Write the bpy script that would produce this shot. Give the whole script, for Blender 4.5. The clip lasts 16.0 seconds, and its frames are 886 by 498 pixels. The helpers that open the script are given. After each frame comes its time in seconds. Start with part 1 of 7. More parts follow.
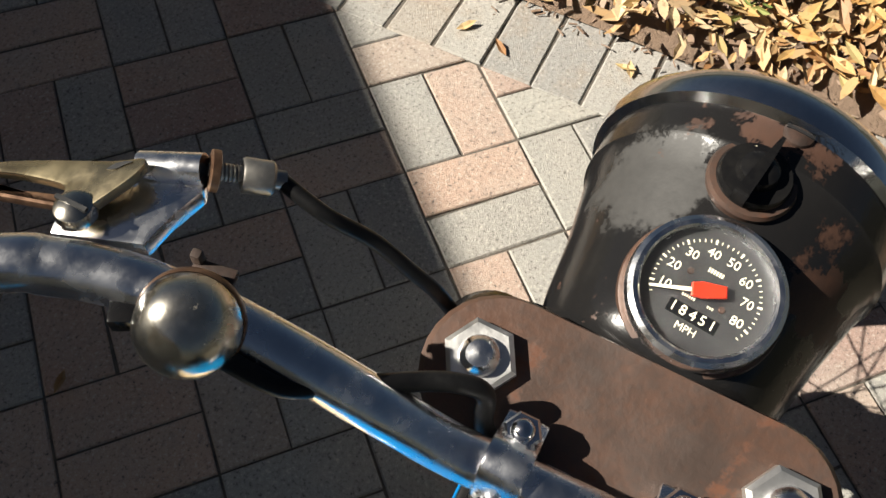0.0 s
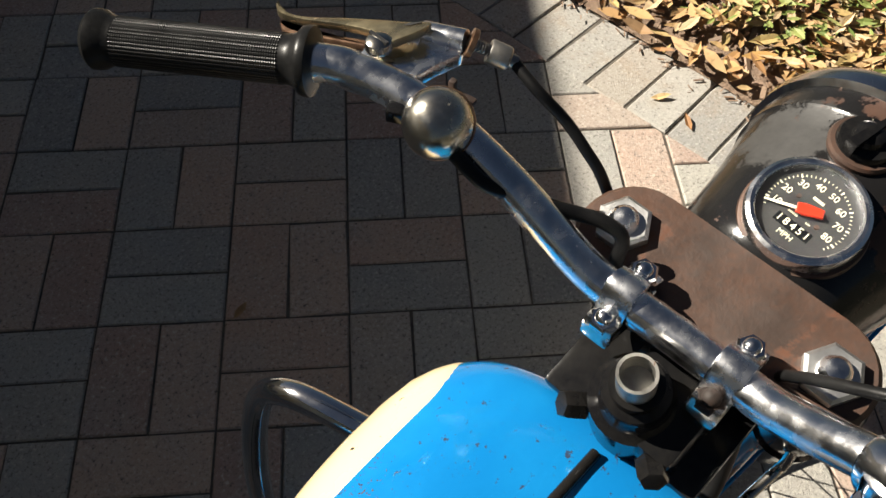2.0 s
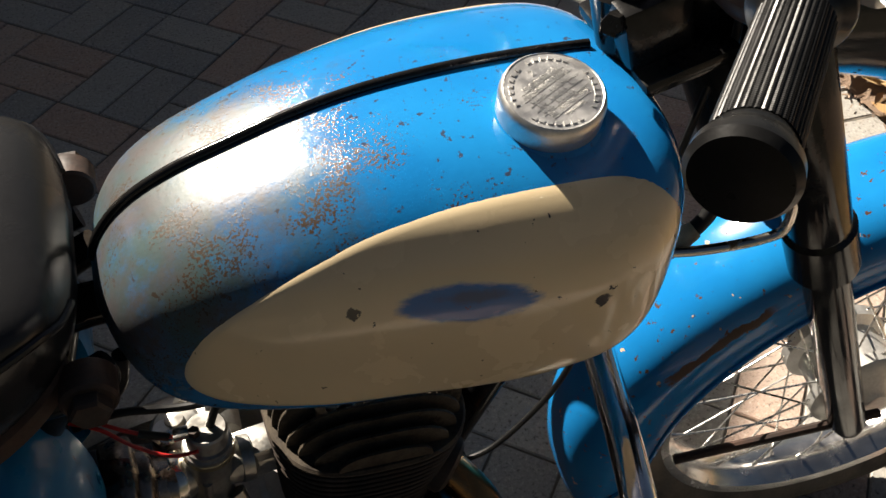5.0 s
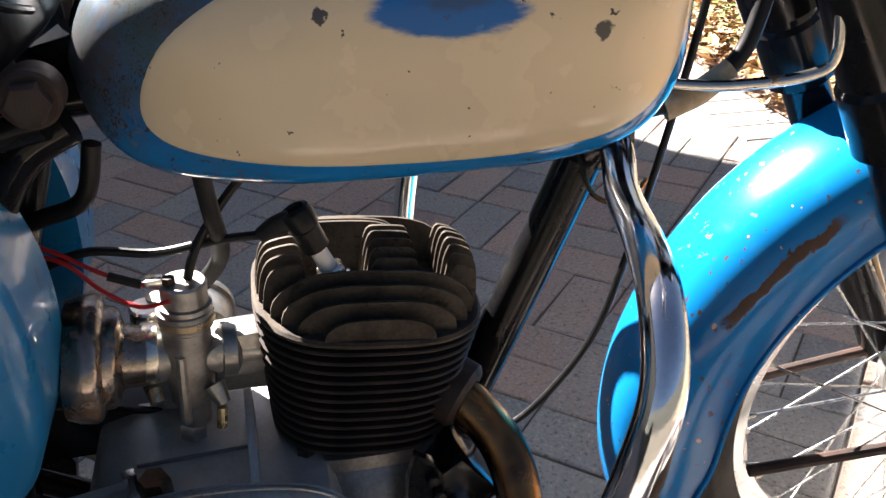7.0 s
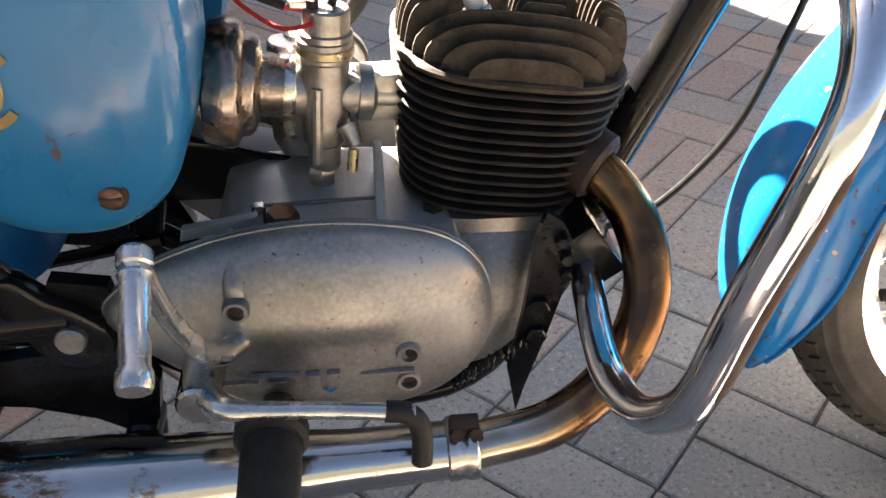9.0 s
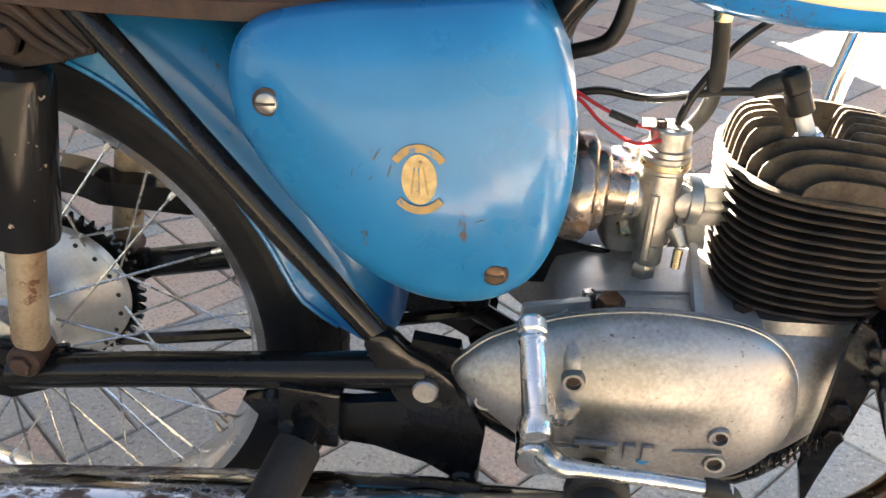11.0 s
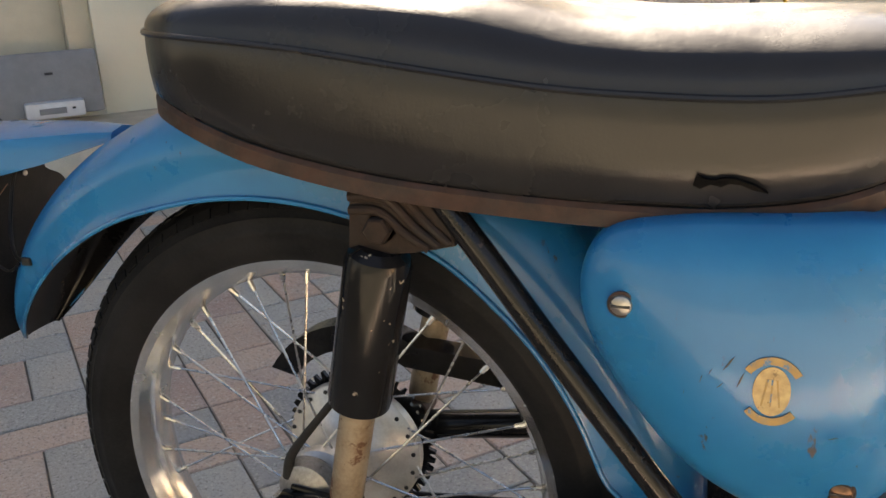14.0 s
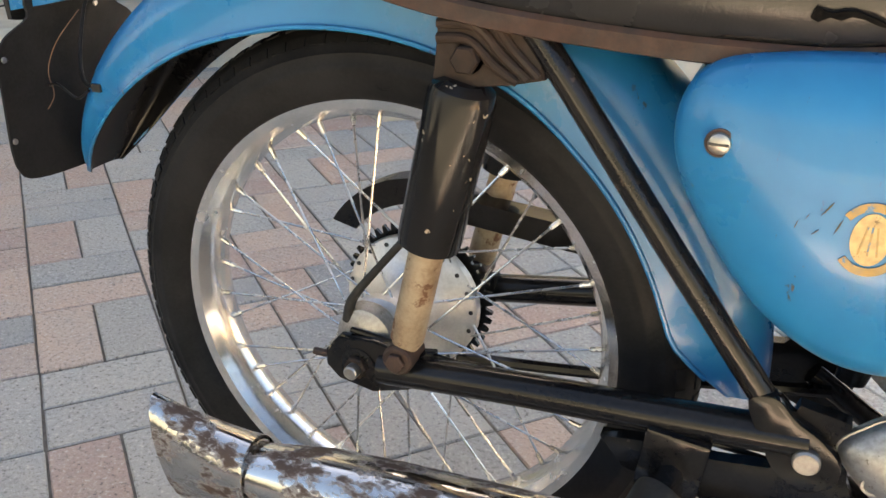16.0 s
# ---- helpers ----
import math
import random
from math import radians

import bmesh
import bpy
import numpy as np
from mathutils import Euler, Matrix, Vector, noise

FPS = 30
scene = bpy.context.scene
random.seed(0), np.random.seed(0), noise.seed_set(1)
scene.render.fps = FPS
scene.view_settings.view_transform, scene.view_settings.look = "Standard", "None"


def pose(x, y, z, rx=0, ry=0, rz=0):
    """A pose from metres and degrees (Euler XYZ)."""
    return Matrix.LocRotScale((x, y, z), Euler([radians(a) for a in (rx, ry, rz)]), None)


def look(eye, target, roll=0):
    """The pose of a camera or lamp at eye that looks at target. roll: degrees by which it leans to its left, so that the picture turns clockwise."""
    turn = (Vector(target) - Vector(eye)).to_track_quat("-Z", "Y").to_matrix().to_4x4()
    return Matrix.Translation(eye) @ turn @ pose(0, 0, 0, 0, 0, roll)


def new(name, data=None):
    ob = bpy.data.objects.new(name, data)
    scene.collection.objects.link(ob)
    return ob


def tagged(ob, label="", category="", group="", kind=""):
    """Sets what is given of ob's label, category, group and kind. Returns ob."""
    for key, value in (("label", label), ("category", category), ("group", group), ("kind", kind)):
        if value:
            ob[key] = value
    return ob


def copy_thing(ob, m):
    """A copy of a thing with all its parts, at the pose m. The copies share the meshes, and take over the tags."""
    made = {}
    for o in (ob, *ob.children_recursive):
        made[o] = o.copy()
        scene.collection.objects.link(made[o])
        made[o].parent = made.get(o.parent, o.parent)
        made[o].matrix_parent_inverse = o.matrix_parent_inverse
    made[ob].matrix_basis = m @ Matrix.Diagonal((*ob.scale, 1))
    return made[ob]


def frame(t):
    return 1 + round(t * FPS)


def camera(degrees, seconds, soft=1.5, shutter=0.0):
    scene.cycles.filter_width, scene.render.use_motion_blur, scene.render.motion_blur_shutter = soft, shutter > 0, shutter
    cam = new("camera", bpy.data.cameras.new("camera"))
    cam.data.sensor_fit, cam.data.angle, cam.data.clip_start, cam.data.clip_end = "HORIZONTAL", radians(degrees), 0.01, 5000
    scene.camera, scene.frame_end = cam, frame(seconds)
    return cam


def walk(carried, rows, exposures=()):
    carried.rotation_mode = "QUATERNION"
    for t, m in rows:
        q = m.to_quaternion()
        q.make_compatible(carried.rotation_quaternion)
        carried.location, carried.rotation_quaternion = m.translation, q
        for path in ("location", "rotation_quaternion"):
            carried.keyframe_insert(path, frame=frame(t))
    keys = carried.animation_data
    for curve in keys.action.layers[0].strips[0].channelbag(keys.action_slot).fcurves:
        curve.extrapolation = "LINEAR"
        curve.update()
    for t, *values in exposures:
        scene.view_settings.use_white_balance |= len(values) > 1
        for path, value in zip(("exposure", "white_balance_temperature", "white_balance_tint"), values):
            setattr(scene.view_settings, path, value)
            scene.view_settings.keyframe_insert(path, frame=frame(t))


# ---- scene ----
cam = camera(53.3, 16.0)
PATH = [
    (0, (0.867, 0.023, 1.263), (1.794, 0.414, -0.465), 4.2),
    (0.5, (0.834, 0.033, 1.278), (1.757, 0.534, -0.423), 3.2),
    (1, (0.804, 0.037, 1.296), (1.693, 0.672, -0.38), 1.0),
    (1.5, (0.763, 0.01, 1.309), (1.626, 0.737, -0.343), 0.3),
    (2, (0.713, -0.063, 1.317), (1.58, 0.7, -0.315), 2.3),
    (2.5, (0.682, -0.133, 1.321), (1.51, 0.681, -0.308), 3.4),
    (3, (0.68, -0.201, 1.323), (1.46, 0.647, -0.312), 4.0),
    (3.5, (0.678, -0.283, 1.325), (1.352, 0.683, -0.291), 4.2),
    (4, (0.65, -0.355, 1.301), (1.235, 0.688, -0.302), 5.0),
    (4.2, (0.649, -0.379, 1.282), (1.192, 0.702, -0.31), 4.1),
    (6.3, (0.645, -0.589, 0.952), (1.121, 1.1, -0.009), 0.1),
    (6.5, (0.654, -0.605, 0.931), (1.104, 1.108, 0.002), -0.3),
    (7, (0.682, -0.608, 0.879), (1.06, 1.105, -0.082), -0.8),
    (7.5, (0.693, -0.602, 0.836), (1.061, 1.078, -0.185), -0.5),
    (8, (0.676, -0.611, 0.802), (0.994, 1.05, -0.266), 0.3),
    (8.5, (0.655, -0.623, 0.779), (0.938, 1.022, -0.324), 1.1),
    (9, (0.632, -0.64, 0.767), (0.819, 0.995, -0.369), 1.0),
    (9.5, (0.601, -0.66, 0.765), (0.67, 0.978, -0.38), 1.1),
    (10, (0.565, -0.683, 0.774), (0.468, 0.961, -0.36), 0.3),
    (10.2, (0.554, -0.694, 0.781), (0.38, 0.96, -0.33), -0.3),
    (12.3, (0.459, -0.735, 0.872), (0.232, 1.137, 0.204), -0.4),
    (12.5, (0.458, -0.738, 0.88), (0.194, 1.141, 0.249), -1.0),
    (13, (0.437, -0.751, 0.893), (0.017, 1.109, 0.289), -2.2),
    (13.5, (0.422, -0.747, 0.883), (-0.123, 1.074, 0.259), -2.4),
    (14, (0.4, -0.75, 0.867), (-0.239, 1.021, 0.193), -2.0),
    (14.5, (0.386, -0.771, 0.862), (-0.352, 0.962, 0.191), -1.8),
    (15, (0.384, -0.783, 0.848), (-0.388, 0.921, 0.14), -0.9),
    (15.5, (0.383, -0.785, 0.823), (-0.362, 0.9, 0.047), 0.3),
    (16, (0.365, -0.774, 0.798), (-0.314, 0.908, -0.045), 1.3),
]
walk(cam, [(t, look(eye, target, roll)) for t, eye, target, roll in PATH],
     exposures=[(0, -0.18, 6500, 9), (1.5, -0.18, 6500, 9), (2.5, -0.06, 6850, 9), (4.2, -0.2, 7100, 9), (6.3, 1.35, 6200, 17), (7, 1.85, 6250, 17), (8, 2.4, 6500, 17), (9, 3.15, 6900, 16), (10.2, 3.95, 7050, 12), (12.3, 4.2, 7450, 12), (13, 4.05, 7650, 14), (13.5, 3.7, 7700, 14), (14, 3.55, 7700, 14), (14.5, 3.95, 7650, 14), (15, 3.8, 7600, 14), (16, 4.4, 7600, 12)])

# ---- light ----
SUN_UP, SUN_AROUND = radians(39.0), radians(334.0)
world = bpy.data.worlds.new("sky")
scene.world = world
world.use_nodes = True
wn = world.node_tree.nodes
sky = wn.new("ShaderNodeTexSky")
sky.sky_type, sky.sun_disc = "NISHITA", False
sky.dust_density = 2.0
sky.sun_elevation, sky.sun_rotation = SUN_UP, SUN_AROUND
wn["Background"].inputs["Strength"].default_value = 0.024
world.node_tree.links.new(sky.outputs["Color"], wn["Background"].inputs["Color"])
sun = new("sun", bpy.data.lights.new("sun", "SUN"))
sun.data.energy, sun.data.angle, sun.data.color = 11.5, radians(0.53), (1.0, 0.93, 0.82)
sun.matrix_world = look((6 * math.sin(SUN_AROUND), 6 * math.cos(SUN_AROUND), 6 * math.tan(SUN_UP)), (0, 0, 0))


# ---- materials ----
class Mat:
    """A node material under construction."""

    def __init__(self, name):
        self.m = bpy.data.materials.new(name)
        self.m.use_nodes = True
        self.t = self.m.node_tree
        self.bsdf = self.t.nodes["Principled BSDF"]
        self.co = self.t.nodes.new("ShaderNodeTexCoord").outputs["Object"]

    def link(self, a, b):
        self.t.links.new(a, b)

    def noise(self, scale, detail=4.0, rough=0.55, vec=None, stretch=None):
        n = self.t.nodes.new("ShaderNodeTexNoise")
        n.inputs["Scale"].default_value, n.inputs["Detail"].default_value, n.inputs["Roughness"].default_value = scale, detail, rough
        src = vec or self.co
        if stretch:
            mp = self.t.nodes.new("ShaderNodeMapping")
            mp.inputs["Scale"].default_value = stretch
            self.link(src, mp.inputs["Vector"])
            src = mp.outputs["Vector"]
        self.link(src, n.inputs["Vector"])
        return n.outputs["Fac"]

    def ramp(self, fac, stops):
        r = self.t.nodes.new("ShaderNodeValToRGB")
        e = r.color_ramp.elements
        while len(e) < len(stops):
            e.new(0.5)
        for k, (pos, col) in enumerate(stops):
            e[k].position = pos
            e[k].color = (*col, 1) if len(col) == 3 else col
        self.link(fac, r.inputs["Fac"])
        return r.outputs["Color"]

    def step(self, fac, a, b, lo=0.0, hi=1.0):
        """A smooth step of a value from a to b."""
        n = self.t.nodes.new("ShaderNodeMapRange")
        n.interpolation_type = "SMOOTHSTEP"
        for key, v in (("From Min", a), ("From Max", b), ("To Min", lo), ("To Max", hi)):
            n.inputs[key].default_value = v
        self.link(fac, n.inputs["Value"])
        return n.outputs["Result"]

    def math(self, op, a, b):
        n = self.t.nodes.new("ShaderNodeMath")
        n.operation = op
        for k, v in enumerate((a, b)):
            if isinstance(v, (int, float)):
                n.inputs[k].default_value = v
            else:
                self.link(v, n.inputs[k])
        return n.outputs[0]

    def mix(self, fac, a, b):
        n = self.t.nodes.new("ShaderNodeMix")
        n.data_type = "RGBA"
        for socket, v in ((n.inputs["Factor"], fac), (n.inputs["A"], a), (n.inputs["B"], b)):
            if isinstance(v, (int, float)):
                socket.default_value = v
            elif isinstance(v, tuple):
                socket.default_value = (*v, 1)
            else:
                self.link(v, socket)
        return n.outputs["Result"]

    def near(self, p, scale=(1, 1, 1)):
        """The distance from a place, with axes scaled."""
        mp = self.t.nodes.new("ShaderNodeMapping")
        mp.inputs["Location"].default_value = [-a * b for a, b in zip(p, scale)]
        mp.inputs["Scale"].default_value = scale
        self.link(self.co, mp.inputs["Vector"])
        n = self.t.nodes.new("ShaderNodeVectorMath")
        n.operation = "LENGTH"
        self.link(mp.outputs["Vector"], n.inputs[0])
        return n.outputs["Value"]

    def axis(self, name):
        n = self.t.nodes.new("ShaderNodeSeparateXYZ")
        self.link(self.co, n.inputs[0])
        return n.outputs[name]

    def set(self, key, v):
        if isinstance(v, (int, float)):
            self.bsdf.inputs[key].default_value = v
        elif isinstance(v, tuple):
            self.bsdf.inputs[key].default_value = (*v, 1)
        else:
            self.link(v, self.bsdf.inputs[key])
        return self

    def bump(self, height, strength=0.2, dist=0.001):
        b = self.t.nodes.new("ShaderNodeBump")
        b.inputs["Strength"].default_value, b.inputs["Distance"].default_value = strength, dist
        self.link(height, b.inputs["Height"])
        self.link(b.outputs["Normal"], self.bsdf.inputs["Normal"])
        return self


def surface(name, a, b, scale=25, rough=(0.4, 0.6), metal=0.0, bump=0.15, fine=250, spots=None, coat=0.0, spec=0.5):
    """Two tones mixed at two scales, uneven gloss, fine relief; spots: (colour, scale, threshold, roughness) for rust or dirt."""
    m = Mat(name)
    big, small = m.noise(scale, 5), m.noise(fine, 3)
    tone = m.mix(m.step(m.math("ADD", m.math("MULTIPLY", big, 0.7), m.math("MULTIPLY", small, 0.3)), 0.35, 0.65), a, b)
    ro = m.step(m.noise(scale * 1.7, 4), 0.3, 0.7, rough[0], rough[1])
    if spots:
        col, sc, th, sro = spots
        mask = m.step(m.noise(sc, 9, 0.68), th, th + 0.07)
        tone = m.mix(mask, tone, m.mix(m.noise(sc * 4, 3), col, tuple(c * 0.45 for c in col)))
        ro = m.math("ADD", m.math("MULTIPLY", ro, m.math("SUBTRACT", 1.0, mask)), m.math("MULTIPLY", mask, sro))
        if metal:
            m.set("Metallic", m.math("MULTIPLY", m.math("SUBTRACT", 1.0, mask), metal))
    elif metal:
        m.set("Metallic", metal)
    m.set("Base Color", tone).set("Roughness", ro).bump(small, bump, 0.0008)
    m.set("Specular IOR Level", spec)
    if coat:
        m.set("Coat Weight", coat).set("Coat Roughness", 0.06)
    return m.m


RUST = (0.20, 0.085, 0.035)
BLUE, BLUE_LIGHT, CREAM = (0.004, 0.170, 0.455), (0.006, 0.205, 0.510), (0.74, 0.60, 0.38)


def tank_paint():
    m = Mat("tank_blue_paint")
    base = m.mix(m.step(m.noise(14, 4), 0.35, 0.7), BLUE, BLUE_LIGHT)
    far = m.near((0.61, -0.02, 0.775), (1.0, 0.75, 1.15))
    close = m.step(far, 0.03, 0.25, 1.0, 0.0)
    patch = m.math("ADD", close, m.math("ADD", m.math("MULTIPLY", m.math("SUBTRACT", m.noise(13, 6, 0.62), 0.5), 1.0), m.math("MULTIPLY", m.math("SUBTRACT", m.noise(120, 7, 0.78), 0.5), 0.75)))
    dull = m.step(patch, 0.34, 1.05)
    reach = m.step(far, 0.10, 0.36, 1.0, 0.0)
    pits = m.step(m.math("ADD", m.noise(520, 4, 0.6), m.math("MULTIPLY", m.math("MULTIPLY", reach, m.step(m.noise(20, 6, 0.65), 0.38, 0.68)), 0.26)), 0.70, 0.77)
    few = m.math("MULTIPLY", m.step(m.math("ADD", m.noise(150, 6, 0.6), m.math("MULTIPLY", m.noise(9, 3), 0.16)), 0.715, 0.745), 0.8)
    c = m.mix(m.math("MULTIPLY", dull, 0.90), base, m.mix(m.step(m.noise(17, 7, 0.6), 0.36, 0.66), (0.050, 0.066, 0.034), (0.080, 0.050, 0.020)))
    c = m.mix(m.math("MAXIMUM", pits, few), c, m.mix(m.noise(300, 2), (0.072, 0.038, 0.018), (0.026, 0.019, 0.012)))
    m.set("Base Color", c)
    worn = m.math("MAXIMUM", m.math("MULTIPLY", dull, 0.8), pits)
    m.set("Roughness", m.step(worn, 0, 1, 0.12, 0.46)).set("Specular IOR Level", m.step(worn, 0, 0.7, 0.5, 0.30)).set("Coat Weight", m.step(worn, 0, 0.35, 0.3, 0.0)).set("Coat Roughness", 0.05)
    return m.bump(m.math("ADD", m.math("MULTIPLY", pits, 0.5), m.noise(180, 4)), 0.18, 0.0008).m


def cream_paint():
    m = Mat("cream_paint")
    base = m.mix(m.step(m.noise(9, 5), 0.3, 0.7), CREAM, (0.78, 0.62, 0.38))
    side = m.step(m.axis("Y"), -0.02, 0.0, 1.0, 0.0)
    edge = m.math("ADD", m.near((0.79, -0.13, 0.762), (1.0, 0.1, 2.9)), m.math("MULTIPLY", m.noise(90, 6, 0.7, stretch=(0.5, 1, 1.6)), 0.022))
    patch = m.math("MULTIPLY", m.step(edge, 0.047, 0.058, 1.0, 0.0), side)
    core = m.math("MULTIPLY", m.step(m.math("ADD", m.near((0.795, -0.13, 0.767), (1.0, 0.1, 4.5)), m.math("MULTIPLY", m.noise(120, 6), 0.04)), 0.03, 0.05, 1.0, 0.0), side)
    chip1 = m.step(m.math("ADD", m.near((0.876, -0.149, 0.749), (1, 0.2, 1)), m.math("MULTIPLY", m.noise(160, 5), 0.012)), 0.0105, 0.012, 1.0, 0.0)
    chip2 = m.step(m.math("ADD", m.near((0.722, -0.122, 0.761), (1, 0.2, 1)), m.math("MULTIPLY", m.noise(200, 5), 0.012)), 0.0095, 0.0105, 1.0, 0.0)
    c = m.mix(patch, base, (0.006, 0.135, 0.43))
    c = m.mix(m.math("MULTIPLY", core, 0.6), c, (0.04, 0.05, 0.06))
    c = m.mix(m.math("MAXIMUM", m.math("MAXIMUM", chip1, chip2), m.step(m.noise(110, 4), 0.705, 0.72)), c, (0.06, 0.05, 0.045))
    return m.set("Base Color", c).set("Roughness", m.step(m.noise(20, 4), 0.3, 0.7, 0.16, 0.3)).set("Coat Weight", 0.4).bump(m.noise(120, 3), 0.05, 0.0008).m


def vinyl():
    m = Mat("black_vinyl")
    grain = m.noise(420, 5, 0.6)
    folds = m.noise(30, 4, 0.6, stretch=(1.0, 1.0, 0.35))
    m.set("Base Color", m.mix(m.noise(12, 4), (0.011, 0.0112, 0.012), (0.021, 0.0208, 0.0212)))
    m.set("Roughness", m.step(m.noise(9, 5, 0.6), 0.35, 0.65, 0.15, 0.30)).set("Specular IOR Level", 0.37)
    crease = m.noise(95, 4, 0.6, stretch=(1.6, 0.6, 1.0))
    return m.bump(m.math("ADD", m.math("ADD", m.math("MULTIPLY", grain, 0.35), m.math("MULTIPLY", folds, 0.7)), m.math("MULTIPLY", crease, 0.45)), 0.30, 0.0014).m


def paver_material():
    m = Mat("paver_concrete")
    info = m.t.nodes.new("ShaderNodeObjectInfo").outputs["Random"]
    geo = m.t.nodes.new("ShaderNodeNewGeometry")
    pick = m.math("FRACT", m.math("ADD", m.math("MULTIPLY", info, 7.31), geo.outputs["Random Per Island"]), 0.0)
    world_at = geo.outputs["Position"]
    c = m.ramp(pick, [(0.0, (0.325, 0.318, 0.298)), (0.22, (0.42, 0.405, 0.36)), (0.42, (0.27, 0.272, 0.268)), (0.60, (0.39, 0.37, 0.325)), (0.64, (0.46, 0.315, 0.245)), (0.82, (0.54, 0.40, 0.31)), (1.0, (0.38, 0.255, 0.215))])
    blot = m.noise(7, 5, 0.6, vec=world_at)
    speck = m.noise(150, 5, 0.8, vec=world_at)
    c = m.mix(m.step(blot, 0.3, 0.75, 0.0, 0.45), c, (0.44, 0.40, 0.35))
    c = m.mix(m.step(m.noise(38, 6, 0.7, vec=world_at), 0.52, 0.72, 0.0, 0.45), c, (0.24, 0.22, 0.20))
    c = m.mix(m.step(speck, 0.54, 0.68), c, (0.62, 0.58, 0.50))
    c = m.mix(m.step(speck, 0.46, 0.34), c, (0.11, 0.10, 0.09))
    c = m.mix(m.step(m.noise(420, 3, 0.7, vec=world_at), 0.64, 0.70, 0.0, 0.8), c, (0.74, 0.71, 0.64))
    return m.set("Base Color", c).set("Roughness", 0.88).bump(m.noise(300, 6, 0.7, vec=world_at), 0.8, 0.003).m


def border_material():
    m = Mat("border_concrete")
    pick = m.t.nodes.new("ShaderNodeObjectInfo").outputs["Random"]
    world_at = m.t.nodes.new("ShaderNodeNewGeometry").outputs["Position"]
    c = m.ramp(pick, [(0.0, (0.37, 0.355, 0.325)), (0.4, (0.43, 0.41, 0.37)), (0.75, (0.33, 0.32, 0.30)), (1.0, (0.42, 0.37, 0.31))])
    speck = m.noise(150, 5, 0.8, vec=world_at)
    c = m.mix(m.step(m.noise(14, 6, 0.65, vec=world_at), 0.45, 0.75, 0.0, 0.6), c, (0.36, 0.28, 0.20))
    c = m.mix(m.step(speck, 0.54, 0.68), c, (0.60, 0.57, 0.52))
    c = m.mix(m.step(speck, 0.46, 0.34), c, (0.14, 0.13, 0.12))
    return m.set("Base Color", c).set("Roughness", 0.88).bump(m.noise(300, 6, 0.7, vec=world_at), 0.8, 0.003).m


def panel_paint():
    """Old brushed-over blue: dulled patches, rust flecks and brown drag marks."""
    m = Mat("blue_paint")
    c = m.mix(m.step(m.noise(9, 5, 0.6), 0.3, 0.7), (0.005, 0.134, 0.318), (0.008, 0.162, 0.365))
    c = m.mix(m.step(m.noise(34, 7, 0.7), 0.56, 0.74, 0.0, 0.35), c, (0.030, 0.165, 0.30))
    flecks = m.step(m.noise(70, 8, 0.68), 0.66, 0.70)
    drag = m.math("MULTIPLY", m.step(m.noise(60, 5, 0.6, stretch=(1.0, 1.0, 0.35)), 0.655, 0.69), m.step(m.noise(7, 3), 0.44, 0.56))
    rust = m.math("MAXIMUM", flecks, drag)
    c = m.mix(m.math("MULTIPLY", rust, 0.9), c, m.mix(m.noise(160, 3), (0.105, 0.060, 0.028), (0.045, 0.034, 0.020)))
    ro = m.math("ADD", m.step(m.noise(16, 5, 0.6), 0.3, 0.7, 0.24, 0.40), m.math("MULTIPLY", rust, 0.35))
    m.set("Base Color", c).set("Roughness", ro).set("Specular IOR Level", 0.35).set("Coat Weight", 0.30).set("Coat Roughness", 0.07)
    return m.bump(m.math("ADD", m.noise(150, 4), m.math("MULTIPLY", m.noise(11, 3), 2.0)), 0.08, 0.0010).m


def guard_paint():
    m = Mat("front_guard_paint")
    c = m.mix(m.step(m.noise(12, 4), 0.35, 0.7), BLUE, BLUE_LIGHT)
    ring = m.math("ADD", m.near((1.335, 0, 0.305), (1, 0, 1)), m.math("MULTIPLY", m.noise(24, 6, 0.6), 0.026))
    band = m.math("MULTIPLY", m.step(ring, 0.332, 0.334), m.step(ring, 0.344, 0.342))
    streak = m.math("MULTIPLY", m.math("MULTIPLY", band, m.step(m.near((1.085, -0.07, 0.512), (1, 0.5, 1)), 0.055, 0.072, 1.0, 0.0)), m.step(m.axis("Y"), -0.02, -0.04))
    spots = m.step(m.math("ADD", m.noise(105, 5, 0.6), m.math("MULTIPLY", m.noise(8, 3), 0.14)), 0.715, 0.74)
    pale = m.step(m.noise(95, 2, 0.4), 0.745, 0.76)
    c = m.mix(pale, c, (0.55, 0.42, 0.28))
    rust = m.math("MAXIMUM", streak, spots)
    c = m.mix(rust, c, m.mix(m.noise(120, 3), (0.085, 0.04, 0.022), (0.04, 0.023, 0.016)))
    return m.set("Base Color", c).set("Roughness", m.step(rust, 0, 1, 0.16, 0.6)).set("Specular IOR Level", 0.35).bump(m.noise(140, 3), 0.05, 0.0008).m


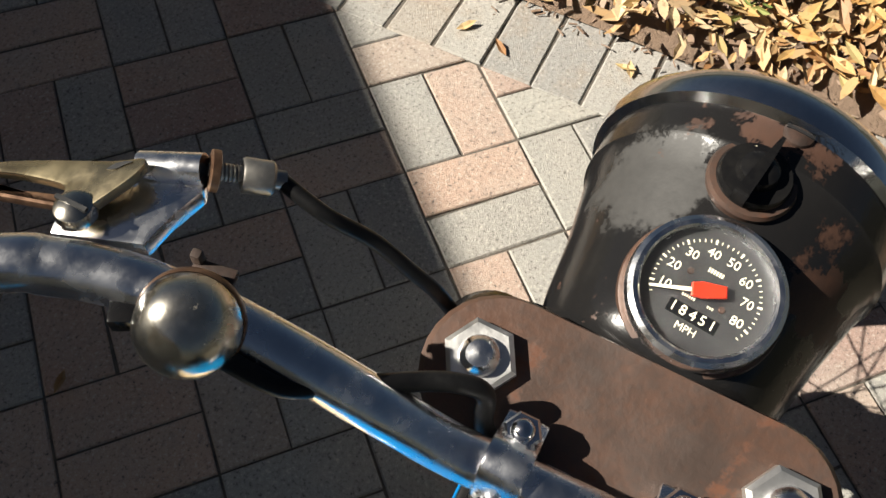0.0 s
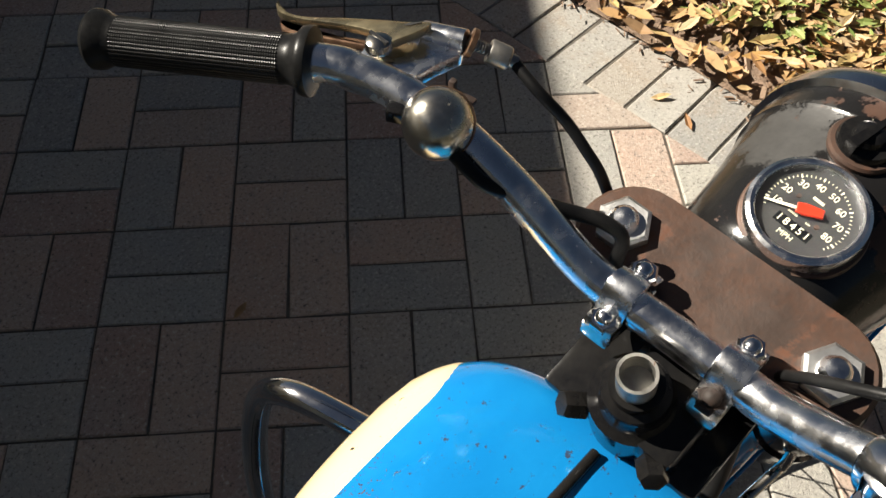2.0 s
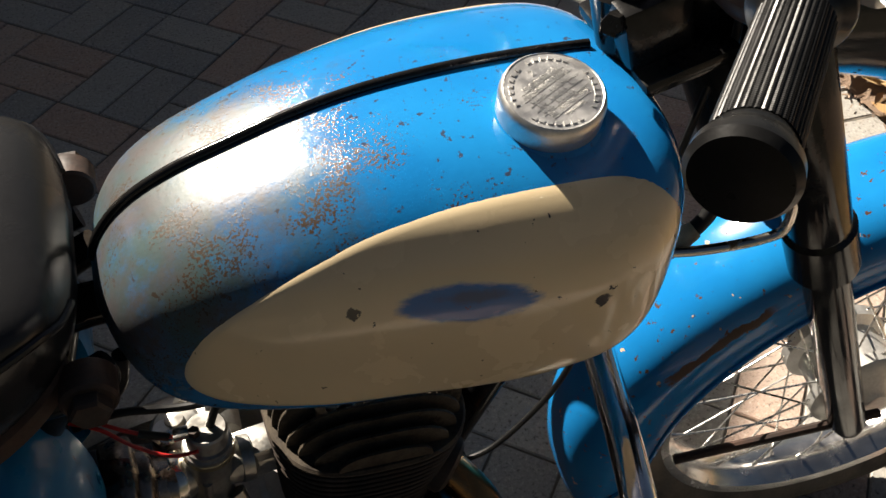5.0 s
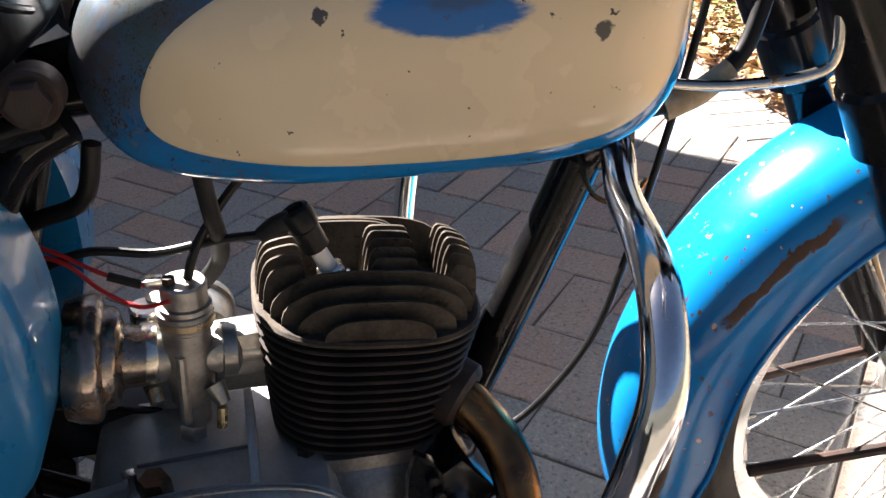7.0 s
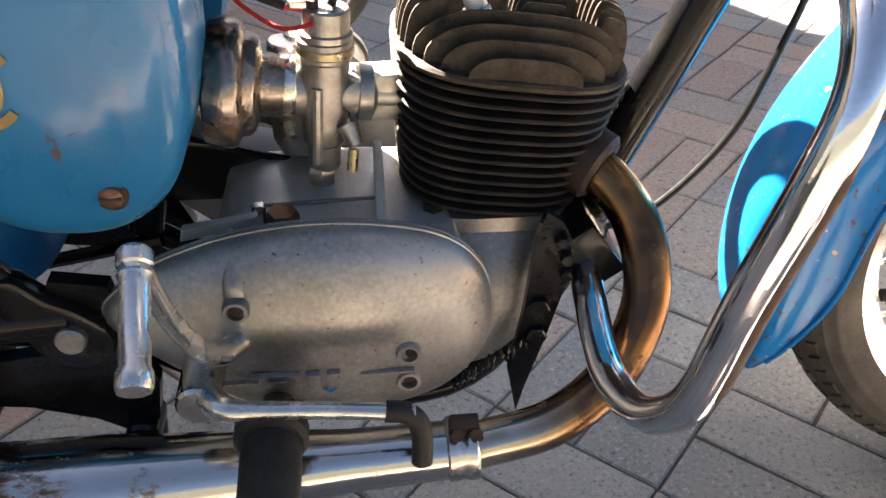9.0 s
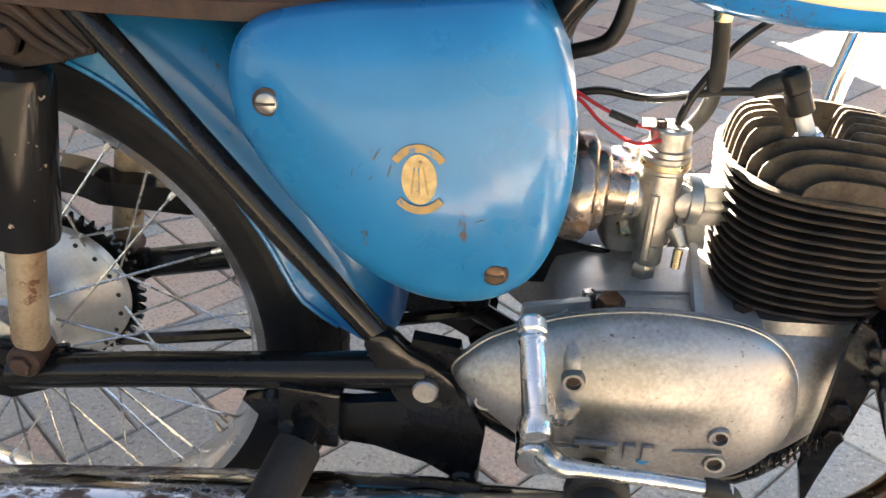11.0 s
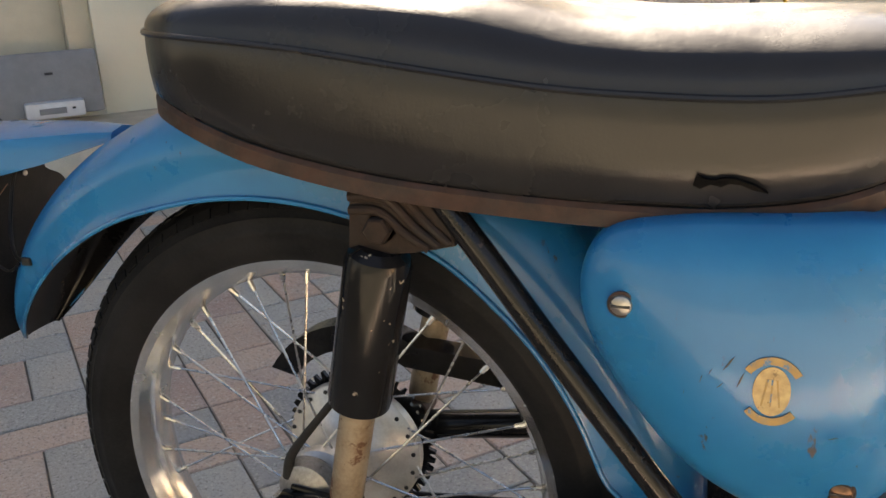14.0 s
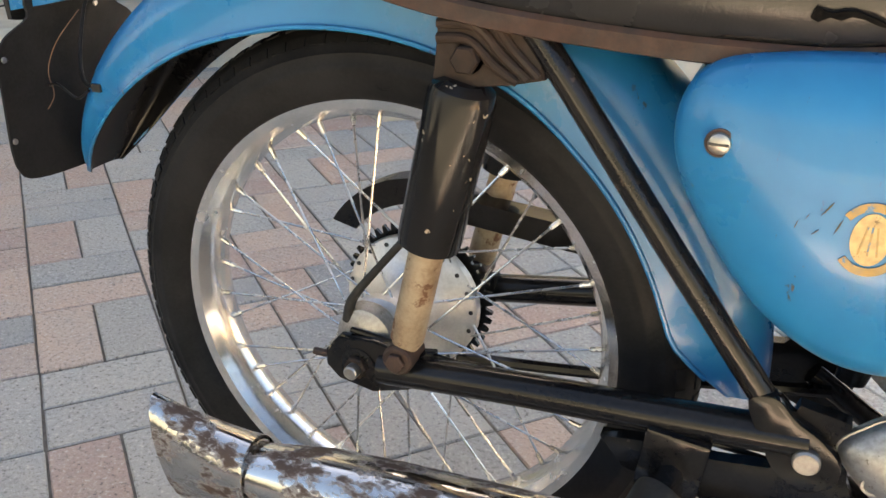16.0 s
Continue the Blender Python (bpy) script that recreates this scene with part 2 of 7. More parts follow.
def shell_paint():
    m = Mat("worn_headlamp_enamel")
    c = m.mix(m.noise(20, 4), (0.007, 0.007, 0.008), (0.016, 0.015, 0.014))
    grey = m.step(m.math("ADD", m.near((1.128, 0.032, 0.93), (1.0, 1.0, 0.6)), m.math("MULTIPLY", m.noise(60, 7, 0.7), 0.06)), 0.050, 0.062, 1.0, 0.0)
    rusty = m.math("MAXIMUM", m.step(m.math("ADD", m.near((1.105, -0.055, 0.92), (0.9, 1.0, 0.6)), m.math("MULTIPLY", m.noise(50, 7, 0.7), 0.11)), 0.068, 0.080, 1.0, 0.0),
                   m.step(m.math("ADD", m.near((1.16, -0.015, 0.94), (2.4, 0.7, 0.6)), m.math("MULTIPLY", m.noise(70, 7, 0.7), 0.12)), 0.072, 0.082, 1.0, 0.0))
    flecks = m.step(m.noise(60, 8, 0.68), 0.64, 0.69)
    c = m.mix(m.math("MULTIPLY", grey, 0.42), c, m.mix(m.noise(160, 5, 0.7), (0.045, 0.044, 0.042), (0.11, 0.107, 0.102)))
    c = m.mix(m.math("MAXIMUM", m.math("MULTIPLY", rusty, 0.85), flecks), c, m.mix(m.noise(90, 5), (0.11, 0.048, 0.027), (0.035, 0.022, 0.017)))
    return m.set("Base Color", c).set("Roughness", m.step(m.math("MAXIMUM", m.math("MAXIMUM", grey, rusty), flecks), 0, 1, 0.16, 0.6)).bump(m.noise(200, 5), 0.2, 0.0008).m


def silencer_chrome():
    m = Mat("rusting_chrome")
    c = m.mix(m.noise(14, 4), (0.66, 0.65, 0.63), (0.48, 0.46, 0.43))
    back = m.step(m.axis("X"), 0.25, 0.62, 0.115, -0.02)
    rust = m.step(m.math("ADD", m.noise(38, 9, 0.72, stretch=(0.5, 1, 1)), back), 0.56, 0.68)
    c = m.mix(rust, c, m.mix(m.noise(120, 4), (0.10, 0.058, 0.040), (0.045, 0.03, 0.024)))
    m.set("Metallic", m.step(rust, 0, 1, 1.0, 0.15)).set("Roughness", m.step(rust, 0, 1, 0.13, 0.62))
    return m.set("Base Color", c).bump(m.noise(260, 3), 0.12, 0.0008).m


def header_pipe():
    m = Mat("browned_header_chrome")
    front = m.step(m.axis("X"), 0.72, 0.80)
    patch = m.noise(18, 6, 0.65)
    brown = m.mix(m.step(patch, 0.35, 0.65), (0.30, 0.155, 0.060), (0.090, 0.052, 0.034))
    pale = m.mix(m.step(patch, 0.4, 0.7), (0.62, 0.56, 0.46), (0.36, 0.25, 0.14))
    c = m.mix(front, pale, brown)
    soot = m.step(m.noise(46, 8, 0.7), 0.60, 0.68)
    c = m.mix(m.math("MULTIPLY", soot, 0.8), c, (0.060, 0.036, 0.024))
    m.set("Base Color", c).set("Metallic", m.step(soot, 0, 1, 1.0, 0.3)).set("Roughness", m.math("ADD", m.step(front, 0, 1, 0.16, 0.26), m.math("MULTIPLY", soot, 0.3)))
    return m.bump(m.noise(220, 3), 0.1, 0.0008).m


def chipped_black():
    m = Mat("chipped_black_enamel")
    c = m.mix(m.noise(20, 4), (0.008, 0.008, 0.009), (0.014, 0.014, 0.014))
    chips = m.step(m.noise(85, 3, 0.5), 0.69, 0.715)
    c = m.mix(chips, c, m.mix(m.noise(200, 2), (0.50, 0.45, 0.36), (0.22, 0.14, 0.08)))
    return m.set("Base Color", c).set("Roughness", m.step(m.noise(24, 4), 0.3, 0.7, 0.08, 0.20)).set("Specular IOR Level", 0.2).bump(m.noise(160, 4), 0.08, 0.0008).m


def wall_material():
    m = Mat("painted_brick_wall")
    c = m.mix(m.noise(3, 5), (0.66, 0.60, 0.47), (0.74, 0.69, 0.56))
    c = m.mix(m.step(m.noise(28, 8, 0.7, stretch=(1, 1, 2.5)), 0.66, 0.72), c, (0.42, 0.37, 0.29))
    return m.set("Base Color", c).set("Roughness", 0.85).bump(m.noise(60, 6), 0.4, 0.004).m


def paisley():
    m = Mat("paisley_fabric")
    v = m.t.nodes.new("ShaderNodeTexVoronoi")
    v.inputs["Scale"].default_value = 26
    m.link(m.co, v.inputs["Vector"])
    rings = m.math("SINE", m.math("MULTIPLY", v.outputs["Distance"], 22), 0.0)
    swirl = m.step(m.math("ADD", rings, m.math("MULTIPLY", m.noise(30, 3), 1.6)), 0.75, 1.0)
    c = m.mix(m.math("MULTIPLY", swirl, 0.75), (0.52, 0.49, 0.46), (0.25, 0.225, 0.23))
    return m.set("Base Color", c).set("Roughness", 0.9).bump(m.noise(600, 2), 0.2).m


def soil():
    m = Mat("mulch_soil")
    c = m.mix(m.noise(60, 8, 0.7), (0.16, 0.108, 0.075), (0.38, 0.27, 0.19))
    return m.set("Base Color", c).set("Roughness", 0.95).bump(m.noise(90, 8, 0.75), 1.0, 0.01).m


def leafy(name, stops):
    m = Mat(name)
    geo = m.t.nodes.new("ShaderNodeNewGeometry")
    c = m.ramp(geo.outputs["Random Per Island"], stops)
    c = m.mix(m.step(m.noise(70, 4), 0.55, 0.75, 0.0, 0.6), c, (0.12, 0.07, 0.03))
    return m.set("Base Color", c).set("Roughness", 0.6).m


M = dict(
    tank=tank_paint(), cream=cream_paint(), vinyl=vinyl(), paver=paver_material(), wall=wall_material(), paisley=paisley(), soil=soil(), border=border_material(), guard=guard_paint(), chipped=chipped_black(), shell=shell_paint(),
    blue=panel_paint(),
    chrome=surface("chrome", (0.90, 0.90, 0.91), (0.78, 0.78, 0.80), 30, (0.07, 0.17), 1.0, 0.06, 300, spots=((0.22, 0.15, 0.09), 150, 0.70, 0.6)),
    chrome_bar=surface("sunlit_pitted_chrome", (0.94, 0.94, 0.95), (0.84, 0.85, 0.88), 45, (0.15, 0.32), 1.0, 0.08, 420, spots=((0.20, 0.12, 0.07), 110, 0.675, 0.6)),
    chrome_worn=surface("pitted_chrome", (0.72, 0.69, 0.64), (0.50, 0.46, 0.40), 20, (0.10, 0.28), 1.0, 0.15, 260, spots=((0.24, 0.13, 0.06), 38, 0.63, 0.8)),
    filter=surface("browned_filter_chrome", (0.34, 0.29, 0.25), (0.10, 0.075, 0.06), 18, (0.14, 0.34), 0.9, 0.15, 260, spots=((0.13, 0.075, 0.04), 30, 0.56, 0.8)),
    silencer=silencer_chrome(),
    heat=header_pipe(),
    alloy=surface("cast_aluminium", (0.42, 0.415, 0.405), (0.23, 0.222, 0.212), 9, (0.36, 0.54), 0.85, 0.14, 260, spots=((0.12, 0.09, 0.06), 170, 0.62, 0.8)),
    polished=surface("polished_aluminium", (0.70, 0.69, 0.66), (0.55, 0.53, 0.50), 30, (0.18, 0.32), 0.95, 0.1, 300),
    brushed=surface("brushed_aluminium", (0.74, 0.73, 0.71), (0.62, 0.61, 0.59), 40, (0.34, 0.48), 0.95, 0.15, 400),
    bright=surface("bright_cast_aluminium", (0.66, 0.65, 0.62), (0.50, 0.485, 0.46), 24, (0.36, 0.52), 0.7, 0.18, 320),
    zinc=surface("zinc_plated_steel", (0.44, 0.43, 0.40), (0.31, 0.295, 0.27), 60, (0.3, 0.5), 0.9, 0.12, 300, spots=(RUST, 90, 0.66, 0.8)),
    brass=surface("tarnished_brass_plating", (0.50, 0.42, 0.26), (0.36, 0.30, 0.20), 30, (0.2, 0.38), 0.95, 0.1, 300, spots=((0.18, 0.09, 0.04), 45, 0.62, 0.8)),
    fins=surface("sooty_cast_iron", (0.018, 0.016, 0.0145), (0.046, 0.033, 0.025), 25, (0.5, 0.75), 0.0, 0.4, 300, spec=0.2),
    head=surface("grey_cast_head", (0.078, 0.062, 0.044), (0.030, 0.024, 0.019), 30, (0.55, 0.8), 0.0, 0.4, 300, spots=((0.03, 0.022, 0.016), 45, 0.58, 0.7), spec=0.2),
    black=surface("black_enamel", (0.006, 0.006, 0.0068), (0.013, 0.0125, 0.012), 20, (0.08, 0.20), 0.0, 0.06, 220, spots=((0.10, 0.07, 0.05), 48, 0.69, 0.8), spec=0.24),
    black_worn=surface("worn_black_enamel", (0.006, 0.006, 0.0065), (0.014, 0.013, 0.012), 14, (0.09, 0.24), 0.0, 0.08, 220, spots=((0.10, 0.055, 0.03), 30, 0.62, 0.7), spec=0.3),
    yoke=surface("rusty_brown_steel", (0.100, 0.054, 0.037), (0.066, 0.047, 0.039), 22, (0.34, 0.55), 0.2, 0.3, 260, spots=((0.15, 0.058, 0.028), 26, 0.60, 0.7)),
    rusty=surface("rusted_steel", (0.052, 0.025, 0.016), (0.022, 0.015, 0.012), 30, (0.6, 0.85), 0.1, 0.5, 220),
    browned=surface("rust_browned_steel", (0.20, 0.12, 0.075), (0.11, 0.062, 0.040), 90, (0.3, 0.5), 0.7, 0.2, 300),
    # near-black without gloss, painted in for the shade inside the tear
    hollow=surface("tear_void", (0.003, 0.003, 0.003), (0.006, 0.0055, 0.005), 80, (0.8, 0.95), 0.0, 0.5, 300, spec=0.05),
    grimed=surface("grimy_brown_steel", (0.034, 0.022, 0.016), (0.017, 0.013, 0.011), 30, (0.5, 0.8), 0.1, 0.4, 220, spots=((0.07, 0.034, 0.02), 40, 0.60, 0.8), spec=0.25),
    sleeve=surface("yellowed_sleeve", (0.27, 0.26, 0.21), (0.19, 0.18, 0.145), 40, (0.3, 0.45)),
    grip=surface("grip_rubber", (0.007, 0.007, 0.0072), (0.013, 0.013, 0.013), 25, (0.26, 0.4), 0.0, 0.1, 350, spec=0.2),
    nickel=surface("worn_nickel_plating", (0.72, 0.69, 0.62), (0.56, 0.52, 0.44), 22, (0.16, 0.3), 1.0, 0.08, 300, spots=((0.20, 0.11, 0.05), 50, 0.66, 0.8)),
    rubber=surface("black_rubber", (0.015, 0.015, 0.015), (0.030, 0.029, 0.027), 25, (0.45, 0.7), 0.0, 0.2, 350, spec=0.22),
    tyre=surface("tyre_rubber", (0.009, 0.0093, 0.0102), (0.018, 0.0182, 0.0190), 14, (0.45, 0.65), 0.0, 0.2, 260, spec=0.12),
    tyre_worn=surface("dusty_tyre_rubber", (0.030, 0.027, 0.023), (0.075, 0.062, 0.048), 14, (0.65, 0.85), 0.0, 0.3, 260),
    cable=surface("cable_sheath", (0.006, 0.006, 0.0065), (0.011, 0.011, 0.011), 40, (0.35, 0.5), 0.0, 0.1, 300, spec=0.25),
    red_wire=surface("red_wire_sheath", (0.50, 0.02, 0.02), (0.38, 0.015, 0.015), 60, (0.35, 0.5)),
    tape=surface("masking_tape", (0.50, 0.40, 0.26), (0.36, 0.27, 0.16), 60, (0.6, 0.8), bump=0.4),
    white_plastic=surface("white_porcelain", (0.75, 0.73, 0.68), (0.65, 0.62, 0.56), 60, (0.25, 0.4)),
    rim=surface("rim_plating", (0.74, 0.73, 0.71), (0.60, 0.59, 0.57), 22, (0.14, 0.28), 0.97, 0.1, 260, spots=((0.24, 0.18, 0.12), 90, 0.70, 0.6)),
    tan=surface("stained_shock_rod", (0.36, 0.29, 0.20), (0.22, 0.15, 0.09), 30, (0.4, 0.6), 0.3, 0.2, 260, spots=((0.17, 0.075, 0.035), 40, 0.55, 0.8)),
    red_lens=surface("red_plastic_lens", (0.30, 0.004, 0.016), (0.22, 0.004, 0.010), 30, (0.15, 0.28), coat=0.1, spec=0.3),
    red_needle=surface("red_needle_paint", (0.75, 0.05, 0.02), (0.65, 0.045, 0.02), 80, (0.3, 0.45)),
    dial=surface("dial_black", (0.012, 0.012, 0.013), (0.02, 0.02, 0.021), 60, (0.5, 0.65)),
    ink=surface("dial_lettering", (0.70, 0.66, 0.50), (0.62, 0.58, 0.42), 80, (0.5, 0.6)),
    gold=surface("gold_transfer", (0.36, 0.22, 0.055), (0.24, 0.17, 0.07), 120, (0.35, 0.5), spots=((0.06, 0.20, 0.36), 130, 0.57, 0.3)),
    gold_pale=surface("pale_gold_transfer", (0.50, 0.37, 0.16), (0.36, 0.25, 0.10), 120, (0.35, 0.5), spots=((0.22, 0.14, 0.05), 160, 0.60, 0.5)),
    joint=surface("joint_sand", (0.075, 0.066, 0.055), (0.14, 0.122, 0.10), 40, (0.9, 0.98), bump=0.6),
    # unseen ground, its brown chosen to dim and warm the bounce
    ground=surface("bounce_ground", (0.092, 0.080, 0.058), (0.060, 0.054, 0.039), 2, (0.9, 0.98), bump=0.5, fine=40),
    door=surface("door_paint", (0.60, 0.50, 0.33), (0.55, 0.46, 0.30), 4, (0.4, 0.55), bump=0.05),
    trim=surface("trim_paint", (0.58, 0.52, 0.40), (0.52, 0.46, 0.35), 8, (0.5, 0.65), bump=0.1),
    step=surface("painted_step", (0.56, 0.52, 0.43), (0.42, 0.38, 0.31), 9, (0.7, 0.85), bump=0.3),
    scratch=surface("scratched_primer", (0.075, 0.085, 0.04), (0.05, 0.05, 0.025), 200, (0.6, 0.8)),
    # boards of the added light screen, kept dark to damp reflections
    fence=surface("dark_screen_boards", (0.024, 0.024, 0.018), (0.014, 0.016, 0.011), 6, (0.8, 0.95), bump=0.4, fine=60),
    roof=surface("roof_shingle", (0.16, 0.13, 0.11), (0.10, 0.085, 0.075), 8, (0.85, 0.95)),
    chair=surface("grey_chair_frame", (0.075, 0.07, 0.075), (0.11, 0.105, 0.105), 20, (0.35, 0.5)),
    yellow=surface("yellow_hose", (0.66, 0.40, 0.03), (0.56, 0.33, 0.02), 30, (0.4, 0.55)),
    cloth=surface("yellow_cloth", (0.80, 0.66, 0.36), (0.68, 0.52, 0.24), 30, (0.8, 0.95), bump=0.4),
    radio=surface("grey_plastic", (0.20, 0.205, 0.22), (0.17, 0.175, 0.19), 20, (0.4, 0.55)),
    silver=surface("silver_plastic", (0.60, 0.60, 0.62), (0.54, 0.54, 0.56), 40, (0.3, 0.4)),
    leaf=leafy("dry_leaves", [(0.0, (0.40, 0.22, 0.09)), (0.2, (0.56, 0.40, 0.20)), (0.4, (0.32, 0.16, 0.065)), (0.6, (0.60, 0.47, 0.29)), (0.75, (0.46, 0.24, 0.075)), (0.88, (0.40, 0.31, 0.13)), (1.0, (0.52, 0.35, 0.16))]),
    green=leafy("green_leaves", [(0.0, (0.12, 0.17, 0.04)), (0.5, (0.22, 0.27, 0.07)), (1.0, (0.34, 0.33, 0.12))]),
    chips=leafy("mulch_chips", [(0.0, (0.24, 0.16, 0.11)), (0.4, (0.34, 0.24, 0.17)), (0.7, (0.17, 0.11, 0.08)), (1.0, (0.42, 0.32, 0.24))]),
)


def glass(name, tint=(1, 1, 1), rough=0.0):
    m = Mat(name)
    m.set("Base Color", tint).set("Transmission Weight", 1.0).set("Roughness", rough).set("IOR", 1.45)
    return m.m


M["glass"] = glass("clear_glass")
M["amber_glass"] = surface("amber_window_glass", (0.42, 0.20, 0.05), (0.75, 0.55, 0.30), 14, (0.05, 0.15))
M["table_glass"] = surface("frosted_glass_top", (0.36, 0.36, 0.31), (0.42, 0.42, 0.36), 20, (0.15, 0.3))


# ---- shape helpers ----
def part(name, bm, material, parent=None, label="", crease=32):
    """One mesh object from a bmesh, under a thing or a part; never deeper than thing, part, sub-part."""
    while parent and parent.parent and parent.parent.parent:
        parent = parent.parent
    bm.normal_update()
    if crease:
        lim = radians(crease)
        for f in bm.faces:
            f.smooth = True
        for e in bm.edges:
            e.smooth = len(e.link_faces) == 2 and e.calc_face_angle(0.0) < lim
    me = bpy.data.meshes.new(name)
    bm.to_mesh(me)
    bm.free()
    me.materials.append(material)
    ob = new(name, me)
    ob.parent = parent
    if label:
        ob["label"] = label
    return ob


def assembly(name, label):
    """A part of the motorcycle that is made of several meshes."""
    ob = new(name)
    ob.empty_display_size = 0.03
    ob.parent = bike
    ob["label"] = label
    return ob


def thing(name, label, category, group="", at=(0, 0, 0), kind=""):
    ob = new(name)
    ob.empty_display_size = 0.05
    ob.location = at
    return tagged(ob, label, category, group, kind)


def spline(pts, sub=6, closed=False):
    """A Catmull-Rom curve through points."""
    P = [Vector(p) for p in pts]
    n = len(P)
    out = []
    for i in range(n if closed else n - 1):
        a, b, c, d = (P[(i + k) % n] if closed else P[min(max(i + k, 0), n - 1)] for k in (-1, 0, 1, 2))
        for j in range(sub):
            t = j / sub
            out.append(0.5 * (2 * b + (c - a) * t + (2 * a - 5 * b + 4 * c - d) * t * t + (3 * b - a - 3 * c + d) * t**3))
    if not closed:
        out.append(P[-1].copy())
    return out


def curve1(pairs, x):
    """A value read smoothly from a table of (x, value)."""
    if x <= pairs[0][0]:
        return pairs[0][1]
    for i in range(len(pairs) - 1):
        (x0, v0), (x1, v1) = pairs[i], pairs[i + 1]
        if x <= x1:
            m0 = (v1 - pairs[i - 1][1]) / (x1 - pairs[i - 1][0]) if i else (v1 - v0) / (x1 - x0)
            m1 = (pairs[i + 2][1] - v0) / (pairs[i + 2][0] - x0) if i + 2 < len(pairs) else (v1 - v0) / (x1 - x0)
            h, t = x1 - x0, (x - x0) / (x1 - x0)
            return (2 * t**3 - 3 * t * t + 1) * v0 + (t**3 - 2 * t * t + t) * h * m0 + (3 * t * t - 2 * t**3) * v1 + (t**3 - t * t) * h * m1
    return pairs[-1][1]


def rings(bm, loops, caps=True, closed=False):
    """Skin between loops of equal length."""
    vs = [[bm.verts.new(p) for p in loop] for loop in loops]
    n = len(vs[0])
    for a, b in zip(vs, vs[1:] + ([vs[0]] if closed else [])):
        for k in range(n):
            bm.faces.new((a[k], a[(k + 1) % n], b[(k + 1) % n], b[k]))
    if caps and not closed:
        bm.faces.new(vs[0][::-1])
        bm.faces.new(vs[-1])
    return bm


def done(bm):
    bmesh.ops.recalc_face_normals(bm, faces=bm.faces[:])
    return bm


def tube(path, r, n=14, sub=6, bm=None, smooth=True, caps=True):
    """A round bar along a path; r: one radius, or one for each point."""
    bm = bm or bmesh.new()
    k = len(path)
    pts = spline(path, sub) if smooth and k > 2 else [Vector(p) for p in path]
    rs = [r] * len(pts) if isinstance(r, (int, float)) else [r[0] + 0 for _ in pts]
    if not isinstance(r, (int, float)):
        for i in range(len(pts)):
            f = i / (len(pts) - 1) * (k - 1)
            a = min(int(f), k - 2)
            rs[i] = r[a] + (r[a + 1] - r[a]) * (f - a)
    loops, side = [], None
    for i, p in enumerate(pts):
        d = (pts[min(i + 1, len(pts) - 1)] - pts[max(i - 1, 0)]).normalized()
        if side is None:
            side = d.orthogonal().normalized()
        side = (side - d * side.dot(d)).normalized()
        up = d.cross(side)
        loops.append([p + rs[i] * (math.cos(2 * math.pi * j / n) * side + math.sin(2 * math.pi * j / n) * up) for j in range(n)])
    rings(bm, loops, caps)
    return done(bm)


def frame_of(axis, hint=(0, 0, 1)):
    z = Vector(axis).normalized()
    x = Vector(hint).cross(z)
    if x.length < 1e-4:
        x = Vector((1, 0, 0)).cross(z)
    x.normalize()
    return x, z.cross(x), z


def lathe(profile, origin, axis, n=40, bm=None, closed=False):
    """Turn a profile of (radius, height) round an axis."""
    bm = bm or bmesh.new()
    x, y, z = frame_of(axis)
    o = Vector(origin)
    loops = []
    for r, h in profile:
        loops.append([o + h * z + max(r, 1e-5) * (math.cos(2 * math.pi * j / n) * x + math.sin(2 * math.pi * j / n) * y) for j in range(n)])
    rings(bm, loops, caps=not closed, closed=closed)
    return done(bm)


def slab(outline, to3d, depth, bevel=0.0, bm=None):
    """A flat outline (u, v) given thickness from 0 to depth, with chamfered front rim; to3d(u, v, w) places it."""
    bm = bm or bmesh.new()
    cu, cv = sum(p[0] for p in outline) / len(outline), sum(p[1] for p in outline) / len(outline)
    size = max(max(abs(p[0] - cu), abs(p[1] - cv)) for p in outline)

    def ring(shrink, w):
        k = 1 - shrink / size
        return [Vector(to3d(cu + (u - cu) * k, cv + (v - cv) * k, w)) for u, v in outline]

    loops = [ring(0, 0), ring(0, depth)] if not bevel else [ring(bevel, 0), ring(0, bevel), ring(0, depth - bevel), ring(bevel, depth)]
    rings(bm, loops)
    return done(bm)


def box(size, at, rot=None, bevel=0.0, bm=None):
    bm = bm or bmesh.new()
    m = Matrix.Translation(at) @ (rot.to_4x4() if rot else Matrix()) @ Matrix.Diagonal((*size, 1))
    made = bmesh.ops.create_cube(bm, size=1.0, matrix=m)
    if bevel:
        edges = list({e for v in made["verts"] for e in v.link_edges})
        bmesh.ops.bevel(bm, geom=edges, offset=bevel, segments=2, affect="EDGES", profile=0.6)
    return bm


def xz(y0, sign=1):
    """Places an outline of x and z in the upright plane y0, thickness along y."""
    return lambda u, v, w: (u, y0 + sign * w, v)


def arc(cx, cy, r, a0, a1, n):
    return [(cx + r * math.cos(radians(a0 + (a1 - a0) * k / n)), cy + r * math.sin(radians(a0 + (a1 - a0) * k / n))) for k in range(n + 1)]


def hexagon(origin, axis, r, h, dome=True, bm=None):
    """A hexagon nut or bolt head, chamfered, with a rounded end if it has one."""
    bm = lathe([(r * 0.98, 0), (r, h * 0.12), (r, h * 0.8), (r * 0.86, h)], origin, axis, 6, bm)
    if dome:
        top = Vector(origin) + Vector(axis).normalized() * h * 0.98
        q = r * 0.62
        lathe([(q, 0), (q, q * 0.25), (q * 0.85, q * 0.6), (q * 0.5, q * 0.85), (0.0, q * 0.95)], top, axis, 18, bm)
    return bm


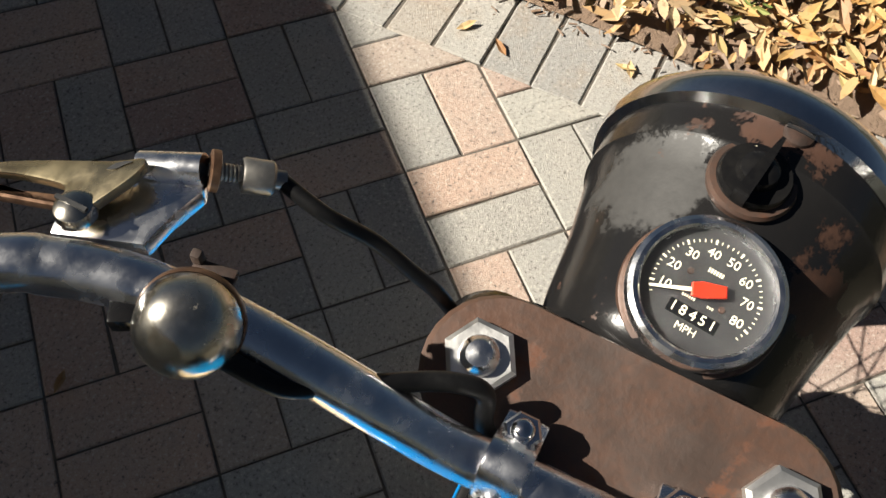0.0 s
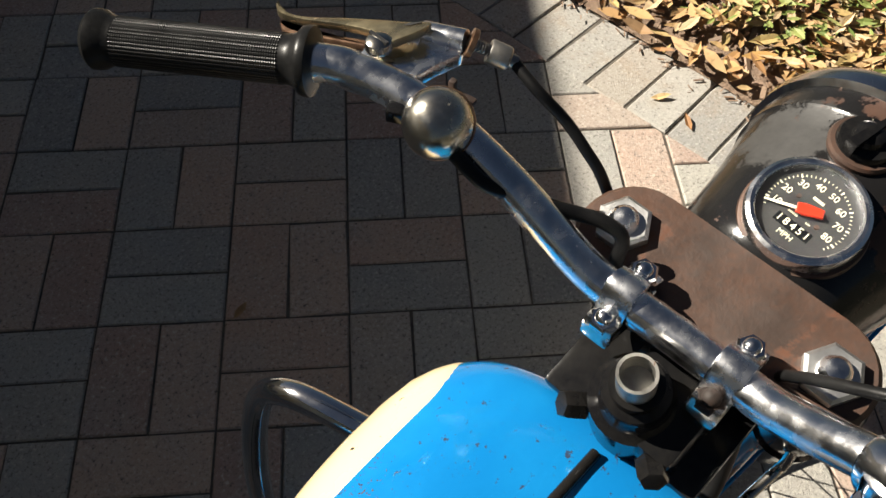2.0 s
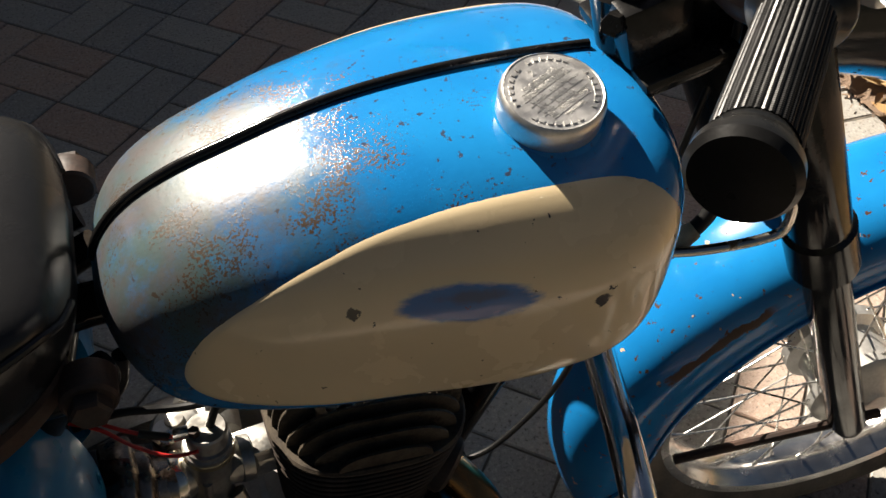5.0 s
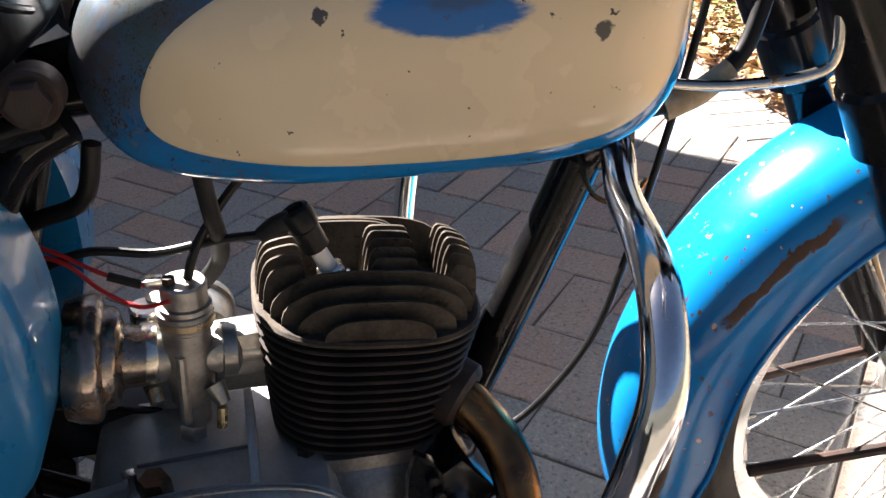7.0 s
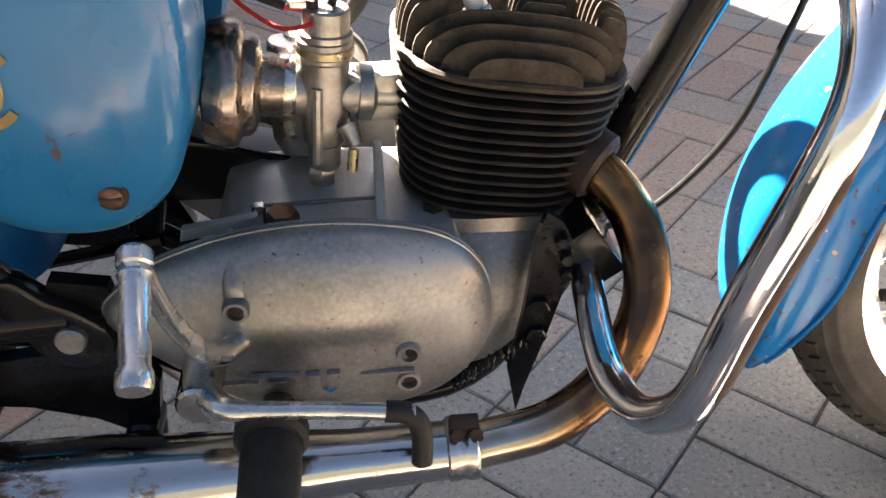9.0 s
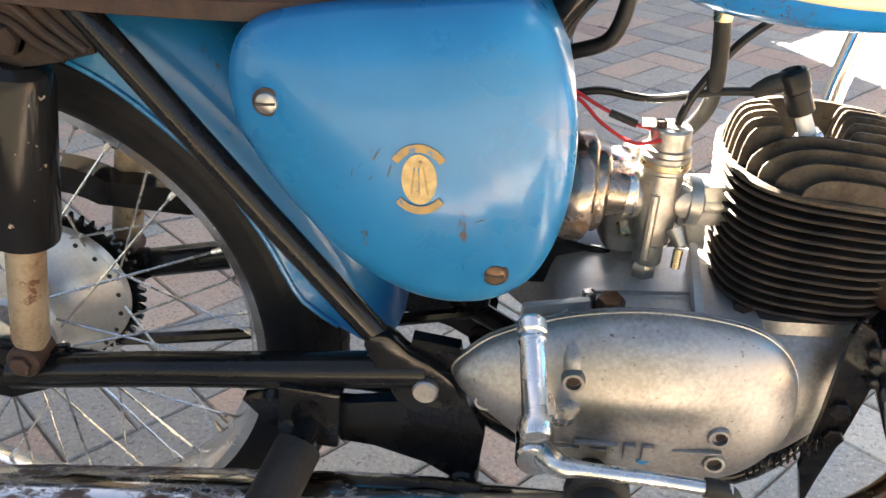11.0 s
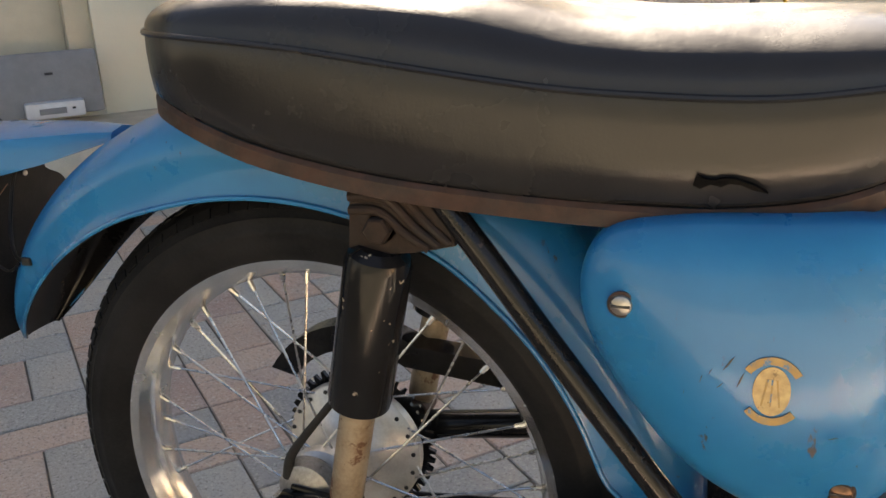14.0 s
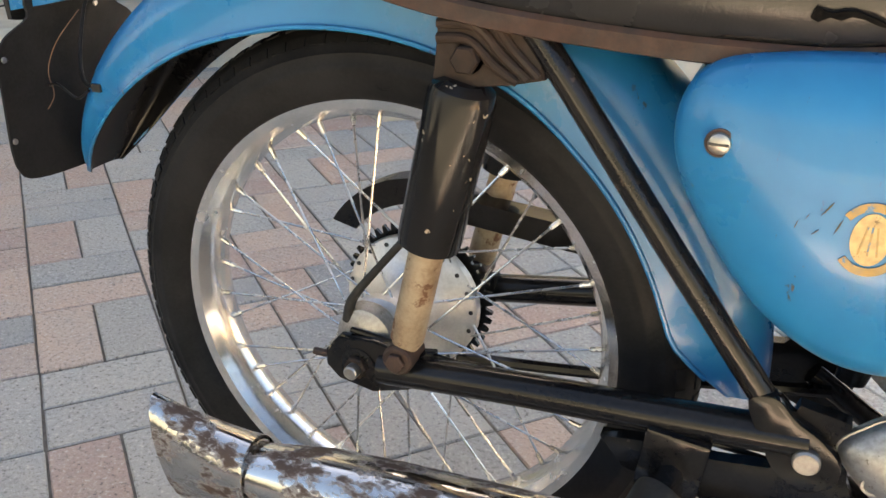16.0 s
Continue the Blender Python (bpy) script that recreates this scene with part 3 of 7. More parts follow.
def soften(bm, off=0.0012):
    """Rounds the sharp edges of a plate."""
    bm.normal_update()
    bmesh.ops.bevel(bm, geom=[e for e in bm.edges if len(e.link_faces) == 2 and e.calc_face_angle(0.0) > 0.6], offset=off, segments=2, affect="EDGES", profile=0.6)
    return bm


def screw(origin, axis, r, h, parent, material, name="screw", label=""):
    """A domed screw head; a dark bar laid on top stands for the slot's shade."""
    bm = lathe([(r, 0), (r, h * 0.35), (r * 0.9, h * 0.7), (r * 0.6, h * 0.93), (0, h)], origin, axis, 24)
    x, y, z = frame_of(axis)
    rot = Matrix((x, y, z)).transposed()
    ob = part(name, bm, material, parent, label)
    part("slot", box((r * 1.7, r * 0.22, h * 0.2), Vector(origin) + z * h * 0.96, rot), M["dial"], ob)
    return ob


def letters(text, size, m, bm):
    """Adds raised lettering, in the built-in font, at the pose m."""
    cu = bpy.data.curves.new("letters", "FONT")
    cu.body, cu.size, cu.align_x, cu.align_y, cu.extrude, cu.resolution_u = text, size, "CENTER", "CENTER", 0.00012, 3
    ob = bpy.data.objects.new("letters", cu)
    me = bpy.data.meshes.new_from_object(ob)
    me.transform(m)
    bm.from_mesh(me)
    bpy.data.objects.remove(ob)
    bpy.data.curves.remove(cu)
    bpy.data.meshes.remove(me)


# ---- the ground ----
PITCH, PITCH_A = 0.1016, 0.1071
ORG = Vector((1.337, 0.7255, 0))
EA, EB = Vector((0.7376, -0.6753, 0)), Vector((-0.6753, -0.7376, 0))
NV, UV = Vector((0.7376, -0.6753, 0)), Vector((0.6753, 0.7376, 0))
WALL_AT = Vector((-2.2, 2.3, 0))

# assumed ground past the pavers, added to set bounce and reflections
bm = bmesh.new()
bmesh.ops.create_grid(bm, x_segments=24, y_segments=24, size=2500.0)
for v in bm.verts:
    v.co.z = -0.045
ground = tagged(part("ground", bm, M["ground"]), "unseen brown ground to the horizon, toned for the bounced light", "ground", kind="structure")
bm = bmesh.new()
rings(bm, [[(-7, -1.30, -0.03), (2.16, -1.30, -0.03), (2.16, 8, -0.03), (-7, 8, -0.03)], [(-7, -1.30, -0.004), (2.16, -1.30, -0.004), (2.16, 8, -0.004), (-7, 8, -0.004)]])
pavement = tagged(part("pavement", done(bm), M["joint"]), "patio of grey and red concrete pavers in basket weave with dark sand joints", "pavement", kind="structure")


def house(s, off, z=0.0):
    return WALL_AT + UV * s + NV * off + Vector((0, 0, z))


wall_dir = Matrix((UV, -NV, Vector((0, 0, 1)))).transposed()


def wall_box(s0, s1, o0, o1, z0, z1, bevel=0.0, bm=None):
    c = house((s0 + s1) / 2, (o0 + o1) / 2, (z0 + z1) / 2)
    return box((s1 - s0, o1 - o0, z1 - z0), c, wall_dir, bevel, bm)


bm = wall_box(0.0, 3.336, -0.3, 0, -0.02, 3.09)
wall_box(-7.0, -1.55, -0.3, 0, -0.02, 3.09, 0, bm)
wall_box(-1.55, 0.0, -0.3, 0, 2.35, 3.09, 0, bm)
wall_box(3.336, 9.0, -0.3, 0, -0.02, 2.2, 0, bm)
house_wall = tagged(part("wall_house", bm, M["wall"], crease=0), "cream painted brick house wall in shade", "wall", kind="structure")
bm = wall_box(-7.2, 3.336, -6.0, 0.5, 3.09, 3.151)
wall_box(-7.2, 3.336, -6.0, -0.31, -0.02, 3.08, 0, bm)
wall_box(3.336, 9.1, -0.36, 0.06, 2.2, 2.26, 0, bm)
tagged(part("roof", bm, M["roof"], crease=0), "low shingled roof with an overhanging eave", "roof", kind="structure")
bm = wall_box(-1.6, 0.42, 0.0, 0.62, -0.02, 0.19, 0.01)
tagged(part("door_step", bm, M["step"]), "painted concrete door step with a worn nosing", "step", kind="structure")

# added out of view: a dark screen that holds low sky off the bike
bm = box((26.0, 0.12, 2.0), (0, -5.6, 0.96), None, 0)
for k in range(60):
    box((0.36, 0.03, 1.95), (-12.6 + 0.43 * k, -5.53, 0.94), None, 0, bm)
tagged(part("wall_fence", bm, M["fence"], crease=0), "unseen dark board screen added to cut low sky reflections", "fence", kind="structure")

tagged(part("porch_slab", wall_box(0.42, 3.25, 0.0, 1.5, -0.02, 0.16, 0.01), M["step"]), "raised concrete porch slab along the house wall", "porch", kind="structure")

# door and sidelight in their recess
door_1 = tagged(part("door_1", wall_box(-1.5, -0.62, -0.18, -0.14, 0.24, 2.3, 0.004), M["door"]), "closed tan painted house door", "door", kind="structure")
part("door_sill", wall_box(-1.55, 0.0, -0.3, 0.02, 0.19, 0.225, 0.004), M["step"], door_1)
bm = wall_box(-0.62, -0.5, -0.2, -0.08, 0.22, 2.35, 0.006)
wall_box(-0.1, 0.0, -0.2, -0.05, 0.22, 2.35, 0.006, bm)
wall_box(-1.55, -1.5, -0.2, -0.05, 0.22, 2.35, 0.006, bm)
wall_box(-1.55, 0.0, -0.2, -0.05, 2.3, 2.35, 0.006, bm)
part("door_frame", bm, M["trim"], door_1)
bm = wall_box(-0.5, -0.1, -0.2, -0.15, 0.22, 0.78, 0.004)
wall_box(-0.5, -0.43, -0.2, -0.15, 0.78, 2.3, 0.004, bm)
wall_box(-0.17, -0.1, -0.2, -0.15, 0.78, 2.3, 0.004, bm)
part("sidelight_panel", bm, M["trim"], door_1)
bm = wall_box(-0.44, -0.16, -0.15, -0.135, 0.72, 0.76, 0.003)
wall_box(-0.44, -0.41, -0.15, -0.135, 0.76, 2.2, 0.003, bm)
wall_box(-0.19, -0.16, -0.15, -0.135, 0.76, 2.2, 0.003, bm)
part("sidelight_moulding", bm, M["trim"], door_1)
part("sidelight_pane", wall_box(-0.42, -0.18, -0.175, -0.165, 0.74, 2.25), M["amber_glass"], door_1, "leaded amber glass pane")

# beds
def bed_height(x, y):
    return 0.02 + 0.035 * noise.noise(Vector((x * 2.1, y * 2.1, 0.3))) + 0.02 * noise.noise(Vector((x * 7, y * 7, 1.3)))


bm = bmesh.new()
grid = [[bm.verts.new((2.128 + 0.06 * i, -2.5 + 0.06 * j, (bed_height(2.13 + 0.06 * i, -2.5 + 0.06 * j) if i else 0.004))) for j in range(110)] for i in range(60)]
for i in range(59):
    for j in range(109):
        bm.faces.new((grid[i][j], grid[i + 1][j], grid[i + 1][j + 1], grid[i][j + 1]))
tagged(part("garden_bed", bm, M["soil"]), "garden bed of brown soil and mulch beside the patio", "garden bed", kind="structure")


def mound(s, off):
    rise = 0.36 * max(0.0, 1 - off / 1.3) * min(1.0, max(0.0, (s - 4.0) / 2.4))
    return 0.02 + rise + 0.03 * noise.noise(Vector((s * 3, off * 3, 4.1)))


bm = bmesh.new()
grid = [[bm.verts.new(house(3.2 + 0.07 * i, 0.01 + 0.07 * j, mound(3.2 + 0.07 * i, 0.07 * j) if 0 < i and j < 16 else -0.02)) for j in range(17)] for i in range(60)]
for i in range(59):
    for j in range(16):
        bm.faces.new((grid[i][j], grid[i + 1][j], grid[i + 1][j + 1], grid[i][j + 1]))
tagged(part("mulch_bed", bm, M["soil"]), "raised bed of brown bark mulch against the house wall", "garden bed", kind="structure")


# ---- the motorcycle ----
bike = thing("motorcycle", "old blue and cream motorcycle with rust patches on its stand", "motorcycle")

# fuel tank
TOP = [(0.572, 0.726), (0.583, 0.752), (0.604, 0.775), (0.636, 0.793), (0.676, 0.807), (0.717, 0.820), (0.758, 0.829), (0.80, 0.834), (0.84, 0.836), (0.885, 0.836), (0.932, 0.833), (0.952, 0.822), (0.966, 0.795), (0.972, 0.765)]
LOW = [(0.572, 0.712), (0.583, 0.690), (0.594, 0.675), (0.612, 0.662), (0.641, 0.654), (0.698, 0.648), (0.75, 0.648), (0.809, 0.652), (0.862, 0.656), (0.908, 0.668), (0.939, 0.690), (0.957, 0.725), (0.966, 0.747), (0.972, 0.760)]
WIDE = [(0.572, 0.030), (0.580, 0.058), (0.594, 0.080), (0.612, 0.094), (0.641, 0.107), (0.698, 0.122), (0.75, 0.131), (0.809, 0.143), (0.862, 0.149), (0.908, 0.147), (0.939, 0.128), (0.957, 0.098), (0.966, 0.068), (0.972, 0.03)]

OFFSET = [(0.572, 0.002), (0.75, 0.004), (0.86, 0.0065), (0.972, 0.009)]


def tank_ring(x, n=64):
    top, low, off = curve1(TOP, x), curve1(LOW, x), curve1(OFFSET, x)
    w = curve1(WIDE, x) - off
    mid = low + (top - low) * 0.44
    ring = []
    for k in range(n):
        a = 2 * math.pi * k / n
        c, s_ = math.cos(a), math.sin(a)
        e = 2 / 2.7 if s_ > 0 else 2 / 5.5
        h = (top - mid) if s_ > 0 else (mid - low)
        ring.append(Vector((x, -off - w * math.copysign(abs(c) ** e, c), mid + h * math.copysign(abs(s_) ** e, s_))))
    return ring


def tank_side(x, z):
    """Half the tank's width at a place along it and a height."""
    top, low, w = curve1(TOP, x), curve1(LOW, x), curve1(WIDE, x) - curve1(OFFSET, x)
    mid = low + (top - low) * 0.44
    n, h = (2.7, top - mid) if z > mid else (5.5, mid - low)
    return w * max(0.0, 1 - min(1.0, abs(z - mid) / h) ** n) ** (1 / n)


bm = bmesh.new()
xs = [0.572 + 0.4 * (0.5 - 0.5 * math.cos(math.pi * k / 56)) for k in range(57)]
rings(bm, [tank_ring(x) for x in xs])
tank = part("fuel_tank", done(bm), M["tank"], bike, "bright blue fuel tank with rust-stained top", crease=60)
PANEL = [(0.617, 0.704), (0.6235, 0.729), (0.643, 0.753), (0.686, 0.779), (0.735, 0.7995), (0.790, 0.8125), (0.850, 0.8175), (0.905, 0.815), (0.932, 0.797), (0.9435, 0.770), (0.9395, 0.738), (0.921, 0.707), (0.890, 0.687), (0.850, 0.678), (0.800, 0.673), (0.730, 0.671), (0.670, 0.676), (0.630, 0.687)]


def on_tank(pts, side, lift):
    """A smooth outline laid as a skin on the tank's flank."""
    loop = [(p.x, p.y) for p in spline([(a, b, 0) for a, b in pts], 6, True)]
    cx, cz = 0.785, 0.743
    bm = bmesh.new()
    rs = []
    for k in (1.0, 0.985, 0.95, 0.9, 0.8, 0.65, 0.5, 0.35, 0.2, 0.07):
        rise = lift if k < 0.99 else -0.0006
        rs.append([Vector((cx + (u - cx) * k, -curve1(OFFSET, cx + (u - cx) * k) + side * (tank_side(cx + (u - cx) * k, cz + (v - cz) * k) + rise), cz + (v - cz) * k)) for u, v in loop])
    rings(bm, rs, caps=False)
    bm.faces.new([v for v in bm.verts][-len(loop):])
    return done(bm)


for side in (-1, 1):
    part("cream_panel", on_tank(PANEL, side, 0.0009), M["cream"], tank, "cream painted side panel, chipped", crease=60)
seam = [(x, 0.0, curve1(TOP, x) + 0.0015) for x in (0.5745, 0.583, 0.604, 0.636, 0.676, 0.717, 0.758, 0.80, 0.84, 0.885, 0.925)]
part("seam_strip", tube(seam, 0.0037, 12, 8), M["black_worn"], tank, "dark tarnished seam moulding")
CAP = Vector((0.8685, -0.0595, 0.826))
cap_up = Vector((-0.04, -0.22, 1)).normalized()
part("filler_neck", lathe([(0.037, -0.012), (0.037, 0.006), (0.034, 0.009)], CAP, cap_up, 48), M["tank"], tank)
cap = part("filler_cap", lathe([(0.0315, 0.0), (0.0335, 0.004), (0.034, 0.022), (0.033, 0.026), (0.0312, 0.0278), (0.0305, 0.0272), (0.0, 0.0275)], CAP, cap_up, 64), M["brushed"], tank, "scratched aluminium filler cap with worn raised lettering")
cx_, cy_, cz_ = frame_of(cap_up, (1, 0, 0))
cap_turn = Matrix((cy_, -cx_, cz_)).transposed() @ Matrix.Rotation(0.45, 3, "Z")
bm = bmesh.new()
def cap_at(x, y, h=0.0277):
    return Matrix.Translation(CAP) @ cap_turn.to_4x4() @ Matrix.Translation((x, y, h))


for text, size, y in (("2", 0.0075, 0.0185), ("MEASURES OIL", 0.0046, 0.0120), ("PER GALLON PETROL", 0.0040, 0.0072), ("SEE  INSTRUCTION", 0.0040, -0.0125), ("MANUAL", 0.0042, -0.0180)):
    letters(text, size, cap_at(0, y), bm)
for y, w in ((0.0022, 0.034), (-0.0028, 0.032), (-0.0075, 0.034)):
    for j in range(int(w / 0.0032)):
        if (j * 5 + int(y * 1e4)) % 6:
            box((0.0021, 0.0024, 0.0004), cap_at(-w / 2 + 0.0032 * j, y).translation, cap_turn, 0, bm)
for y, w in ((0.0097, 0.038), (0.0048, 0.042), (-0.0003, 0.042), (-0.0052, 0.042), (-0.0100, 0.040), (-0.0152, 0.034)):
    box((w, 0.0004, 0.0003), cap_at(0, y).translation, cap_turn, 0, bm)
for k in range(34):
    if k % 9 in (0, 8):
        continue
    a = 2 * math.pi * k / 34
    turn = cap_turn @ Matrix.Rotation(a, 3, "Z")
    box((0.0030, 0.0026, 0.0006), CAP + turn @ Vector((0, 0.0265, 0.0278)), turn, 0, bm)
part("cap_lettering", bm, M["brushed"], cap, crease=0)

# seat
SEAT_TOP = [(-0.125, 0.800), (-0.105, 0.817), (-0.07, 0.829), (-0.02, 0.836), (0.05, 0.838), (0.12, 0.835), (0.18, 0.829), (0.23, 0.819), (0.27, 0.810), (0.33, 0.805), (0.42, 0.805), (0.49, 0.804), (0.525, 0.800), (0.546, 0.792), (0.558, 0.781), (0.566, 0.766)]
SEAT_PIPE = [(-0.125, 0.795), (-0.06, 0.795), (0.043, 0.788), (0.115, 0.779), (0.206, 0.767), (0.271, 0.760), (0.334, 0.757), (0.393, 0.756), (0.431, 0.758), (0.486, 0.765), (0.52, 0.771), (0.55, 0.773), (0.566, 0.758)]
SEAT_LOW = [(-0.125, 0.742), (-0.079, 0.733), (0.0, 0.706), (0.074, 0.690), (0.149, 0.680), (0.266, 0.673), (0.353, 0.672), (0.395, 0.674), (0.454, 0.684), (0.491, 0.698), (0.527, 0.717), (0.55, 0.733), (0.566, 0.745)]
SEAT_WIDE = [(-0.125, 0.02), (-0.120, 0.060), (-0.105, 0.095), (-0.08, 0.118), (-0.04, 0.130), (0.05, 0.134), (0.2, 0.134), (0.35, 0.132), (0.45, 0.128), (0.51, 0.119), (0.540, 0.107), (0.555, 0.091), (0.563, 0.070), (0.566, 0.045)]


def seat_half(x):
    """Half a section: from the lower rim over the piping to the crown."""
    w, low, pipe, top = curve1(SEAT_WIDE, x), curve1(SEAT_LOW, x), curve1(SEAT_PIPE, x), curve1(SEAT_TOP, x)
    pts = [(w * 0.90, low), (w * 0.965, low + (pipe - low) * 0.12), (w * 0.995, low + (pipe - low) * 0.4), (w * 1.005, low + (pipe - low) * 0.75), (w, pipe - 0.003), (w * 0.992, pipe)]
    for k in range(1, 11):
        a = math.pi / 2 * k / 10
        pts.append((w * 0.992 * math.cos(a) ** 0.62, pipe + (top - pipe) * math.sin(a) ** 0.8))
    return pts


bm = bmesh.new()
xs = [-0.125 + 0.691 * (0.5 - 0.5 * math.cos(math.pi * k / 60)) for k in range(61)]
loops = []
for x in xs:
    h = seat_half(x)
    loops.append([Vector((x, -y, z)) for y, z in h] + [Vector((x, y, z)) for y, z in h[-2::-1]])
rings(bm, loops)
seat = part("seat", done(bm), M["vinyl"], bike, "long black vinyl dual seat, creased and torn at its lower edge", crease=50)
for side in (-1, 1):
    part("piping", tube([(x, side * (curve1(SEAT_WIDE, x) + 0.0005), curve1(SEAT_PIPE, x)) for x in xs[2:-2:2]], 0.0028, 8, 2), M["vinyl"], seat, "raised black seam piping")
    rail = []
    for x in xs[3:-5]:
        w, low = curve1(SEAT_WIDE, x) * 0.93, curve1(SEAT_LOW, x)
        rail.append([Vector((x, side * w, low + 0.003)), Vector((x, side * (w + 0.003), low - 0.001)), Vector((x, side * (w + 0.003), low - 0.014)), Vector((x, side * (w - 0.002), low - 0.016)), Vector((x, side * (w - 0.006), low - 0.003))])
    bm = bmesh.new()
    rings(bm, rail)
    part("seat_rail", done(bm), M["rusty"], seat, "rusted steel seat base rim")
tear = [(0.364, 0.6960), (0.367, 0.7035), (0.372, 0.7010), (0.378, 0.7000), (0.384, 0.7020), (0.392, 0.7022), (0.398, 0.7000), (0.404, 0.6985), (0.414, 0.6925), (0.403, 0.6950), (0.397, 0.6975), (0.389, 0.6985), (0.383, 0.6955), (0.376, 0.6972), (0.369, 0.6935)]
part("tear", slab(tear, xz(-0.1342, 1), 0.007), M["hollow"], seat, "ragged tear in the seat cover", crease=0)

# side panel (tool box)
BOXLINE = [(0.286, 0.605), (0.291, 0.640), (0.312, 0.662), (0.36, 0.672), (0.43, 0.677), (0.485, 0.680), (0.508, 0.668), (0.525, 0.640), (0.535, 0.600), (0.536, 0.555), (0.529, 0.510), (0.512, 0.470), (0.485, 0.448), (0.450, 0.441), (0.410, 0.449), (0.365, 0.478), (0.325, 0.524), (0.297, 0.568)]


def pillow(line, cx, cz, y_back, y_edge, y_top, power=2.6):
    loop = [(p.x, p.y) for p in spline([(a, b, 0) for a, b in line], 5, True)]
    bm = bmesh.new()
    loops = [[Vector((u, y_back, v)) for u, v in loop]]
    for k in (1.0, 0.985, 0.96, 0.92, 0.86, 0.78, 0.66, 0.5, 0.3, 0.1):
        y = y_edge + (y_top - y_edge) * (1 - k**power) ** (1 / 2.0)
        loops.append([Vector((cx + (u - cx) * k, y, cz + (v - cz) * k)) for u, v in loop])
    rings(bm, loops)
    return done(bm)


for side in (-1, 1):
    side_box = part("side_panel", pillow(BOXLINE, 0.425, 0.565, side * 0.055, side * 0.128, side * 0.166), M["blue"], bike, "rounded blue side panel with scratched paint", crease=60)
    if side < 0:
        screw((0.321, -0.1555, 0.610), (0, -1, 0), 0.0082, 0.0055, side_box, M["zinc"], label="dull steel slotted screw with a rusty rim")
        screw((0.481, -0.1535, 0.481), (0, -1, 0), 0.0082, 0.0055, side_box, M["browned"], label="rust-browned slotted screw")
        for x, y, z in ((0.321, -0.1548, 0.610), (0.481, -0.1528, 0.481)):
            part("screw_rim", lathe([(0.0080, 0.0), (0.0104, 0.0006), (0.0104, 0.0016), (0.0080, 0.0022)], (x, y, z), (0, -1, 0), 28, closed=True), M["rusty"], side_box)
        for x, z, ln, tilt in ((0.398, 0.578, 0.013, 1.0), (0.4065, 0.566, 0.012, 1.2), (0.386, 0.570, 0.005, 1.1), (0.380, 0.5635, 0.007, 1.3), (0.393, 0.560, 0.006, 0.8), (0.369, 0.552, 0.004, 1.5), (0.470, 0.530, 0.007, 0.3)):
            part("scratch", slab([(x + (u * math.cos(tilt) - w * math.sin(tilt)) * ln, z + (u * math.sin(tilt) + w * math.cos(tilt)) * ln) for u, w in ((-0.5, 0.0), (-0.2, -0.05), (0.15, -0.035), (0.5, 0.01), (0.2, 0.05), (-0.1, 0.03))], xz(-0.1660, -1), 0.0006), M["scratch"], side_box, "olive scratch through the paint", crease=0)
        cxb, czb = 0.4275, 0.5605
        for a0, a1 in ((35, 145), (222, 318)):
            out = arc(cxb, czb, 0.0265, a0, a1, 16)
            out = [(cxb + (u - cxb) * 0.86, v) for u, v in out] + [(cxb + (u - cxb) * 0.86, v) for u, v in arc(cxb, czb, 0.0205, a1, a0, 16)]
            part("badge_scroll", slab(out, xz(-0.1664, -1), 0.0006), M["gold"], side_box, "worn gold transfer scroll", crease=0)
        ell = [(cxb + 0.0125 * math.cos(a), czb + 0.019 * math.sin(a)) for a in [2 * math.pi * k / 28 for k in range(28)]]
        shield = part("badge_oval", slab(ell, xz(-0.1664, -1), 0.0006), M["gold_pale"], side_box, "worn gold oval transfer", crease=0)
        bm = bmesh.new()
        for dx, tilt in ((-0.0045, 0.14), (0.0, 0.0), (0.0045, -0.14)):
            box((0.0013, 0.0004, 0.021), (cxb + dx, -0.1671, czb - 0.001), Matrix.Rotation(tilt, 3, "Y"), 0, bm)
        part("badge_bars", bm, M["gold"], side_box, crease=0)

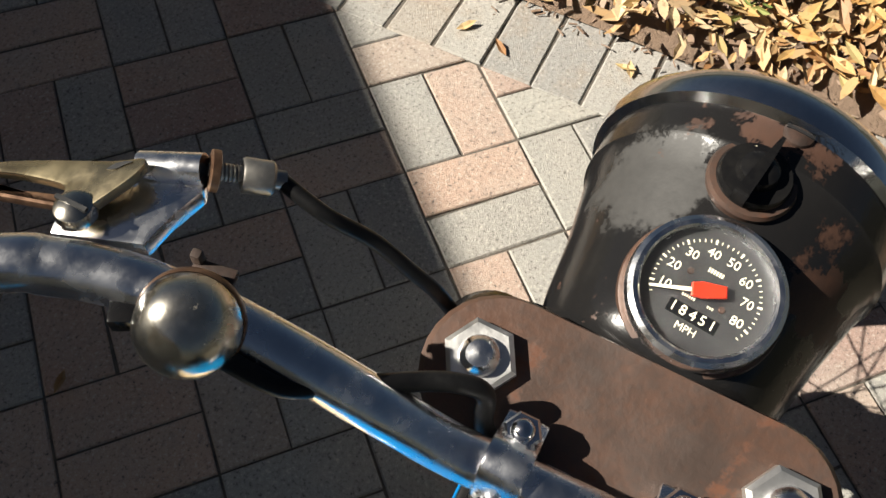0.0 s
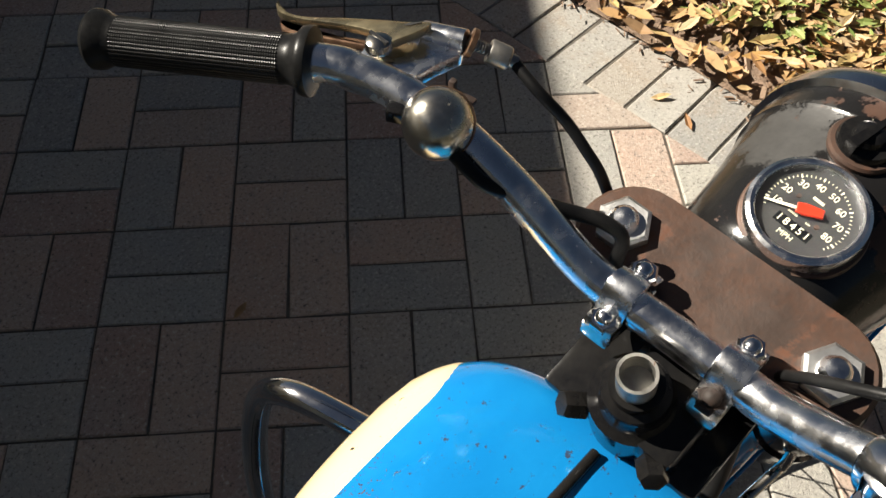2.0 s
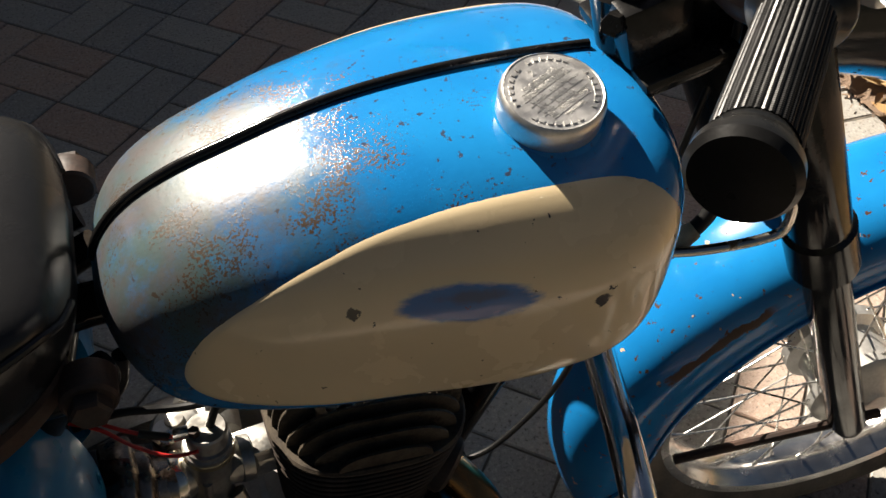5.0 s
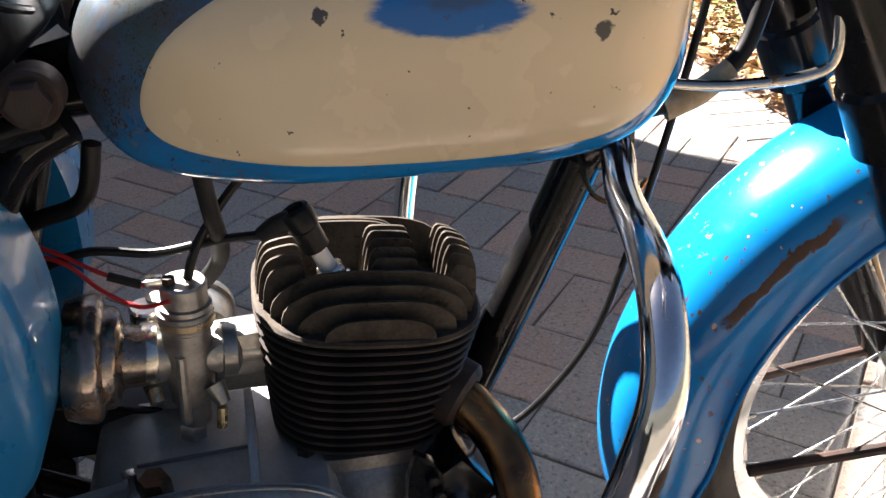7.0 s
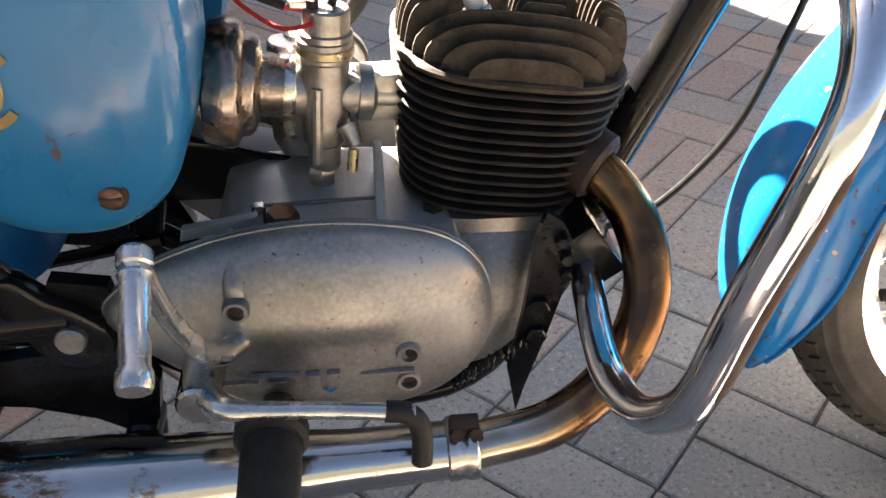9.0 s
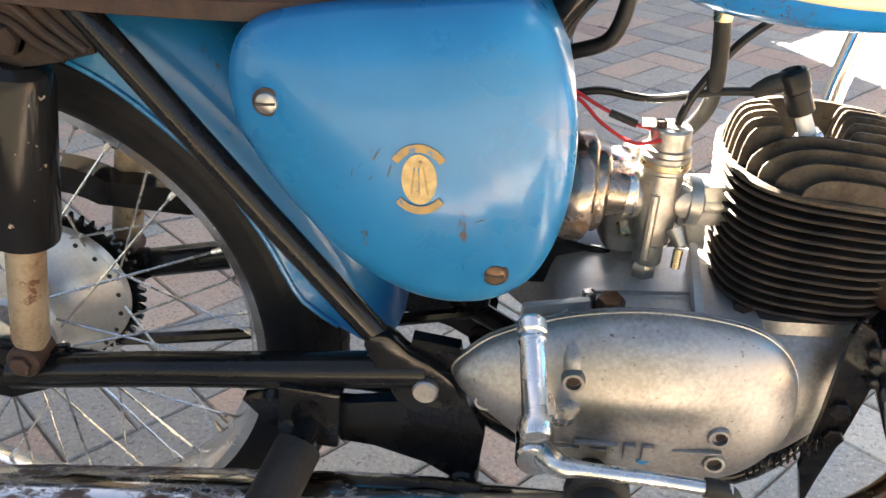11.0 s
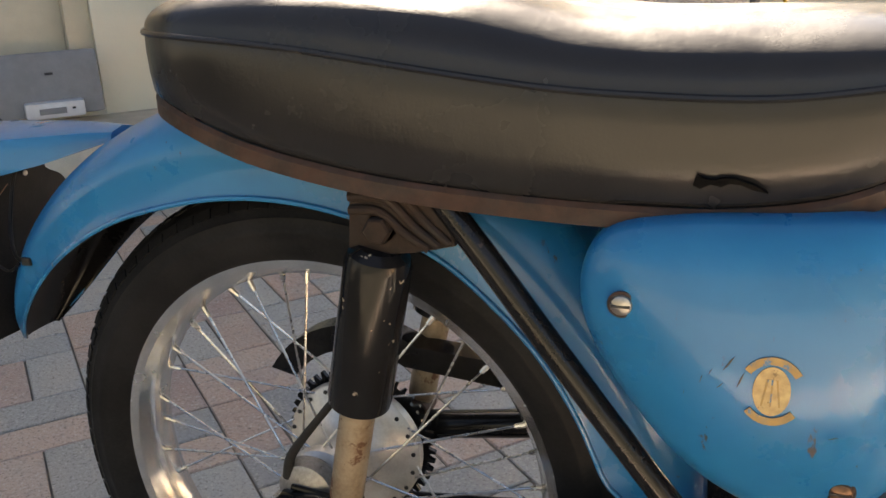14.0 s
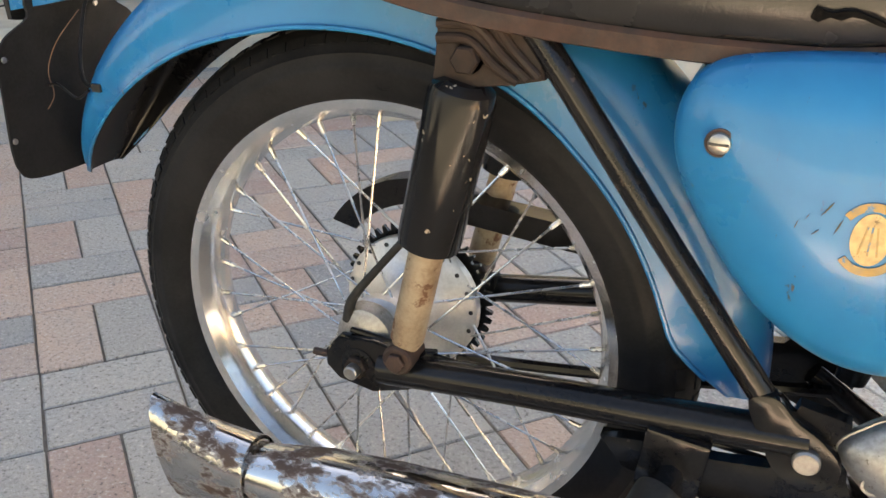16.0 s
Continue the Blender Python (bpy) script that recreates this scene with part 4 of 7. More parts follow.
# wheels
def wheel(name, centre, label, hub_r, sprocket):
    cx, cy, cz = centre
    mat, proud = (M["tyre"], 0.0007) if sprocket else (M["tyre_worn"], 0.0020)
    g, thick, fat = (0.0145, 0.0026, 1.09) if sprocket else (0.0085, 0.005, 1.0)
    w = assembly(name, label)
    ax = (0, -1, 0)
    prof = []
    for k in range(61):
        a = radians(-128 + 256 * k / 60)
        ridge = 0.0011 if k in (9, 10, 14, 46, 50, 51) else 0.0
        prof.append((0.2665 + g + (0.0415 * fat + ridge) * math.cos(a) * (1 + 0.02 * math.cos(3 * a)), (0.0395 * fat + ridge) * math.sin(a)))
    tyre = part("tyre", lathe(prof + [(0.232 + g, 0.028), (0.232 + g, -0.028)], centre, ax, 110, closed=True), mat, w, "black rubber tyre")
    bm = bmesh.new()
    for k in range(84):
        a = 2 * math.pi * k / 84
        for y, r, ww in ((-0.0295, 0.2942, 0.011), (-0.011, 0.3069, 0.012), (0.011, 0.3069, 0.012), (0.0295, 0.2942, 0.011)):
            da = a + (0.5 * 2 * math.pi / 84 if abs(y) < 0.02 else 0)
            rot = Matrix.Rotation(da, 3, "Y") @ Matrix.Rotation(-math.copysign(0.84, y) * (1 if abs(y) > 0.02 else 0.33), 3, "X")
            rr = 0.2665 + (r - 0.2665) * fat + g + proud - thick / 2
            box((0.0165, ww, thick), (cx + rr * math.sin(da), cy + y * fat, cz + rr * math.cos(da)), rot, 0, bm)
    part("tread", bm, mat, tyre, "worn tread blocks", crease=0)
    if sprocket:
        part("tyre_mark", lathe([(0.0085, 0), (0.0085, 0.0012), (0.0068, 0.0012), (0.0068, 0.0002)], (cx + 0.004, cy - 0.0402, cz + 0.272), ax, 20), M["tyre"], tyre, crease=0)
    rim_prof = [(0.242, 0.0265), (0.2425, 0.0245), (0.233, 0.0225), (0.229, 0.016), (0.2235, 0.010), (0.2225, 0.0), (0.2235, -0.010), (0.229, -0.016), (0.233, -0.0225), (0.2425, -0.0245), (0.242, -0.0265), (0.231, -0.0245), (0.2255, -0.017), (0.219, -0.009), (0.218, 0.0), (0.219, 0.009), (0.2255, 0.017), (0.231, 0.0245)]
    rim = part("rim", lathe([(r + (0.011 if sprocket else 0.009), h * 1.25) for r, h in rim_prof], centre, ax, 110, closed=True), M["rim"], w, "dull plated steel rim")
    if sprocket:
        shape = [(0.016, -0.062), (0.022, -0.056), (0.038, -0.050), (0.043, -0.044), (0.043, -0.032), (0.026, -0.028), (0.029, -0.004), (0.040, 0.012), (0.060, 0.026), (0.0775, 0.032), (0.0800, 0.035), (0.0800, 0.046), (0.060, 0.052)]
    else:
        shape = [(0.018, -0.062), (0.026, -0.055), (hub_r * 0.86, -0.048), (hub_r, -0.040), (hub_r, -0.028), (hub_r * 0.80, -0.024), (hub_r * 0.76, 0.02), (hub_r * 0.95, 0.026), (hub_r * 0.95, 0.04), (hub_r * 0.7, 0.045), (0.02, 0.055)]
    hub = part("hub", lathe(shape, centre, (0, 1, 0), 60), M["bright"], w, "dull grey aluminium drum hub")
    if sprocket:
        bm = bmesh.new()
        # dark discs set on the flange in place of shaded holes
        for k in range(20):
            a = 2 * math.pi * (k + 0.25) / 20
            lathe([(0.0026, 0), (0.0026, 0.0012), (0, 0.0013)], (cx + 0.0745 * math.cos(a), cy + 0.0305, cz + 0.0745 * math.sin(a)), (0, -1, 0), 8, bm)
        part("spoke_holes", bm, M["dial"], hub, crease=0)
    if sprocket:
        bm = bmesh.new()
        teeth = []
        for k in range(47):
            for r, f in ((0.083, 0.0), (0.083, 0.35), (0.091, 0.5), (0.091, 0.75)):
                a = 2 * math.pi * (k + f) / 47
                teeth.append((cx + r * math.cos(a), cz + r * math.sin(a)))
        part("sprocket", slab(teeth, xz(cy + 0.055), 0.005), M["black"], w, "oily black rear sprocket", crease=20)
    for k in range(40):
        a = 2 * math.pi * (k + 0.5) / 40
        s = 1 if k % 2 else -1
        lean = (0.62 if (k // 2) % 2 else -0.62)
        reach = (0.041 if s < 0 else 0.0745) if sprocket else hub_r * 0.95
        hx, hz = math.cos(a + lean) * reach, math.sin(a + lean) * reach
        h = Vector((cx + hx, cy + s * 0.034, cz + hz))
        r = Vector((cx + math.cos(a) * 0.230, cy + s * 0.005, cz + math.sin(a) * 0.230))
        spoke = part("spoke", tube([h, r], 0.0014, 6, smooth=False), M["polished"], w)
        d = (h - r).normalized()
        part("nipple", tube([r - d * 0.002, r + d * 0.013], [0.0034, 0.0026], 8, smooth=False), M["polished"], spoke)
    return w


rear = wheel("rear_wheel", (0.001, 0.0, 0.318), "rear wheel with black tyre, plated rim and wire spokes", 0.074, True)
front = wheel("front_wheel", (1.355, 0.0, 0.316), "front wheel with black tyre, plated rim and wire spokes", 0.066, False)

# mudguards
def guard_section(width, crown, edge, n=9):
    """Half a section of a deep mudguard: from edge to crown, as (y, radius)."""
    pts = [(width * 1.03, edge), (width, edge + 0.004), (width, edge + (crown - edge) * 0.35)]
    for k in range(n + 1):
        a = math.pi / 2 * k / n
        pts.append((width * math.cos(a) ** 0.75, edge + (crown - edge) * (0.45 + 0.55 * math.sin(a) ** 1.1)))
    return pts


def mudguard(cx, cz, a0, a1, wide, crown, edge, steps=48):
    """The painted shell, its dark underside, and the two rolled edges."""
    shells, under, beads = [], [], ([], [])
    for k in range(steps + 1):
        a = a0 + (a1 - a0) * k / steps
        c, s_ = math.cos(radians(a)), math.sin(radians(a))
        half = guard_section(curve1(wide, a), curve1(crown, a), curve1(edge, a))
        line = [(-y, r) for y, r in half] + [(y, r) for y, r in half[-2::-1]]
        inner = [(y * 0.975, r - 0.0016) for y, r in line[::-1]]
        deep = [(y * 0.955, r - 0.0032) for y, r in line]
        shells.append([Vector((cx + c * r, y, cz + s_ * r)) for y, r in line + inner])
        under.append([Vector((cx + c * r, y, cz + s_ * r)) for y, r in [(y * 0.972, r - 0.0022) for y, r in line] + deep[::-1]])
        for side, row in zip((-1, 1), beads):
            row.append((cx + c * half[0][1], side * half[0][0], cz + s_ * half[0][1]))
    return done(rings(bmesh.new(), shells)), done(rings(bmesh.new(), under)), beads


def finish_guard(ob, under, beads):
    part("underside", under, M["black"], ob, "black underside", crease=60)
    for row in beads:
        part("rolled_edge", tube(row[1:-1:2], 0.0026, 8, 2), ob.data.materials[0], ob)


skin, lining, edges = mudguard(0.004, 0.323, 4, 164,
    [(4, 0.058), (40, 0.064), (75, 0.068), (110, 0.072), (140, 0.070), (152, 0.060), (159, 0.046), (164, 0.026)],
    [(4, 0.385), (20, 0.388), (60, 0.40), (75, 0.405), (110, 0.418), (140, 0.424), (164, 0.412)],
    [(4, 0.352), (9, 0.318), (15, 0.302), (48, 0.304), (62, 0.311), (76, 0.314), (95, 0.321), (113, 0.332), (125, 0.346), (140, 0.364), (152, 0.380), (160, 0.395), (164, 0.406)], 60)
rear_guard = part("rear_mudguard", skin, M["blue"], bike, "deep blue-painted rear mudguard with a rusty rim", crease=60)
finish_guard(rear_guard, lining, edges)
skin, lining, edges = mudguard(1.355, 0.316, 46, 205,
    [(20, 0.050), (60, 0.064), (120, 0.068), (190, 0.066), (199, 0.058), (205, 0.036)],
    [(20, 0.340), (60, 0.342), (100, 0.350), (140, 0.364), (155, 0.368), (180, 0.374), (205, 0.374)],
    [(20, 0.31), (60, 0.288), (120, 0.284), (160, 0.285), (181, 0.286), (189, 0.298), (198, 0.332), (205, 0.362)], 60)
front_guard = part("front_mudguard", skin, M["guard"], bike, "deep blue-painted front mudguard with rust streaks along its flank", crease=60)
finish_guard(front_guard, lining, edges)
for side in (-1, 1):
    for a, b in (((1.11, 0.060, 0.225), (1.355, 0.072, 0.316)),):
        part("mudguard_stay", tube([(a[0], side * a[1], a[2] + 0.055), (b[0], side * b[1], b[2])], 0.006, 10, smooth=False), M["rusty"], front_guard)

# rear suspension and frame
for side in (-1, 1):
    shock = assembly("shock_absorber", "black shrouded rear shock absorber with chipped paint")
    top, low = Vector((0.118, side * 0.112, 0.640)), Vector((0.056, side * 0.104, 0.343))
    d = (low - top).normalized()
    part("shroud", lathe([(0.018, 0.02), (0.027, 0.026), (0.0295, 0.034), (0.0295, 0.168), (0.0285, 0.176), (0.020, 0.178)], top, d, 36), M["chipped"], shock)
    part("lower_cover", lathe([(0.0165, 0.165), (0.0165, 0.285), (0.012, 0.295)], top, d, 28), M["tan"], shock, "stained pale lower tube")
    part("top_eye", lathe([(0.013, -0.006), (0.014, -0.005), (0.014, 0.005), (0.013, 0.006)], top, (0, 1, 0), 24), M["rusty"], shock)
    eye = part("lower_eye", lathe([(0.0135, -0.018), (0.0155, -0.016), (0.0155, 0.016), (0.0135, 0.018)], low, (0, 1, 0), 24), M["rusty"], shock)
    part("eye_bolt", hexagon(low + Vector((0, side * 0.018, 0)), (0, side, 0), 0.010, 0.006, False), M["rusty"], eye)
    arm = part("swinging_arm", tube([(0.424, side * 0.118, 0.362), (0.30, side * 0.116, 0.351), (0.16, side * 0.106, 0.334), (0.03, side * 0.098, 0.316)], 0.0165, 20), M["black"], bike, "black enamelled swinging arm")
    lug = [(-0.034, 0.322), (-0.020, 0.340), (0.02, 0.345), (0.06, 0.340), (0.085, 0.345), (0.085, 0.312), (0.06, 0.298), (0.02, 0.285), (-0.02, 0.292), (-0.034, 0.305)]
    part("axle_plate", slab(lug, xz(side * 0.085, side), 0.016, 0.003), M["black"], arm)
    axle = part("axle_nut", hexagon((0.004, side * 0.101, 0.314), (0, side, 0), 0.0125, 0.009, False), M["grimed"], arm)
    part("axle_end", lathe([(0.0075, 0), (0.0075, 0.010), (0.006, 0.0115)], (0.004, side * 0.109, 0.314), (0, side, 0), 18), M["zinc"], axle)
    part("axle_washer", lathe([(0.019, 0), (0.0195, 0.001), (0.019, 0.0025), (0.012, 0.003)], (0.004, side * 0.1005, 0.314), (0, side, 0), 24), M["black_worn"], axle)
    part("chain_adjuster", tube([(-0.052, side * 0.092, 0.312), (-0.02, side * 0.092, 0.312)], 0.004, 8, smooth=False), M["rusty"], arm)
    part("frame_strut", tube([(0.135, side * 0.100, 0.690), (0.16, side * 0.110, 0.678), (0.30, side * 0.118, 0.500), (0.40, side * 0.118, 0.372)], 0.0115, 16, 3), M["black_worn"], bike, "black frame strut with worn paint")
    plate = [(0.088, 0.690), (0.0915, 0.676), (0.0890, 0.640), (0.0865, 0.614), (0.118, 0.616), (0.150, 0.621), (0.182, 0.629), (0.180, 0.640), (0.160, 0.668), (0.150, 0.692)]
    brk = part("seat_bracket", slab(plate, xz(side * 0.108, side), 0.010, 0.002), M["grimed"], bike, "ribbed rusty steel bracket above the shock absorber")
    for shift in (0.0, 0.0115, 0.023):
        rib = [(0.0915, side * 0.1185, 0.654 + shift), (0.112 + shift * 0.3, side * 0.1195, 0.6555 + shift), (0.124 + shift * 0.5, side * 0.1195, 0.651 + shift), (0.142 + shift * 0.55, side * 0.1195, 0.636 + shift * 0.7), (0.160 + shift * 0.75, side * 0.1185, 0.6255 + shift * 0.25)]
        part("bracket_rib", tube(rib, 0.0042, 10), M["grimed"], brk)
    part("bracket_bolt", hexagon((0.118, side * 0.120, 0.640), (0, side, 0), 0.012, 0.010, False), M["grimed"], brk)
    pivot = [(0.256, 0.316), (0.279, 0.2885), (0.330, 0.279), (0.3735, 0.2734), (0.4205, 0.257), (0.4466, 0.240), (0.456, 0.2335), (0.467, 0.248), (0.4736, 0.294), (0.458, 0.330), (0.452, 0.385), (0.412, 0.392), (0.400, 0.356), (0.410, 0.340), (0.399, 0.3256), (0.3557, 0.3196), (0.300, 0.322)]
    gus = part("pivot_gusset", slab(pivot, xz(side * 0.104, side), 0.014), M["black"], bike, "black pressed-steel frame gusset at the swinging arm pivot")
    part("pivot_bolt", lathe([(0.011, 0), (0.011, 0.006), (0.0095, 0.008)], (0.424, side * 0.131, 0.352), (0, side, 0), 24), M["zinc"], gus)
    lug = [(0.372, 0.392), (0.392, 0.402), (0.412, 0.384), (0.432, 0.372), (0.450, 0.352), (0.448, 0.330), (0.425, 0.318), (0.402, 0.332), (0.390, 0.352)]
    part("pivot_lug", soften(slab([(p.x, p.y) for p in spline([(a, b, 0) for a, b in lug], 4, True)], xz(side * 0.112, side), 0.019), 0.004), M["black"], gus, "rounded black casting joining strut and pivot", crease=50)
    part("stand_pivot", lathe([(0.014, 0), (0.014, 0.030), (0.011, 0.033)], (0.455, side * 0.100, 0.246), (0, side, 0), 24), M["black"], gus)
    part("lower_rail", tube([(0.43, side * 0.075, 0.315), (0.55, side * 0.078, 0.245), (0.70, side * 0.078, 0.235), (0.79, side * 0.045, 0.30), (0.84, side * 0.02, 0.39)], 0.012, 14), M["black"], bike)
    # centre stand leg
    part("stand_leg", tube([(0.455, side * 0.095, 0.246), (0.452, side * 0.12, 0.15), (0.44, side * 0.15, 0.012)], 0.012, 14), M["black"], bike, "black centre stand leg standing on the pavers")
part("downtube", tube([(0.962, 0, 0.70), (0.92, 0, 0.585), (0.83, 0, 0.375)], 0.0185, 24), M["black"], bike, "black front downtube with chipped enamel")
part("top_tube", tube([(0.95, 0, 0.80), (0.75, 0, 0.70), (0.56, 0, 0.690), (0.48, 0, 0.665)], 0.016, 18), M["black"], bike)
part("seat_tube", tube([(0.545, 0, 0.700), (0.50, 0, 0.56), (0.455, 0, 0.36)], 0.015, 18), M["black"], bike)
part("head_tube", tube([(0.995, 0, 0.885), (1.085, 0, 0.715)], 0.031, 28, smooth=False), M["black"], bike)
for side in (-1, 1):
    mnt = part("tank_mount", lathe([(0.015, -0.012), (0.017, -0.010), (0.017, 0.010), (0.015, 0.012)], (0.563, side * 0.100, 0.722), (0, side, 0), 28), M["rusty"], bike, "rusty rear tank mounting")
    part("mount_bolt", hexagon((0.563, side * 0.112, 0.722), (0, side, 0), 0.013, 0.010, False), M["rusty"], mnt)
    part("frame_tube", tube([(0.562, side * 0.085, 0.700), (0.520, side * 0.080, 0.690), (0.44, side * 0.078, 0.672), (0.30, side * 0.085, 0.668), (0.14, side * 0.088, 0.672)], 0.010, 12), M["black"], bike)
    part("frame_tube", tube([(0.570, side * 0.060, 0.690), (0.540, side * 0.060, 0.672), (0.512, side * 0.055, 0.630), (0.490, side * 0.050, 0.56)], 0.013, 14), M["black"], bike)

# tail
hood_loops = []
for x, w, hi, lo in ((-0.222, 0.020, 0.687, 0.676), (-0.25, 0.028, 0.688, 0.668), (-0.30, 0.040, 0.687, 0.652), (-0.38, 0.056, 0.683, 0.632), (-0.428, 0.060, 0.680, 0.622)):
    half = [(w, lo), (w, lo + (hi - lo) * 0.45), (w * 0.86, lo + (hi - lo) * 0.82), (w * 0.5, hi), (0.0, hi + 0.002)]
    hood_loops.append([Vector((x, -y, z)) for y, z in half] + [Vector((x, y, z)) for y, z in half[-2::-1]])
bm = bmesh.new()
rings(bm, hood_loops)
tail = part("tail_lamp_bracket", done(bm), M["blue"], bike, "blue tail lamp bracket with peeling edges")
gasket = [(0.0, 0.688), (0.035, 0.686), (0.056, 0.668), (0.063, 0.64), (0.060, 0.612), (0.0, 0.602), (-0.060, 0.612), (-0.063, 0.64), (-0.056, 0.668), (-0.035, 0.686)]
part("lamp_gasket", slab(gasket, lambda u, v, w: (-0.428 - w, u, v), 0.006), M["rubber"], tail)
part("red_lens", lathe([(0.048, 0.0), (0.046, 0.012), (0.036, 0.030), (0.027, 0.046), (0.025, 0.075), (0.020, 0.088), (0.0, 0.094)], (-0.434, 0, 0.645), (-1, 0, 0), 40), M["red_lens"], tail, "red plastic tail lamp lens")
num = [(p.x, p.y) for p in spline([(-0.058, 0.640, 0), (-0.066, 0.618, 0), (-0.096, 0.600, 0), (-0.106, 0.575, 0), (-0.106, 0.530, 0), (-0.105, 0.480, 0), (-0.099, 0.454, 0), (-0.080, 0.441, 0), (0.0, 0.438, 0), (0.080, 0.441, 0), (0.099, 0.454, 0), (0.105, 0.480, 0), (0.106, 0.530, 0), (0.106, 0.575, 0), (0.096, 0.600, 0), (0.066, 0.618, 0), (0.058, 0.640, 0)], 4, True)]
plate_ob = part("number_plate_backing", slab(num, lambda u, v, w: (-0.404 - w + (v - 0.44) * 0.05 - 0.9 * u * u, u, v), 0.003), M["tyre"], bike, "curved black number plate backing, bare")
for y, z in ((-0.100, 0.579), (-0.101, 0.490), (0.03, 0.62)):
    part("rivet", lathe([(0.0035, 0), (0.003, 0.0015), (0, 0.002)], (-0.4038 + (z - 0.44) * 0.05 - 0.9 * y * y, y, z), (1, 0, 0), 12), M["zinc"], plate_ob)
part("lamp_wire", tube([(-0.318, -0.066, 0.552), (-0.345, -0.055, 0.553), (-0.37, -0.03, 0.575), (-0.375, -0.01, 0.62), (-0.37, 0.0, 0.645)], 0.0022, 8), M["cable"], bike)
part("loose_wire", tube([(-0.372, -0.02, 0.622), (-0.386, -0.045, 0.590), (-0.394, -0.055, 0.560), (-0.388, -0.058, 0.535), (-0.392, -0.066, 0.520)], 0.0005, 6), M["browned"], bike)
part("loose_wire", tube([(-0.392, -0.060, 0.545), (-0.375, -0.062, 0.548), (-0.352, -0.062, 0.536), (-0.330, -0.066, 0.548)], 0.0015, 6), M["cable"], bike)
part("wire_clip", box((0.012, 0.005, 0.009), (-0.316, -0.069, 0.553), None, 0.002), M["rubber"], bike)
part("stay_wire", tube([(-0.235, -0.02, 0.655), (-0.285, -0.035, 0.600)], 0.003, 8, smooth=False), M["black"], bike)

# engine
CASE = [(0.446, 0.358), (0.462, 0.386), (0.490, 0.405), (0.541, 0.423), (0.599, 0.4305), (0.657, 0.426), (0.697, 0.413), (0.722, 0.386), (0.7305, 0.345), (0.721, 0.306), (0.684, 0.272), (0.609, 0.256), (0.545, 0.270), (0.490, 0.312)]
engine = assembly("engine", "grey single-cylinder two-stroke engine with black finned barrel")
cover = part("side_cover", pillow(CASE, 0.595, 0.345, -0.111, -0.118, -0.157, 2.2), M["alloy"], engine, "oily egg-shaped cast aluminium engine cover")
for yj, rj in ((-0.1180, 0.0014), (-0.1125, 0.0012)):
    part("cover_joint", tube([(p.x, yj, p.y) for p in spline([(a, b, 0) for a, b in CASE], 5, True)] + [(CASE[0][0], yj, CASE[0][1])], rj, 6, smooth=False), M["alloy"], cover)
for x, z, y in ((0.545, 0.385, -0.1480), (0.664, 0.338, -0.1480), (0.664, 0.309, -0.1455), (0.474, 0.345, -0.128)):
    boss = part("screw_boss", lathe([(0.0100, 0.0), (0.0095, 0.010), (0.0085, 0.0125), (0.0062, 0.0125), (0.0062, 0.006), (0.0, 0.006)], (x, y + 0.004, z), (0, -1, 0), 22), M["alloy"], cover)
    part("case_screw", lathe([(0.0058, 0), (0.0055, 0.003), (0, 0.0042)], (x, y - 0.001, z), (0, -1, 0), 18), M["rusty"], boss)
part("cast_rib", tube([(0.545, -0.1430, 0.386), (0.544, -0.1395, 0.399), (0.543, -0.1290, 0.413)], [0.0098, 0.0088, 0.005], 16), M["alloy"], cover)
bm = bmesh.new()
for dx, dz, w, h in ((-0.026, 0.006, 0.030, 0.0035), (-0.020, 0.001, 0.016, 0.003), (-0.010, 0.0, 0.0095, 0.016), (0.004, 0.0, 0.0095, 0.016), (0.0185, 0.0, 0.0095, 0.016), (-0.056, -0.001, 0.040, 0.0022), (0.058, 0.002, 0.040, 0.0022)):
    box((w, 0.005, h), (0.590 + dx, -0.1580 + dx * dx * 0.9, 0.321 + dz), Matrix.Rotation(0.14, 3, "X"), 0.0008, bm)
part("cast_motif", bm, M["alloy"], cover, "raised cast motif bars")
part("blue_mark", slab([(0.600, 0.310), (0.608, 0.314), (0.612, 0.311), (0.606, 0.3065)], xz(-0.1556, -1), 0.0012), M["blue"], cover, crease=0)
bm = slab([(0.500, 0.280), (0.508, 0.345), (0.530, 0.388), (0.560, 0.396), (0.640, 0.397), (0.705, 0.394), (0.725, 0.340), (0.715, 0.280)], lambda u, v, w: (u, -0.1125 + w, v), 0.125)
bmesh.ops.bisect_plane(bm, geom=bm.verts[:] + bm.edges[:] + bm.faces[:], plane_co=(0, -0.045, 0), plane_no=(0, 1, 0))
for v in bm.verts:
    if v.co.z > 0.37:
        v.co.z += 0.10 * (v.co.y + 0.11) + 0.22 * max(0.0, min(v.co.y, 0.02) + 0.045)
part("crankcase", soften(bm, 0.004), M["bright"], engine, "pale grey cast gearbox and crankcase top", crease=40)
part("left_cover", pillow(CASE, 0.595, 0.345, 0.085, 0.10, 0.13, 2.2), M["alloy"], engine)
lip = part("gearbox_lip", slab([(0.500, 0.398), (0.502, 0.408), (0.558, 0.417), (0.558, 0.409)], lambda u, v, w: (u, -0.084 + w, v), 0.008, 0.0015), M["bright"], engine)
part("lip_rib", tube([(0.524, -0.096, 0.402), (0.540, -0.088, 0.410)], 0.0018, 8, smooth=False), M["bright"], lip)
part("gearbox_ridge", tube([(0.560, -0.046, 0.4035), (0.600, -0.046, 0.4050), (0.646, -0.046, 0.4065)], 0.0016, 8), M["alloy"], engine)
